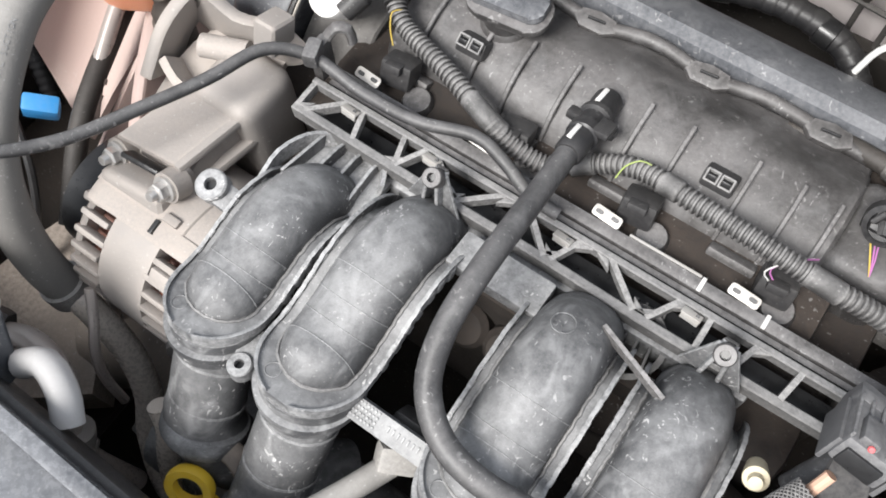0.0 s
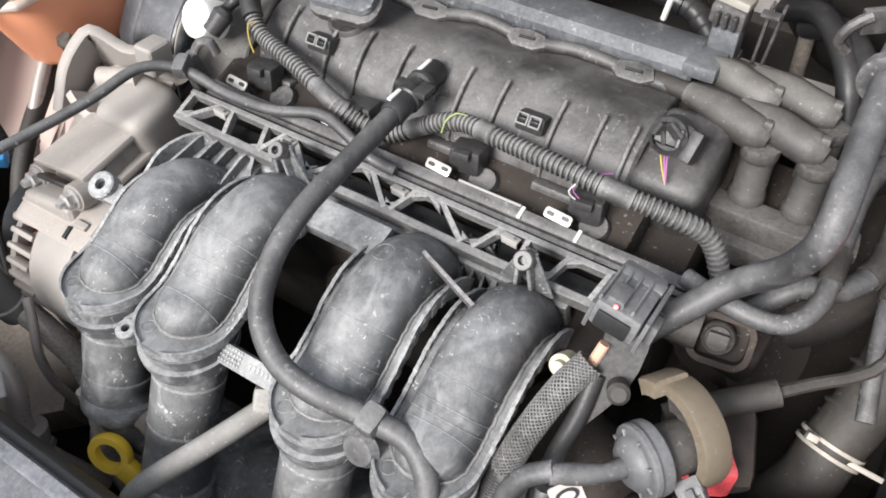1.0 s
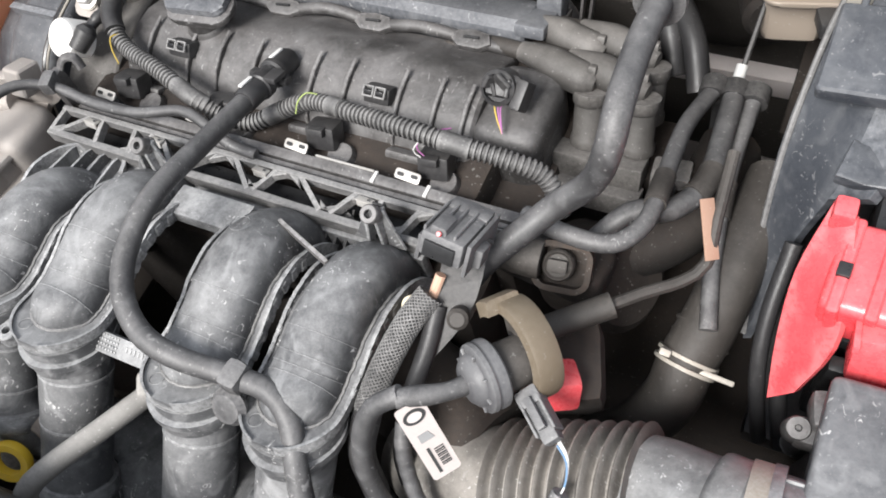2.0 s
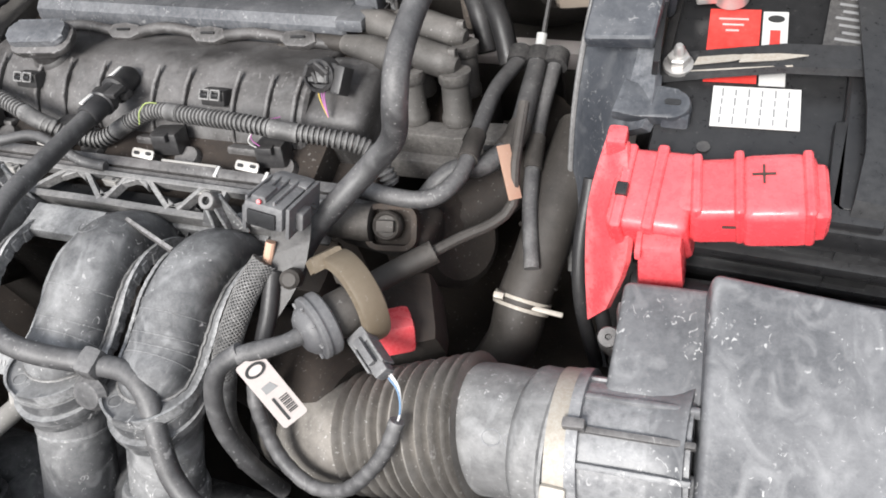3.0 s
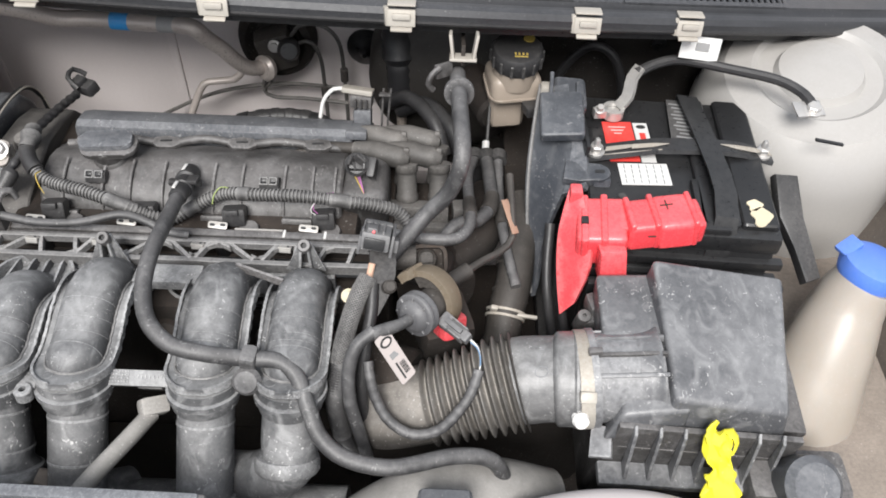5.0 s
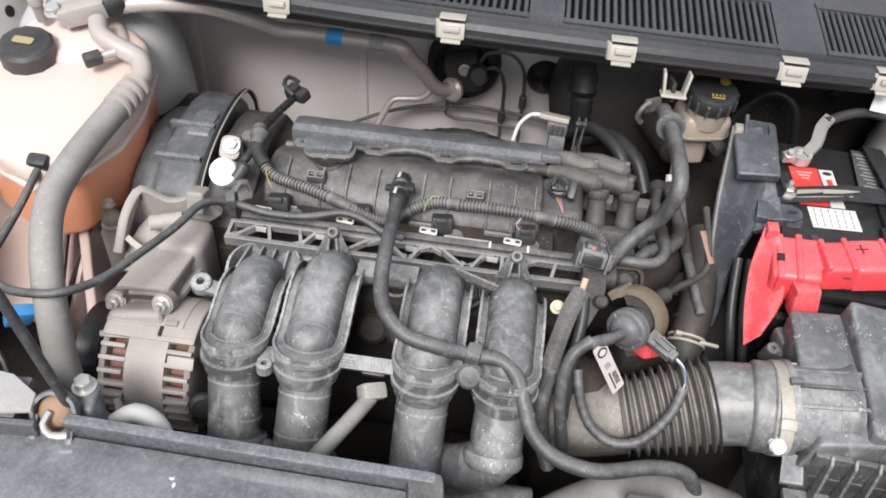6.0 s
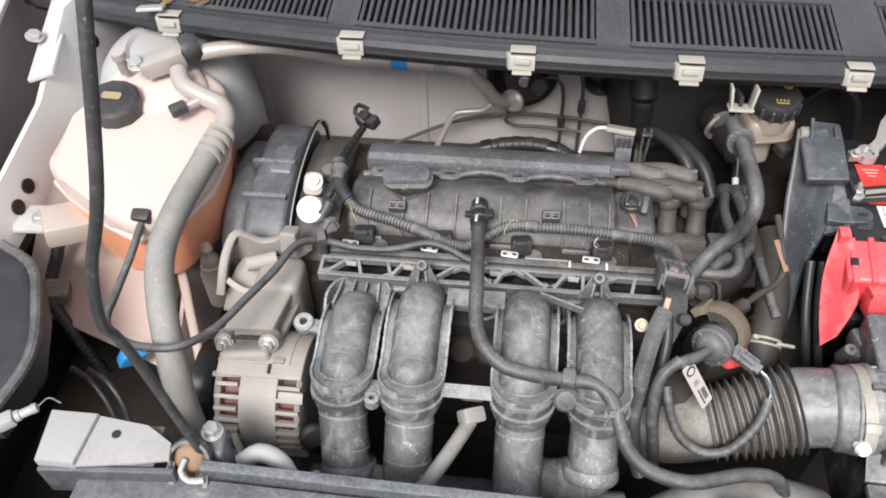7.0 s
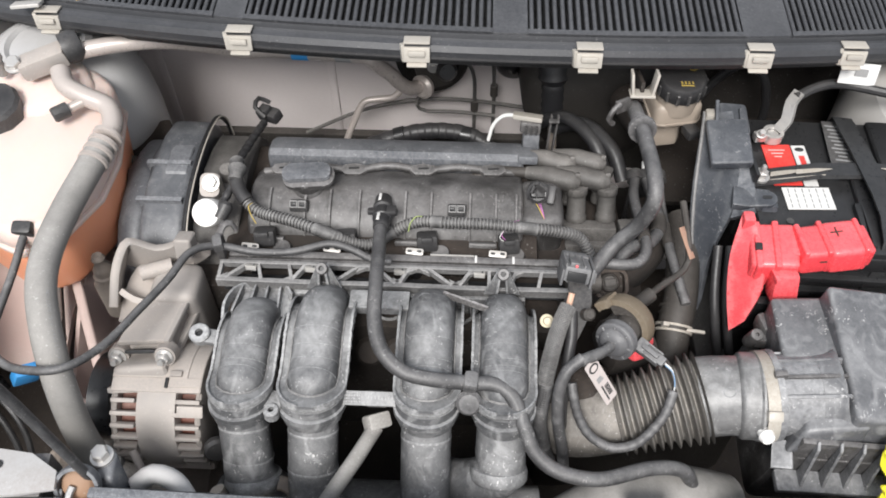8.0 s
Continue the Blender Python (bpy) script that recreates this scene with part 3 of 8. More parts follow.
part("grip_base", prism(rounded(0.056, 0.030, 0.012), 0.006, aim((-0.076, 0.078, 0.8765), (0, -0.12, 1), (1, 0.10, 0)), 0.0025), M_COVER, cap)
part("grip", prism(rounded(0.052, 0.022, 0.007), 0.008, aim((-0.078, 0.079, 0.882), (0, -0.12, 1), (1, 0.10, 0)), 0.004), M_COVER_BLUE, cap)

# timing cover at the pulley end
tc = thing("timing_cover", (-0.23, 0.09, 0.72), "dusty black plastic timing belt cover with a rubber edge", "timing cover")
TIM = [(-0.012, 0.66), (-0.018, 0.76), (-0.010, 0.805), (0.008, 0.838), (0.034, 0.856), (0.070, 0.866), (0.110, 0.869), (0.150, 0.866), (0.184, 0.855), (0.204, 0.832), (0.212, 0.80), (0.214, 0.66)]
part("shell", side_profile(TIM, -0.258, -0.208, 0.010, segs=4), M_COVER_BLUE, tc)
part("outer_shell", side_profile([(y * 0.86 + 0.006, z - 0.012) for y, z in TIM], -0.288, -0.256, 0.014, segs=4), M_COVER_BLUE, tc)
part("step", side_profile([(0.075, 0.80), (0.080, 0.862), (0.088, 0.8695), (0.120, 0.8720), (0.150, 0.860), (0.160, 0.80)], -0.240, -0.214, 0.004), M_COVER_BLUE, tc)
part("edge_seal", sweep(curve([(-0.204 + 0.010 * (y - 0.05), y + 0.003 * (y - 0.09), z + 0.0075) for y, z in TIM]), 0.0026, 8), M_BLACK_CLEAN, tc, "shiny black rubber edge")
part("back_plate", side_profile([(y * 0.95 + 0.004, z - 0.016) for y, z in TIM], -0.203, -0.152, 0.004), M_COIL, tc, "dusty brown back plate")
part("back_boss", lathe([(0.011, -0.02), (0.010, 0.008), (0.008, 0.012)], (-0.172, 0.098, 0.856), (0, -0.2, 1), 20), M_COIL, tc)
part("seal_line", sweep(curve([(-0.2005 + 0.010 * (y - 0.05), y, z + 0.0092) for y, z in TIM[1:-1]]), 0.0009, 6), M_CLAMP, tc, "pale line along the rubber edge")
for y, z in ((0.05, 0.856), (0.10, 0.862)):
    part("rib", side_profile([(y, z - 0.01), (y - 0.003, z + 0.01), (y + 0.003, z + 0.01), (y + 0.006, z - 0.01)], -0.262, -0.212, 0.001), M_COVER_BLUE, tc)

rb = thing("engine_mount_bush", (-0.30, 0.13, 0.80), "black rubber engine mount bush behind the timing cover", "engine mount")
part("rubber", lathe([(0.040, -0.06), (0.042, -0.01), (0.036, 0.004), (0.022, 0.010)], (-0.302, 0.140, 0.812), (0.1, -0.1, 1), 28), M_DARK, rb)
part("bracket", box((0.050, 0.07, 0.020), (-0.292, 0.185, 0.812), (0, 0, 20), 0.006), M_DARK, rb)
part("stud", lathe([(0.008, 0), (0.008, 0.014), (0.005, 0.018)], (-0.302, 0.139, 0.820), (0.1, -0.1, 1), 12), M_GRIME, rb)

lug = thing("lifting_eye", (-0.183, 0.069, 0.858), "pale dusty zinc lifting eye bolted beside the timing cover", "bracket")
part("plate", prism(rounded(0.021, 0.026, 0.006), 0.004, aim((-0.183, 0.066, 0.872), (0.1, -0.55, 0.8)), 0.001), M_ALU, lug)
part("washer", lathe([(0.009, -0.002), (0.009, 0.003)], (-0.181, 0.066, 0.873), (0.1, -0.55, 0.8), 18), M_CLAMP, lug)
bolt(lug, (-0.181, 0.066, 0.876), (0.1, -0.55, 0.8), 0.007, 0.008)
part("stem", box((0.018, 0.010, 0.03), (-0.183, 0.076, 0.858), (0, 0, 0), 0.002), M_STEEL, lug)

wc = thing("core_plug", (-0.177, 0.022, 0.87), "round clean white metal plug beside the cylinder head", "plug")
part("disc", lathe([(0.008, -0.02), (0.0145, -0.018), (0.0155, 0.0), (0.0145, 0.003), (0.008, 0.0042)], (-0.178, 0.026, 0.872), (-0.1, -0.7, 0.75), 36), M_WHITE, wc)

# ---- intake manifold ----
man = thing("intake_manifold", (0.013, -0.13, 0.68), "dusty black nylon intake manifold with four arched runners", "intake manifold")
# weld plane of a runner along (y, z): the round front plate, then the arch over to the cylinder head
SEAM = [(-0.193, 0.8640), (-0.178, 0.8585), (-0.164, 0.8530), (-0.150, 0.8518), (-0.132, 0.8555), (-0.112, 0.8605), (-0.090, 0.8605), (-0.070, 0.8535), (-0.054, 0.8400), (-0.044, 0.8240)]
# place across, shortening of the rear half, drop of the rear half, half width of the dome, of the flange
RUNNERS = [(-0.108, 0.62, -0.006, 0.0218, 0.0303), (-0.041, 0.86, 0.0, 0.0228, 0.0320), (0.066, 0.82, 0.0, 0.0236, 0.0312), (0.137, 0.80, -0.003, 0.0226, 0.0304)]
PIPE_WAY = Vector((0.0, -0.665, -0.745)).normalized()


def runner_seam(x, squeeze, drop):
    """Centre line of the weld plane, with the upward direction at each point."""
    line = curve([(x, -0.12 + (y + 0.12) * (squeeze if y > -0.12 else 1), z + drop * min(1.0, max(0.0, (y + 0.13) / 0.04))) for y, z in SEAM], 0.0022)
    ups = []
    for i in range(len(line)):
        t = np.array(line[min(i + 1, len(line) - 1)]) - np.array(line[max(i - 1, 0)])
        u = np.array((0.0, -t[2], t[1]))
        ups.append(u / np.linalg.norm(u))
    return [np.array(p) for p in line], ups


def dome(line, ups, half, tall):
    """Half-round tunnel over the seam, its front end rounded in plan and in height."""
    bm = bmesh.new()
    start = next(i for i, p in enumerate(line) if p[1] > -0.1805)
    rows, gone = [], 0.0
    for i in range(start, len(line)):
        gone += np.linalg.norm(line[i] - line[i - 1]) if i > start else 0.0
        k = max(0.0, 1 - gone / half)
        w = half * math.sqrt(max(0.02, 1 - k * k))
        h = tall * (1 - max(0.0, 1 - gone / 0.020) ** 2.6) ** 0.42 if gone > 0 else 0.0006
        back = max(0.0, (line[i][1] + 0.075) / 0.03)
        h *= 1 - 0.10 * min(1.0, back)
        rows.append([bm.verts.new(line[i] + np.array((1, 0, 0)) * w * math.copysign(abs(math.cos(a)) ** 0.86, math.cos(a)) + ups[i] * (h * math.sin(a) ** 0.92 if 0 < a < math.pi else -0.004)) for a in np.linspace(math.pi, 0, 25)])
    for r, q in zip(rows, rows[1:]):
        for j in range(24):
            bm.faces.new((r[j], r[j + 1], q[j + 1], q[j]))
        bm.faces.new((r[24], r[0], q[0], q[24]))
    bm.faces.new(rows[0])
    bm.faces.new(rows[-1][::-1])
    return bm


def flange_width(y, half):
    return half * math.sqrt(max(0.004, 1 - ((-0.1625 - y) / 0.0318) ** 2)) if y < -0.1625 else half


def weld_plate(line, ups, half, seed):
    """Flat flange along both sides of a runner, round in front, with a raised rim that grows towards the rear."""
    rnd = random.Random(seed)
    bm = bmesh.new()
    rows = []
    for p, u in zip(line, ups):
        y = p[1]
        w = flange_width(y, half) + (rnd.uniform(-0.00025, 0.00025) if y > -0.155 else 0)
        lift = 0.0019 if y < -0.15 else 0.0019 + 0.0055 * min(1.0, max(0.0, (y + 0.13) / 0.07))
        e = min(0.0020, w * 0.4)
        rows.append([bm.verts.new(p + np.array((px, 0, 0)) + u * pz) for px, pz in
                     ((-w, -0.0055), (-w - 0.0004, lift), (-w + e, lift), (-w + e, 0), (0, 0.0003), (w - e, 0), (w - e, lift), (w + 0.0004, lift), (w, -0.0055))])
    for r, q in zip(rows, rows[1:]):
        for i in range(8):
            bm.faces.new((r[i], r[i + 1], q[i + 1], q[i]))
        bm.faces.new((r[8], r[0], q[0], q[8]))
    bm.faces.new(rows[0])
    bm.faces.new(list(reversed(rows[-1])))
    return bm


def collar_ring(x, half, centre, grow, deep, tilt):
    ring = [(half * grow * math.cos(2 * math.pi * k / 40), 0.0318 * grow * math.sin(2 * math.pi * k / 40)) for k in range(40)]
    return prism(ring, deep, aim((x, centre[1], centre[2]), tilt), 0.0013)


for num, (x, squeeze, drop, half, wide) in enumerate(RUNNERS):
    line, ups = runner_seam(x, squeeze, drop)
    tall = 0.0205 + 0.0015 * (num > 1)
    run = part("runner", dome(line, ups, half, tall), M_RUNNER, man, angle=50)
    flange = part("weld_flange", weld_plate(line, ups, wide, num), M_RUNNER, run)
    # fine raised bands over the dome
    for y in ((-0.160, -0.146, -0.132), (-0.160, -0.141, -0.127, -0.112), (-0.150, -0.139, -0.118), (-0.152, -0.144, -0.137, -0.122))[num]:
        i = min(range(len(line)), key=lambda q: abs(line[q][1] - y))
        hoop = [line[i] + np.array((1, 0, 0)) * (half + 0.0001) * math.copysign(abs(math.cos(a)) ** 0.86, math.cos(a)) + ups[i] * (tall + 0.0001) * math.sin(a) ** 0.92 for a in np.linspace(0.12, math.pi - 0.12, 26)]
        part("band", sweep(hoop, 0.0003, 6), M_RUNNER, run)
    # uneven bead where the dome meets the flange
    wob = random.Random(40 + num)
    bead = []
    first = next(i for i, p in enumerate(line) if p[1] > -0.1805)
    for side in (-1, 1):
        run_ = []
        gone = 0.0
        for i in range(first, len(line) - 6):
            gone += np.linalg.norm(line[i] - line[i - 1]) if i > first else 0.0
            w = half * math.sqrt(max(0.02, 1 - max(0.0, 1 - gone / half) ** 2)) + 0.0009
            run_.append(line[i] + np.array((side * (w + wob.uniform(-0.0004, 0.0005)), 0, 0)) + ups[i] * 0.0006)
        bead = run_[::-1] if side < 0 else bead + run_
    part("weld_bead", sweep(bead, 0.00105, 6), M_TRAY, flange, "pale dust-filled weld bead")
    # teeth along both edges of the weld
    for s in (-1, 1):
        for k in range(7):
            y = -0.147 + 0.0108 * k + 0.002 * s
            i = min(range(len(line)), key=lambda q: abs(line[q][1] - y))
            c = line[i] + ups[i] * (-0.0022)
            part("tooth", box((0.0030, 0.0062, 0.0085), (x + s * (wide - 0.0008), c[1], c[2]), (-math.degrees(math.atan2(ups[i][1], ups[i][2])), 0, 0), 0.0008, segs=1), M_RUNNER, flange)
    # stepped collar between the upper shell and the lower pipe
    up = Vector((0.0, 0.27, 0.963))
    mid = Vector((x, -0.1625, 0.8522))
    for name, down, deep, grow in (("collar", 0.0090, 0.0085, 0.955), ("collar_lip", 0.0155, 0.0050, 1.0), ("collar_ring", 0.0220, 0.0085, 0.88)):
        part(name, collar_ring(x, wide, mid - up * down + Vector((0, -0.35 * down, 0)), grow, deep, up), M_RUNNER, man)
    part("ejector_mark", lathe([(0.0040, 0), (0.0044, 0.0003), (0.0048, 0)], (x - 0.013, -0.1815, 0.8602), up, 24, cap=False), M_RUNNER, man)
    top = mid - up * 0.016
    length = (0.085, 0.125, 0.105, 0.068)[num]
    side = (0.010, 0.0, 0.0, -0.002)[num]
    way = [top + PIPE_WAY * d + Vector((side * (d / length) ** 2, 0, 0)) for d in (-0.006, length * 0.35, length * 0.7, length)]
    tail = {0: [(0.030, 0.0, -0.05), (0.07, 0.03, -0.09)], 1: [(0, -0.01, -0.03), (0, 0.02, -0.08)], 2: [(0, -0.01, -0.03), (0, 0.02, -0.08)], 3: [(-0.028, 0.0, -0.028), (-0.075, 0.02, -0.065)]}[num]
    way += [way[3] + Vector(q) for q in tail]
    part("lower_pipe", sweep(curve([tuple(q) for q in way], 0.006), 0.0236, 28), M_RUNNER, man)
    for d in ((0.030, 0.062), (0.032, 0.070), (0.034,), ())[num]:
        part("pipe_band", lathe([(0.0225, -0.0016), (0.0241, -0.0009), (0.0241, 0.0009), (0.0225, 0.0016)], top + PIPE_WAY * d + Vector((side * (d / length) ** 2, 0, 0)), PIPE_WAY, 30, cap=False), M_RUNNER, man)
    # joint ring at the foot of the pipe
    part("foot_flange", lathe([(0.022, -0.008), (0.0262, -0.007), (0.0275, -0.003), (0.0275, 0.004), (0.0255, 0.007), (0.022, 0.008)], top + PIPE_WAY * length + Vector((side, 0, 0)), PIPE_WAY, 34, cap=False), M_RUNNER, man)
part("plenum", sweep(curve([(-0.15, -0.225, 0.675), (0.18, -0.225, 0.675)], 0.02), 0.045, 24), M_RUNNER, man)
for x, y, z in ((-0.074, -0.228, 0.7745),):
    part("foot_web", sweep(curve([(x - 0.030, y - 0.010, z - 0.016), (x - 0.012, y - 0.002, z), (x + 0.006, y, z + 0.002), (x + 0.022, y - 0.008, z - 0.010)]), 0.0075, 12, flat=0.55), M_SOOT, man, "dusty tan foot web")
    part("web_skirt", folded([(x - 0.028, y - 0.004, z - 0.014), (x, y + 0.004, z), (x + 0.022, y - 0.002, z - 0.008)], [(x - 0.030, y - 0.030, z - 0.045), (x, y - 0.030, z - 0.045), (x + 0.026, y - 0.030, z - 0.045)], 0.003), M_COIL, man)
strip = part("cross_plate", box((0.058, 0.0135, 0.006), (0.013, -0.170, 0.842), (24, 0, 0), 0.001), M_RUNNER, man, "flat plate with moulded grid and characters")
for i in range(8):
    for k in range(4):
        part("moulded_stud", box((0.0015, 0.0015, 0.0010), (-0.013 + i * 0.0024, -0.1745 + k * 0.0026, 0.8436 + k * 0.00116), (24, 0, 0), 0.0002, segs=1), M_RUNNER, strip)
for i in range(8):
    part("moulded_bar", box((0.0012, 0.0035, 0.0010), (0.012 + i * 0.0032, -0.1705, 0.8452), (24, 0, 0), 0.0002, segs=1), M_RUNNER, strip)
part("rear_plate", box((0.060, 0.024, 0.010), (0.013, -0.066, 0.850), (-6, 0, 0), 0.002), M_RUNNER, man)
part("rear_web", box((0.30, 0.008, 0.04), (0.01, -0.044, 0.815), (0, 0, 0), 0.003), M_RUNNER, man)
for nm, at, ax, r in (("lug", (-0.155, -0.1165, 0.859), (0, -0.2, 1), 0.0100), ("lug", (-0.0755, -0.189, 0.8450), (0, 0.1, 1), 0.0072)):
    eye = part(nm, lathe([(r * 0.4, -0.006), (r, -0.006), (r, 0.003), (r * 0.9, 0.004), (r * 0.4, 0.004), (r * 0.4, -0.006)], at, ax, 26, cap=False), M_RUNNER, man, "round mounting eye")
    part("bore", lathe([(r * 0.39, -0.005), (r * 0.39, 0.0)], at, ax, 18), M_BLACK_CLEAN, eye)
part("lug_arm", box((0.022, 0.016, 0.006), (-0.143, -0.117, 0.854), (0, 14, 0), 0.002), M_RUNNER, man)
part("lug_arm", box((0.016, 0.020, 0.006), (-0.0755, -0.176, 0.8425), (-8, 0, 0), 0.002), M_RUNNER, man)
for x in (-0.0445, 0.135):
    br = part("rail_bracket", box((0.0024, 0.012, 0.026), (x - 0.0042, -0.0465, 0.8640), (-10, 5, 0), 0.0006, segs=1), M_RUNNER, man, "slim triangular bracket with a bolt eye")
    part("cheek", box((0.0024, 0.012, 0.026), (x + 0.0042, -0.0465, 0.8640), (-10, -5, 0), 0.0006, segs=1), M_RUNNER, br)
    part("eye", lathe([(0.0028, -0.006), (0.0058, -0.006), (0.0061, 0.003), (0.0054, 0.0042), (0.0028, 0.0042), (0.0028, -0.006)], (x, -0.0475, 0.8775), (0, -0.50, 0.86), 22, cap=False), M_COVER, br)
    part("bore", lathe([(0.0027, -0.005), (0.0027, 0.0)], (x, -0.0475, 0.8775), (0, -0.50, 0.86), 16), M_BLACK_CLEAN, br)
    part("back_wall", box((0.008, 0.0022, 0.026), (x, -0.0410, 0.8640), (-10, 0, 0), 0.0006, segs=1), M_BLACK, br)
    for s in (-1, 1):
        part("gusset", prism([(-0.001, -0.017), (0.013, -0.017), (0.001, 0.012), (-0.001, 0.012)] if s > 0 else [(0.001, 0.012), (-0.001, 0.012), (-0.013, -0.017), (0.001, -0.017)], 0.0022,
             aim((x + s * 0.005, -0.0455, 0.865), (0, -0.97, 0.24)), 0.0004), M_RUNNER, br)
# ribbed root of the first runner
for k in range(4):
    part("rib", prism([(-0.024, -0.012), (0.024, -0.012), (0.024, 0.004), (0.010, 0.0085), (-0.024, 0.0085)], 0.0022, aim((-0.131 + 0.0135 * k, -0.060, 0.839 - 0.0008 * k), (1, -0.10 + 0.06 * k, 0), (0.1, 1, -0.12)), 0.0004), M_RUNNER, man)
part("rib_hoop", sweep(curve([(-0.139, -0.095, 0.852), (-0.141, -0.075, 0.853), (-0.136, -0.054, 0.848), (-0.124, -0.042, 0.842), (-0.105, -0.038, 0.840), (-0.088, -0.042, 0.840), (-0.079, -0.056, 0.843)]), 1.0, section=[(-0.0013, -0.010), (0.0013, -0.010), (0.0013, 0.002), (-0.0013, 0.002)]), M_RUNNER, man)
part("root_floor", box((0.060, 0.045, 0.006), (-0.109, -0.060, 0.834), (-8, 0, 0), 0.002), M_RUNNER, man)
part("tie_rib", sweep([(0.077, -0.066, 0.869), (0.121, -0.083, 0.869)], 1.0, section=[(-0.0012, -0.005), (0.0012, -0.005), (0.0012, 0.0030), (-0.0012, 0.0030)]), M_COVER, man)
part("top_emblem", lathe([(0.0062, 0), (0.0066, 0.0003), (0.0070, 0)], (0.060, -0.0800, 0.8805), (-0.15, 0.30, 1), 28, cap=False), M_RUNNER, man, "faint moulded oval")
for x, y, z in ((0.090, -0.050, 0.829),):
    part("rib_hoop", lathe([(0.0190, -0.012), (0.0225, -0.012), (0.0225, 0.002), (0.0190, 0.002), (0.0190, -0.012)], (x, y, z), (0.05, -0.45, 0.9), 36, cap=False), M_BLACK, man)
    for k in range(4):
        part("rib", prism([(-0.016, -0.010), (0.020, -0.010), (0.020, 0.002), (-0.016, 0.004)], 0.0018, aim((x - 0.010 + 0.0075 * k, y + 0.004, z), (1, 0.1 * k - 0.15, 0), (0.1, 1, 0.3)), 0.0003), M_BLACK, man)
for x in (0.020,):
    part("port_ring", lathe([(0.016, 0), (0.019, 0), (0.019, 0.006), (0.016, 0.006), (0.016, 0)], (x, -0.046, 0.822), (0, -0.6, 0.8), 24, cap=False), M_BLACK, man)

# ---- fuel rail ----
rail = thing("fuel_rail", (0.02, -0.02, 0.835), "black fuel rail with an open lattice wiring tray", "fuel rail")
part("tube", box((0.387, 0.0085, 0.012), (0.0415, -0.0060, 0.8425), (8, 0, 0), 0.003), M_COVER, rail)
part("tube_seam", box((0.387, 0.0040, 0.006), (0.0415, -0.0128, 0.8425), (8, 0, 0), 0.0012), M_COVER, rail)
# Added black sheet; gives the tray openings their shade as colour.
part("tray_underside", box((0.355, 0.020, 0.002), (0.024, -0.031, 0.829), (0, 0, 0), 0.0006), M_BLACK_CLEAN, rail, "black sheet added to darken the tray openings")


def chord(pts, w, h, name="chord"):
    part(name, sweep(curve(pts, 0.012), 1.0, section=[(-w / 2, -h), (w / 2, -h), (w / 2, -0.0008), (w / 2 - 0.0008, 0), (-w / 2 + 0.0008, 0), (-w / 2, -0.0008)]), M_TRAY, rail)


chord([(-0.158, -0.0200, 0.8508), (0.02, -0.0200, 0.8508), (0.206, -0.0200, 0.8500)], 0.0044, 0.008, "rear_chord")
chord([(-0.158, -0.0410, 0.8490), (-0.05, -0.0425, 0.8492), (0.02, -0.0420, 0.8492), (0.10, -0.0430, 0.8490), (0.206, -0.0415, 0.8480)], 0.0056, 0.011, "front_chord")


def strut(a, b, wide=0.0017):
    """A web of the tray from the rear chord at a to the front chord at b, with a filled foot at each end."""
    part("web", sweep([(a, -0.0205, 0.8500), ((a + b) / 2, -0.0308, 0.8498), (b, -0.0410, 0.8492)], 1.0, section=[(-wide, -0.007), (wide, -0.007), (wide, 0.0), (-wide, 0.0)]), M_TRAY, rail)
    lean = 1 if b > a else -1
    for x, y, s in ((a, -0.0232, 1), (b, -0.0382, -1)):
        if abs(a - b) > 0.006:
            part("corner_fill", prism([(0, 0.0014 * s), (-0.0085 * s * lean, 0.0014 * s), (0.0030 * s * lean, -0.0048 * s)][::s * lean], 0.006, pose(x, y, 0.8466), 0.0006, segs=1), M_TRAY, rail)


for a, b in ((-0.156, -0.156), (-0.128, -0.150), (-0.118, -0.112), (-0.086, -0.080), (-0.068, -0.080), (-0.062, -0.040), (-0.012, -0.036), (0.004, 0.026), (0.040, 0.030), (0.058, 0.084), (0.104, 0.092), (0.122, 0.122), (0.150, 0.143), (0.176, 0.172), (0.204, 0.204)):
    strut(a, b)
part("end_tab", box((0.008, 0.014, 0.030), (-0.157, -0.010, 0.862), (0, 0, 0), 0.002), M_COVER, rail)
part("end_hook", sweep(curve([(-0.157, -0.004, 0.874), (-0.153, 0.002, 0.881), (-0.146, 0.006, 0.880), (-0.142, 0.004, 0.872)]), 0.0042, 10, flat=0.6), M_COVER, rail)
part("mark", box((0.0025, 0.0090, 0.002), (0.147, -0.0063, 0.8487), (0, 0, 0), 0.0005), M_WHITE, rail, "white paint mark")
part("mark", box((0.0025, 0.0090, 0.002), (0.108, -0.0063, 0.8487), (0, 0, 0), 0.0005), M_WHITE, rail, "white paint mark")
part("mark", box((0.046, 0.0016, 0.0012), (0.083, -0.0022, 0.8488), (0, 0, 0), 0.0003), M_CLIP, rail, "white line along the rail")
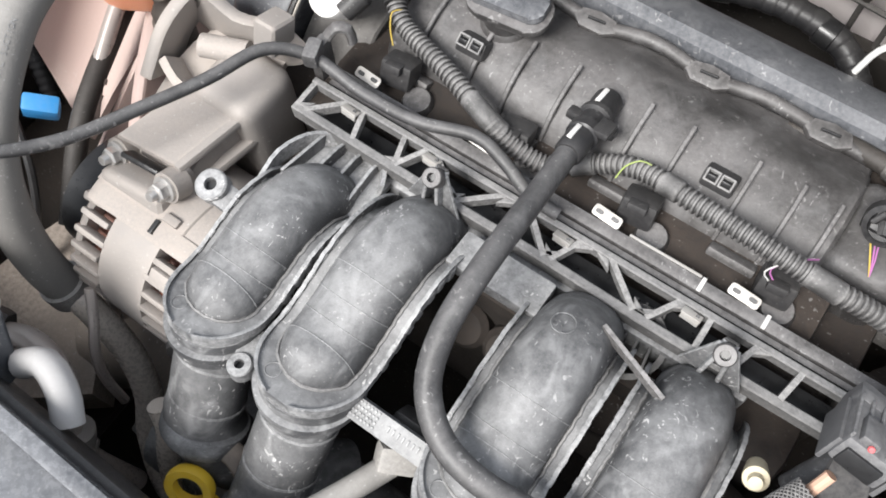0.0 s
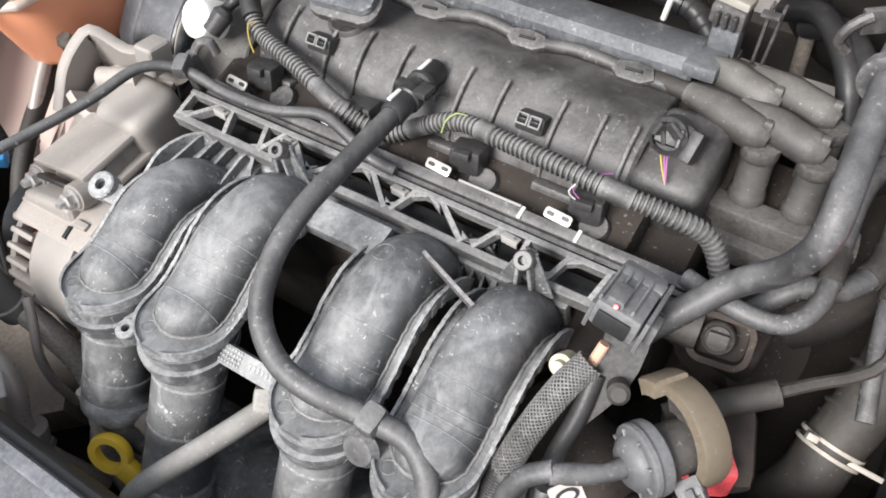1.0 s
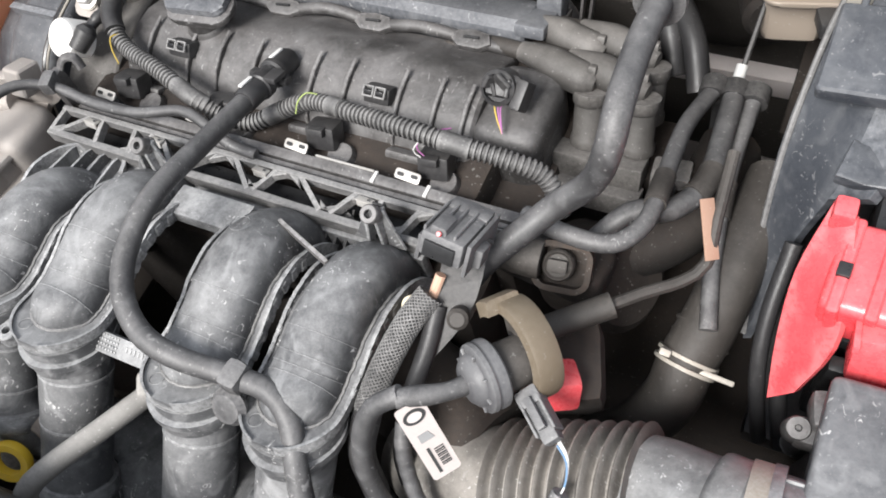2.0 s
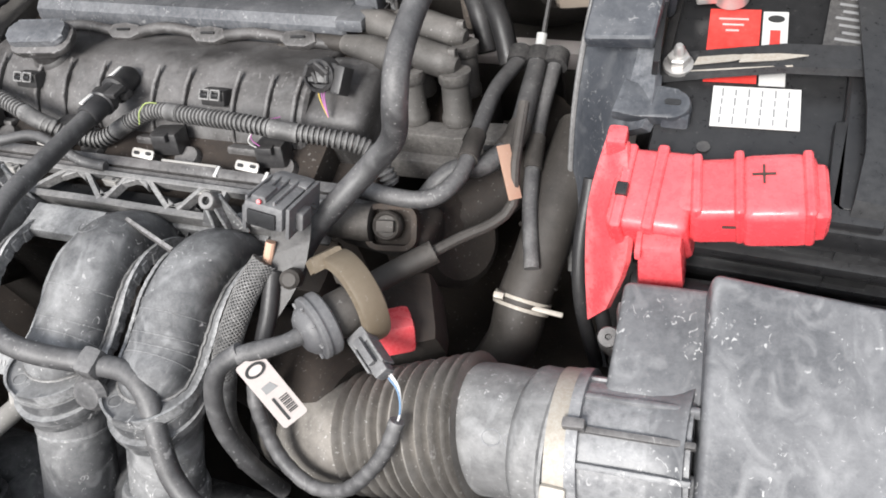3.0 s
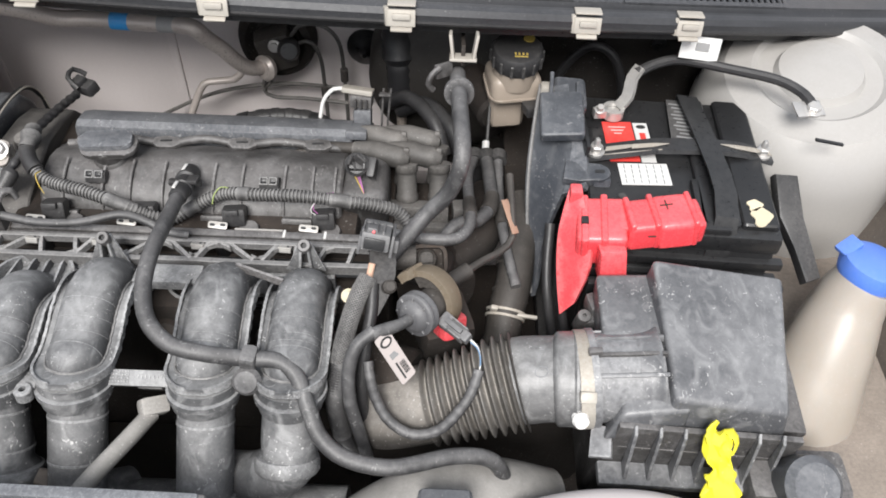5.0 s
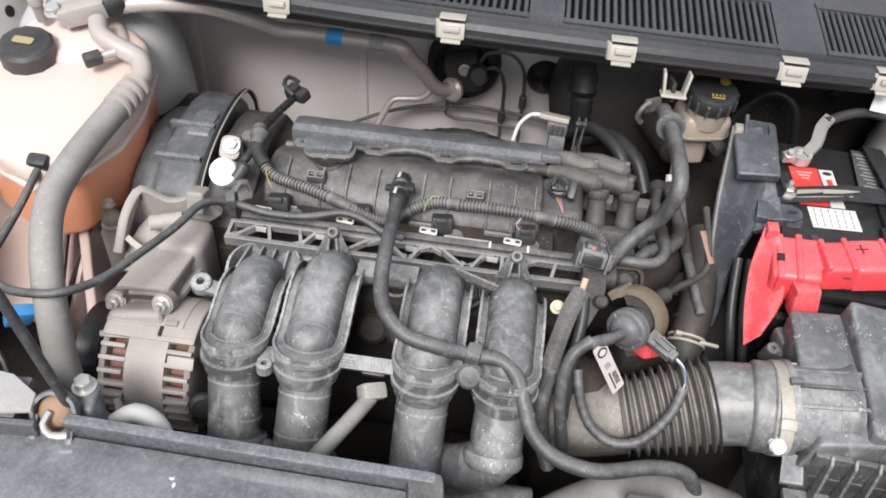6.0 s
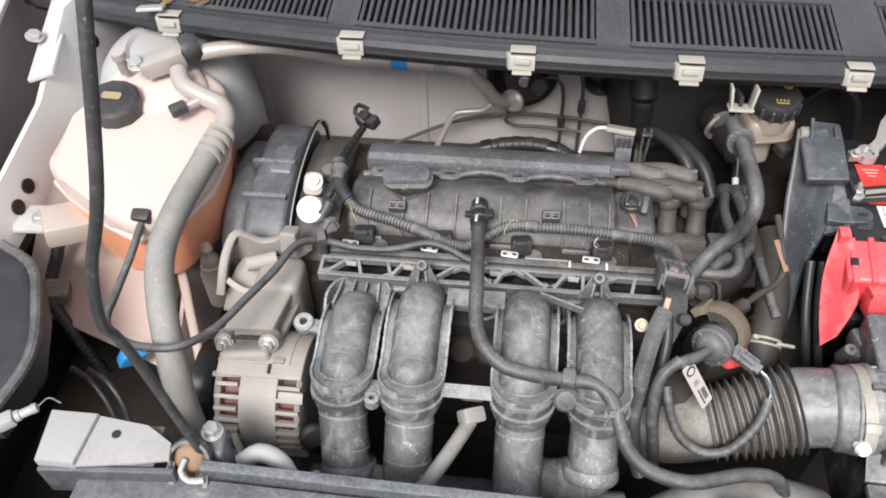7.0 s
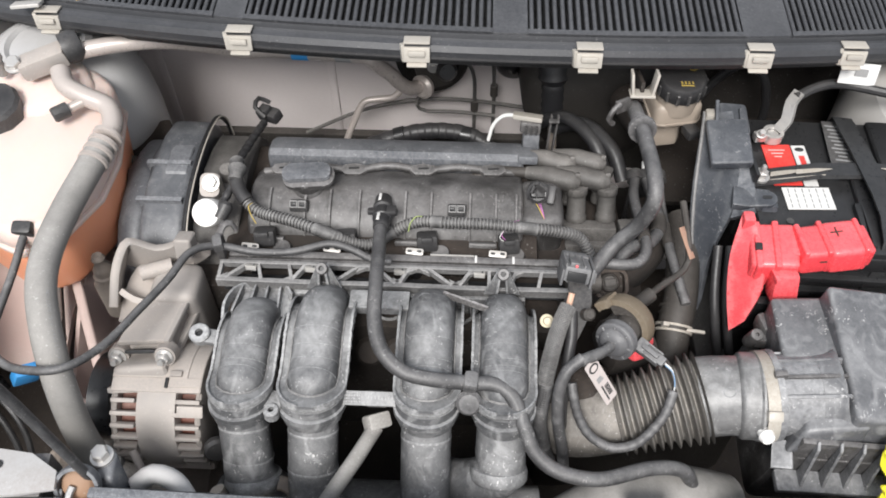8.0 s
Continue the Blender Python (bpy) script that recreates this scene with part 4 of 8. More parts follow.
for x in (-0.1305, -0.0435, 0.0435, 0.1305):
    inj = thing("injector", (x, 0.0, 0.82), "black fuel injector with a pale metal retaining clip", "injector", "fuel injectors")
    clip = part("clip", prism(rounded(0.0185, 0.0068, 0.0016), 0.0012, aim((x, 0.0, 0.8505), (0, -0.45, 0.9), (1, -0.06, -0.03)), 0.0004), M_CLIP, inj, "pale spring-steel clip with two slots")
    for dx in (-0.005, 0.005):
        part("slot", prism(rounded(0.005, 0.0026, 0.0012, 3), 0.0006, aim((x + dx, -0.0002, 0.8514), (0, -0.45, 0.9), (1, -0.06, -0.03))), M_BLACK_CLEAN, clip)
    part("body", lathe([(0.007, 0), (0.007, 0.03), (0.010, 0.032), (0.010, 0.042), (0.006, 0.046)], (x, 0.003, 0.80), (0, -0.2, 1), 18), M_BLACK, inj)
    part("plug", box((0.022, 0.018, 0.018), (x + 0.012, 0.018, 0.846), (-25, 0, 6), 0.003), M_BLACK, inj, "black wiring plug")
    part("plug_latch", box((0.012, 0.008, 0.006), (x + 0.012, 0.012, 0.856), (-25, 0, 6), 0.0015), M_BLACK, inj)
for x in (-0.124, -0.062, 0.030, 0.112):
    fc = thing("tray_clip", (x, -0.026, 0.85), "small pale metal clip pressed into the wiring tray", "clip", "tray clips")
    part("tongue", box((0.012, 0.0055, 0.0014), (x, -0.0262, 0.8515), (-24, 0, -4), 0.0005), M_CLIP, fc)
    part("hole", lathe([(0.0012, 0), (0.0012, 0.0004)], (x + 0.003, -0.0262, 0.8522), (0, -0.4, 0.9), 10), M_BLACK_CLEAN, fc)
    part("fold", box((0.011, 0.0014, 0.004), (x, -0.0288, 0.8495), (-10, 0, -4), 0.0004), M_CLIP, fc)


# ---- hoses ----
def hose(name, points, r, material, label, category="hose", segs=16, step=0.006, base=None):
    line = curve(points, step)
    ob = thing(name, base or tuple(line[len(line) // 2]), label, category)
    part("tube", sweep(line, r, segs), material, ob)
    return ob, line


pcv, ln_ = hose("breather_hose", [(0.008, 0.030, 0.871), (0.009, 0.004, 0.879), (0.012, -0.040, 0.893), (0.015, -0.090, 0.907), (0.017, -0.124, 0.903), (0.025, -0.149, 0.894), (0.044, -0.165, 0.886), (0.070, -0.170, 0.882),
    (0.103, -0.166, 0.871), (0.129, -0.166, 0.869), (0.145, -0.176, 0.863), (0.156, -0.197, 0.848), (0.166, -0.213, 0.833), (0.187, -0.225, 0.822), (0.225, -0.228, 0.815), (0.275, -0.212, 0.808), (0.308, -0.208, 0.795), (0.325, -0.212, 0.755)],
    0.0069, M_RUBBER, "dusty black rubber breather hose clipped across the runners")
ax = Vector((-0.05, 0.945, -0.30)).normalized()
at = Vector((0.0078, 0.034, 0.8705))
cn = part("connector", lathe([(0.0072, -0.030), (0.0086, -0.028), (0.0086, -0.012), (0.0100, -0.011), (0.0100, -0.004), (0.0084, -0.003), (0.0084, 0.006), (0.0108, 0.007), (0.0108, 0.011), (0.0092, 0.012), (0.0092, 0.028), (0.0075, 0.031)], at, ax, 24), M_BLACK, pcv, "black quick-release connector with white stripes")
for o, long in ((-0.020, 0.013), (0.019, 0.014)):
    part("stripe", along(box((0.0030, long, 0.0016), (-0.0020, 0, 0), (0, 0, 0), 0.0005), aim(tuple(at + ax * o + Vector((-0.001, 0.0028, 0.0088))), Vector((0, 0.30, 0.95)), (1, 0, 0))), M_WHITE, cn, "white stripe")
part("connector_ear", along(box((0.032, 0.008, 0.006), (0, 0, 0), (0, 0, 0), 0.002), aim(tuple(at + ax * 0.004), (0, 0.30, 0.95), (1, 0, 0))), M_BLACK, cn)
part("release_tab", along(box((0.010, 0.014, 0.004), (0.010, -0.004, 0.007), (0, 0, 0), 0.001), aim(tuple(at), (0, 0.30, 0.95), (1, 0, 0))), M_BLACK, cn)
part("cover_nipple", lathe([(0.012, -0.008), (0.012, 0.004), (0.009, 0.006)], tuple(at + ax * 0.034 + Vector((0, 0, -0.006))), (0, -0.2, 1), 22), M_COVER, pcv)
clip = part("hose_clip", box((0.014, 0.018, 0.018), (0.106, -0.166, 0.871), (0, 4, -4), 0.005), M_RUBBER, pcv, "black moulded hose clip")
part("clip_button", lathe([(0.011, 0), (0.012, 0.003), (0.009, 0.007), (0.004, 0.008)], (0.105, -0.178, 0.858), (0, -0.75, 0.65), 24), M_RUBBER, clip)

thin, ln_ = hose("vent_hose", [(-0.337, -0.035, 0.906), (-0.340, -0.075, 0.892), (-0.345, -0.115, 0.879), (-0.342, -0.146, 0.880), (-0.322, -0.168, 0.888), (-0.293, -0.183, 0.895), (-0.252, -0.184, 0.901), (-0.229, -0.152, 0.889), (-0.210, -0.106, 0.882), (-0.192, -0.070, 0.882),
    (-0.178, -0.035, 0.882), (-0.155, -0.018, 0.872), (-0.12, -0.018, 0.864), (-0.080, -0.016, 0.864), (-0.045, -0.006, 0.866), (-0.022, -0.010, 0.864), (0.0, -0.016, 0.856), (0.02, -0.016, 0.852)],
    0.0040, M_RUBBER, "thin dusty black vent hose from the coolant tank")
part("saddle", box((0.010, 0.016, 0.012), (-0.156, -0.017, 0.875), (0, 0, 20), 0.003), M_RUBBER, thin, "black clip saddle")
part("end_clip", box((0.020, 0.014, 0.018), (-0.337, -0.034, 0.908), (20, 0, 0), 0.004), M_BLACK, thin, "black plastic end clip")

vac, ln_ = hose("vacuum_hose", [(0.268, 0.100, 0.955), (0.269, 0.075, 0.961), (0.270, 0.040, 0.967), (0.272, 0.004, 0.966), (0.272, -0.013, 0.952), (0.263, -0.014, 0.920), (0.243, -0.020, 0.896), (0.226, -0.038, 0.884), (0.213, -0.052, 0.874), (0.203, -0.066, 0.862), (0.196, -0.080, 0.848)],
    0.0076, M_RUBBER, "dusty black vacuum hose to the brake servo")
part("flange", lathe([(0.009, -0.004), (0.014, -0.003), (0.014, 0.003), (0.009, 0.004)], (0.269, 0.078, 0.960), (0, 1, -0.25), 26), M_RUBBER, vac)
part("nozzle", lathe([(0.008, -0.02), (0.0075, 0.02), (0.006, 0.022)], (0.268, 0.108, 0.952), (0, 1, -0.35), 20), M_RUBBER, vac)


def conduit(name, points, r, label, pitch=0.0042, depth=0.0011, material=None):
    step = min(0.0014, pitch / 6)
    line = curve(points, step)
    n = len(line)
    k = n * step / pitch
    ob = thing(name, tuple(line[n // 2]), label, "wiring harness")
    part("conduit", sweep(line, lambda s: r + depth * (1 if math.sin(2 * math.pi * k * s) > 0 else -1), 14), material or M_RUBBER, ob)
    return ob


loom = conduit("wiring_loom", [(-0.152, 0.062, 0.880), (-0.140, 0.045, 0.873), (-0.123, 0.034, 0.867), (-0.085, 0.022, 0.867), (-0.047, 0.009, 0.864), (-0.026, 0.008, 0.852), (-0.004, 0.012, 0.845), (0.018, 0.024, 0.852),
    (0.045, 0.030, 0.863), (0.083, 0.025, 0.869), (0.125, 0.020, 0.874), (0.161, 0.019, 0.871), (0.193, 0.022, 0.864), (0.217, 0.024, 0.852), (0.232, 0.012, 0.832)], 0.0058, "dusty black corrugated wiring loom along the injectors", 0.0036, 0.0007, M_LOOM)
for pts in ([(-0.062, 0.014, 0.866), (-0.047, 0.009, 0.864), (-0.036, 0.0085, 0.858)], [(0.060, 0.0285, 0.866), (0.066, 0.0275, 0.867), (0.072, 0.0265, 0.868)], [(0.008, 0.018, 0.848), (0.014, 0.022, 0.850), (0.020, 0.0245, 0.853)], [(0.150, 0.0192, 0.872), (0.161, 0.019, 0.871), (0.170, 0.0195, 0.869)]):
    part("tape", sweep(curve(pts, 0.003), 0.0068, 14), M_LOOM, loom, "grey cloth tape wrap")
part("tape", sweep(curve([(-0.152, 0.064, 0.880), (-0.146, 0.052, 0.877), (-0.138, 0.043, 0.873)]), 0.0078, 12), M_BLACK, loom, "black cloth tape")
for pts, m in (([(-0.131, 0.040, 0.874), (-0.134, 0.034, 0.876), (-0.131, 0.027, 0.870), (-0.126, 0.022, 0.862)], M_WIRE_Y), ([(0.050, 0.032, 0.870), (0.044, 0.029, 0.873), (0.038, 0.024, 0.868), (0.036, 0.019, 0.860)], M_WIRE_G),
               ([(0.150, 0.030, 0.870), (0.140, 0.020, 0.872), (0.132, 0.012, 0.864), (0.138, 0.012, 0.856)], M_WIRE_W), ([(0.152, 0.031, 0.870), (0.143, 0.022, 0.874), (0.134, 0.014, 0.866), (0.140, 0.013, 0.856)], M_WIRE_P)):
    part("wire", sweep(curve(pts, 0.003), 0.0005, 6), m, loom)

loom2 = conduit("cam_sensor_loom", [(-0.148, 0.185, 0.856), (-0.153, 0.150, 0.864), (-0.158, 0.115, 0.870), (-0.160, 0.088, 0.874), (-0.157, 0.065, 0.876), (-0.163, 0.045, 0.872), (-0.168, 0.028, 0.866)], 0.0045, "taped black sensor cable beside the timing cover", 0.011, 0.00035, M_BLACK)
part("knot", sweep(curve([(-0.160, 0.100, 0.874), (-0.156, 0.086, 0.878), (-0.156, 0.070, 0.876)]), lambda s: 0.0085 - 0.002 * math.sin(9 * s), 12), M_BRAID, loom2, "black tape wrap")
part("plug", box((0.030, 0.016, 0.014), (-0.146, 0.204, 0.852), (10, -10, -30), 0.003), M_BLACK, loom2, "black wiring plug")
part("plug_latch", box((0.014, 0.012, 0.006), (-0.150, 0.203, 0.861), (10, -10, -30), 0.0015), M_BLACK, loom2)
part("plug_arm", sweep(curve([(-0.148, 0.192, 0.858), (-0.160, 0.200, 0.866), (-0.158, 0.214, 0.868), (-0.146, 0.216, 0.860)]), 0.0028, 8), M_BLACK, loom2)
part("lower_plug", lathe([(0.007, 0), (0.008, 0.016), (0.005, 0.020)], (-0.164, 0.022, 0.868), (0.3, 0.6, 0.4), 18), M_BLACK, loom2, "round black plug")

# sensor plug at the end of the valve cover
cs = thing("cam_sensor_plug", (0.174, 0.066, 0.86), "round black multi-pin plug with coloured wires", "plug")
part("block", box((0.022, 0.016, 0.020), (0.173, 0.070, 0.872), (30, 8, 6), 0.004), M_BLACK, cs)
part("keeper", box((0.008, 0.020, 0.014), (0.187, 0.066, 0.872), (36, 0, -10), 0.002), M_BLACK, cs)
part("shell", lathe([(0.008, -0.014), (0.0118, -0.010), (0.0118, 0.004), (0.009, 0.006), (0.009, 0.002), (0.003, 0.002)], (0.172, 0.066, 0.876), (-0.05, -0.75, 0.66), 26), M_BLACK, cs)
for i in range(5):
    w = i * 1.257
    part("pin_wall", box((0.003, 0.012, 0.009), (0.173 + 0.0065 * math.cos(w), 0.064, 0.879 + 0.0055 * math.sin(w)), (40, 0, 57 * w), 0.0008, segs=1), M_BLACK, cs)
for dx, m in ((-0.003, M_WIRE_Y), (0.001, M_WIRE_P), (0.004, M_WIRE_P)):
    part("wire", sweep(curve([(0.172 + dx, 0.061, 0.867), (0.173 + dx * 0.6, 0.056, 0.868), (0.176 + dx * 0.4, 0.050, 0.865), (0.180, 0.044, 0.858)], 0.003), 0.0005, 6), m, cs)

# ignition coil pack
coil = thing("ignition_coil", (0.24, 0.1, 0.79), "dusty grey ignition coil pack with four plug leads", "ignition coil")
# Base coloured near black to give the shaded gaps between the boots.
part("base", box((0.092, 0.060, 0.030), (0.228, 0.104, 0.780), (-8, 0, 0), 0.004), M_DARK, coil)
ledge = part("front_box", box((0.082, 0.020, 0.018), (0.224, 0.074, 0.806), (-20, 0, 0), 0.002), M_COIL, coil, "dusty flat front box")
part("lower_step", box((0.082, 0.018, 0.016), (0.226, 0.058, 0.795), (-20, 0, 0), 0.002), M_COIL, ledge)
part("side_plug", box((0.026, 0.022, 0.016), (0.282, 0.078, 0.806), (-12, 0, 6), 0.003), M_COIL, coil)
part("plug_window", box((0.008, 0.006, 0.008), (0.284, 0.066, 0.809), (-12, 0, 6), 0.001), M_BLACK_CLEAN, coil)
for x, y, z, fore in ((0.2190, 0.1045, 0.851, 1), (0.2530, 0.1075, 0.850, 1), (0.2150, 0.134, 0.848, 0), (0.2505, 0.138, 0.847, 0)):
    up = Vector((-0.04, 0.42, 0.91)).normalized()
    top = Vector((x, y, z))
    boot = part("lead_boot", lathe([(0.0098, -0.046), (0.0118, -0.044), (0.0122, -0.041), (0.0118, -0.038), (0.0108, -0.036), (0.0104, -0.014), (0.0118, -0.012), (0.0122, -0.004)], top, up, 26), M_COIL, coil, "dusty rubber boot")
    reach = [top + up * 0.000 + Vector((0.003, 0, 0)), top + Vector((-0.016, 0.004, 0.001)), top + Vector((-0.034, 0.010, 0.001)), top + Vector((-0.056, 0.017, -0.002))]
    part("elbow", sweep(curve([tuple(q) for q in reach], 0.004), lambda k: 0.0118 * min(1.0, 0.45 + 5 * k) if k < 0.12 else 0.0118 - 0.0045 * max(0.0, (k - 0.55) / 0.45), 18), M_COIL, boot)
    part("nib", box((0.006, 0.007, 0.006), tuple(top + up * 0.010), (-25, 0, 0), 0.002), M_COIL, boot)
    part("lead", sweep(curve([tuple(reach[3]), tuple(reach[3] + Vector((-0.03, 0.004, -0.004))), tuple(reach[3] + Vector((-0.06, 0.0, -0.012)))]), 0.0062, 12), M_GRIME, boot)

vb = thing("vct_solenoid", (0.166, 0.145, 0.84), "dusty grey solenoid plug standing behind the valve cover", "solenoid")
part("block", box((0.023, 0.032, 0.010), (0.164, 0.146, 0.852), (-20, 0, 0), 0.003), M_COVER_BLUE, vb)
body = part("body", box((0.020, 0.018, 0.040), (0.168, 0.166, 0.846), (-16, 0, 0), 0.004), M_COVER_BLUE, vb)
part("waist", box((0.023, 0.021, 0.007), (0.168, 0.166, 0.840), (-16, 0, 0), 0.002), M_COVER, body)
head = part("head", box((0.024, 0.016, 0.014), (0.167, 0.174, 0.872), (-16, 0, -6), 0.003), M_COVER, vb)
for dx in (-0.006, 0.0, 0.006):
    part("latch", box((0.003, 0.006, 0.010), (0.167 + dx, 0.164, 0.874), (-16, 0, -6), 0.0008, segs=1), M_BLACK, head)
part("lid", box((0.034, 0.012, 0.006), (0.163, 0.178, 0.882), (-16, 0, -10), 0.0015), M_CLAMP, head, "pale plastic lid")
part("lead", sweep(curve([(0.148, 0.180, 0.882), (0.136, 0.184, 0.878), (0.124, 0.185, 0.862), (0.119, 0.182, 0.84)]), 0.0022, 8), M_WIRE_W, vb, "white cable")
for dx in (0.0, 0.007):
    part("bracket_prong", box((0.0022, 0.007, 0.052), (0.189 + dx, 0.175, 0.858), (-12, 3 + 300 * dx, 0), 0.0008), M_COVER, vb)
part("bracket_tip", box((0.012, 0.007, 0.0022), (0.1925, 0.170, 0.884), (-12, 0, 0), 0.0008), M_COVER, vb)

# grey multi-plug on its bracket
mp = thing("engine_harness_plug", (0.2, -0.06, 0.88), "dusty grey multi-pin plug on a black bracket", "plug")
T_ = (-30, 8, -4)
part("shell", box((0.025, 0.044, 0.016), (0.2015, -0.056, 0.905), T_, 0.003), M_PLUG, mp)
part("side_wing", box((0.0025, 0.040, 0.020), (0.2155, -0.058, 0.901), T_, 0.0008), M_PLUG, mp)
part("side_wing", box((0.0025, 0.030, 0.016), (0.1880, -0.062, 0.905), T_, 0.0008), M_PLUG, mp)
part("front_mouth", box((0.018, 0.004, 0.010), (0.2010, -0.0755, 0.9145), T_, 0.001), M_BLACK_CLEAN, mp)
part("lamp_dot", lathe([(0.0016, 0), (0.0012, 0.0012)], (0.2005, -0.070, 0.9235), (0.1, -0.5, 0.85), 12), M_RED, mp, "tiny red lock tab")
part("lid", box((0.026, 0.011, 0.020), (0.2015, -0.046, 0.898), T_, 0.003), M_PLUG, mp)
for dx in (-0.0085, -0.0028, 0.0028, 0.0085):
    part("rib", box((0.0016, 0.030, 0.003), (0.2000 + dx, -0.0560 - dx * 0.05, 0.9150 - dx * 0.14), T_, 0.0005, segs=1), M_PLUG, mp)
part("latch", box((0.009, 0.016, 0.006), (0.199, -0.062, 0.919), T_, 0.0015), M_PLUG, mp)
part("side_ear", box((0.008, 0.012, 0.012), (0.217, -0.064, 0.902), T_, 0.002), M_PLUG, mp)
part("tape", sweep(curve([(0.199, -0.078, 0.893), (0.196, -0.088, 0.882), (0.194, -0.094, 0.872)]), 0.0030, 10), M_TAN_STRIP, mp, "peach tape round the wires")
part("bracket", folded([(0.196, -0.066, 0.897), (0.198, -0.084, 0.886), (0.198, -0.100, 0.874), (0.200, -0.114, 0.862)], [(0.216, -0.052, 0.893), (0.219, -0.070, 0.886), (0.217, -0.090, 0.875), (0.205, -0.112, 0.862)], 0.0022), M_BLACK, mp, "black folded bracket")
part("bracket_lip", sweep(curve([(0.194, -0.068, 0.897), (0.201, -0.062, 0.902), (0.211, -0.055, 0.900), (0.218, -0.051, 0.894)]), 0.0018, 8), M_BLACK, mp)
part("bracket_stud", lathe([(0.006, 0), (0.006, 0.010), (0.004, 0.012)], (0.213, -0.091, 0.877), (0.25, -0.55, 0.8), 16), M_GRIME, mp)

br = conduit("braided_loom", [(0.196, -0.088, 0.886), (0.188, -0.105, 0.878), (0.180, -0.130, 0.862), (0.174, -0.152, 0.842), (0.172, -0.168, 0.815), (0.178, -0.180, 0.780), (0.19, -0.185, 0.74)], 0.0072, "grey braided wiring sleeve running down past the runner", 0.0022, 0.0002, M_BLACK)
bline = curve([(0.196, -0.088, 0.886), (0.188, -0.105, 0.878), (0.180, -0.130, 0.862), (0.175, -0.150, 0.845)], 0.0012)
weave = bmesh.new()
for hand in (-1, 1):
    for k in range(16):
        strand = []
        for i, q in enumerate(bline):
            t = np.array(bline[min(i + 1, len(bline) - 1)]) - np.array(bline[max(i - 1, 0)])
            t = t / np.linalg.norm(t)
            u = np.cross(t, (1, 0, 0))
            u = u / np.linalg.norm(u)
            v = np.cross(t, u)
            w = hand * i * 0.0012 / 0.0060 + 2 * math.pi * k / 16
            strand.append(np.array(q) + (u * math.cos(w) + v * math.sin(w)) * 0.0076)
        sweep(strand, 0.00045, 4, weave)
tagged(part("braid", weave, M_BRAID, br), "dusty braided threads", "", "", "stuff")
part("tape", sweep(curve([(0.176, -0.148, 0.846), (0.172, -0.168, 0.815), (0.178, -0.180, 0.780)]), 0.0082, 14), M_RUBBER, br, "grey tape")
side = part("second_cable", sweep(curve([(0.200, -0.090, 0.880), (0.200, -0.110, 0.866), (0.196, -0.135, 0.845), (0.194, -0.16, 0.81), (0.2, -0.175, 0.76)]), 0.0055, 12), M_BLACK, br)
th = thing("vent_plug", (0.178, -0.086, 0.855), "small round white plastic plug behind the manifold", "plug")
part("cap", lathe([(0.0055, -0.012), (0.0066, 0), (0.0066, 0.004), (0.004, 0.005), (0.0035, 0.010)], (0.178, -0.086, 0.857), (0, -0.6, 0.8), 20), M_CREAM, th)

# temperature sensor housing by the vacuum hose
ts = thing("throttle_motor_plug", (0.235, -0.015, 0.82), "dark grey plastic sensor housing with a round plug", "sensor")
part("housing", box((0.070, 0.036, 0.030), (0.235, -0.012, 0.818), (-15, 4, -6), 0.010, segs=4), M_DARK, ts)
part("barrel", sweep([(0.202, -0.031, 0.847), (0.234, -0.028, 0.845)], lambda k: 0.0115 + 0.001 * (k > 0.8), 22), M_GRIME, ts, "grey sensor barrel")
HM = aim((0.2465, -0.0275, 0.8425), (0.10, -0.60, 0.79), (1, 0.1, 0))
hood = part("hood", along(sweep([(a, b, 0.0) for a, b in rounded(0.032, 0.027, 0.008)] + [(0.016, 0.0055, 0.0)], 1.0, section=[(-0.0018, -0.007), (0.0018, -0.007), (0.0018, 0.004), (-0.0018, 0.004)]), HM), M_DARK, ts, "grimy black plug hood")
part("hood_floor", along(box((0.030, 0.025, 0.002), (0, 0, -0.006), (0, 0, 0), 0.0006), HM), M_DARK, hood)
part("plug", along(lathe([(0.0095, -0.006), (0.0098, 0.005), (0.0086, 0.007), (0.0070, 0.0055)], (-0.002, 0.001, 0), (0, 0, 1), 24), HM), M_GRIME, ts, "round grey plug")
part("plug_key", along(box((0.012, 0.008, 0.004), (-0.002, 0.001, 0.008), (0, 0, 0), 0.0015), HM), M_GRIME, ts)

# throttle body in the shade
tb = thing("throttle_unit", (0.205, -0.12, 0.75), "grimy metal air throttle unit below the purge valve", "throttle")
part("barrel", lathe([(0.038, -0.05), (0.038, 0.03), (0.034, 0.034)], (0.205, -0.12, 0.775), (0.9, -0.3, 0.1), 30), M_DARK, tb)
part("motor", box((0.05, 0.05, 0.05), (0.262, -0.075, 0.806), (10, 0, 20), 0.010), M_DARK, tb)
part("red_insert", box((0.024, 0.022, 0.022), (0.268, -0.096, 0.835), (-20, 14, 30), 0.004), M_RED, tb, "red plastic insert")

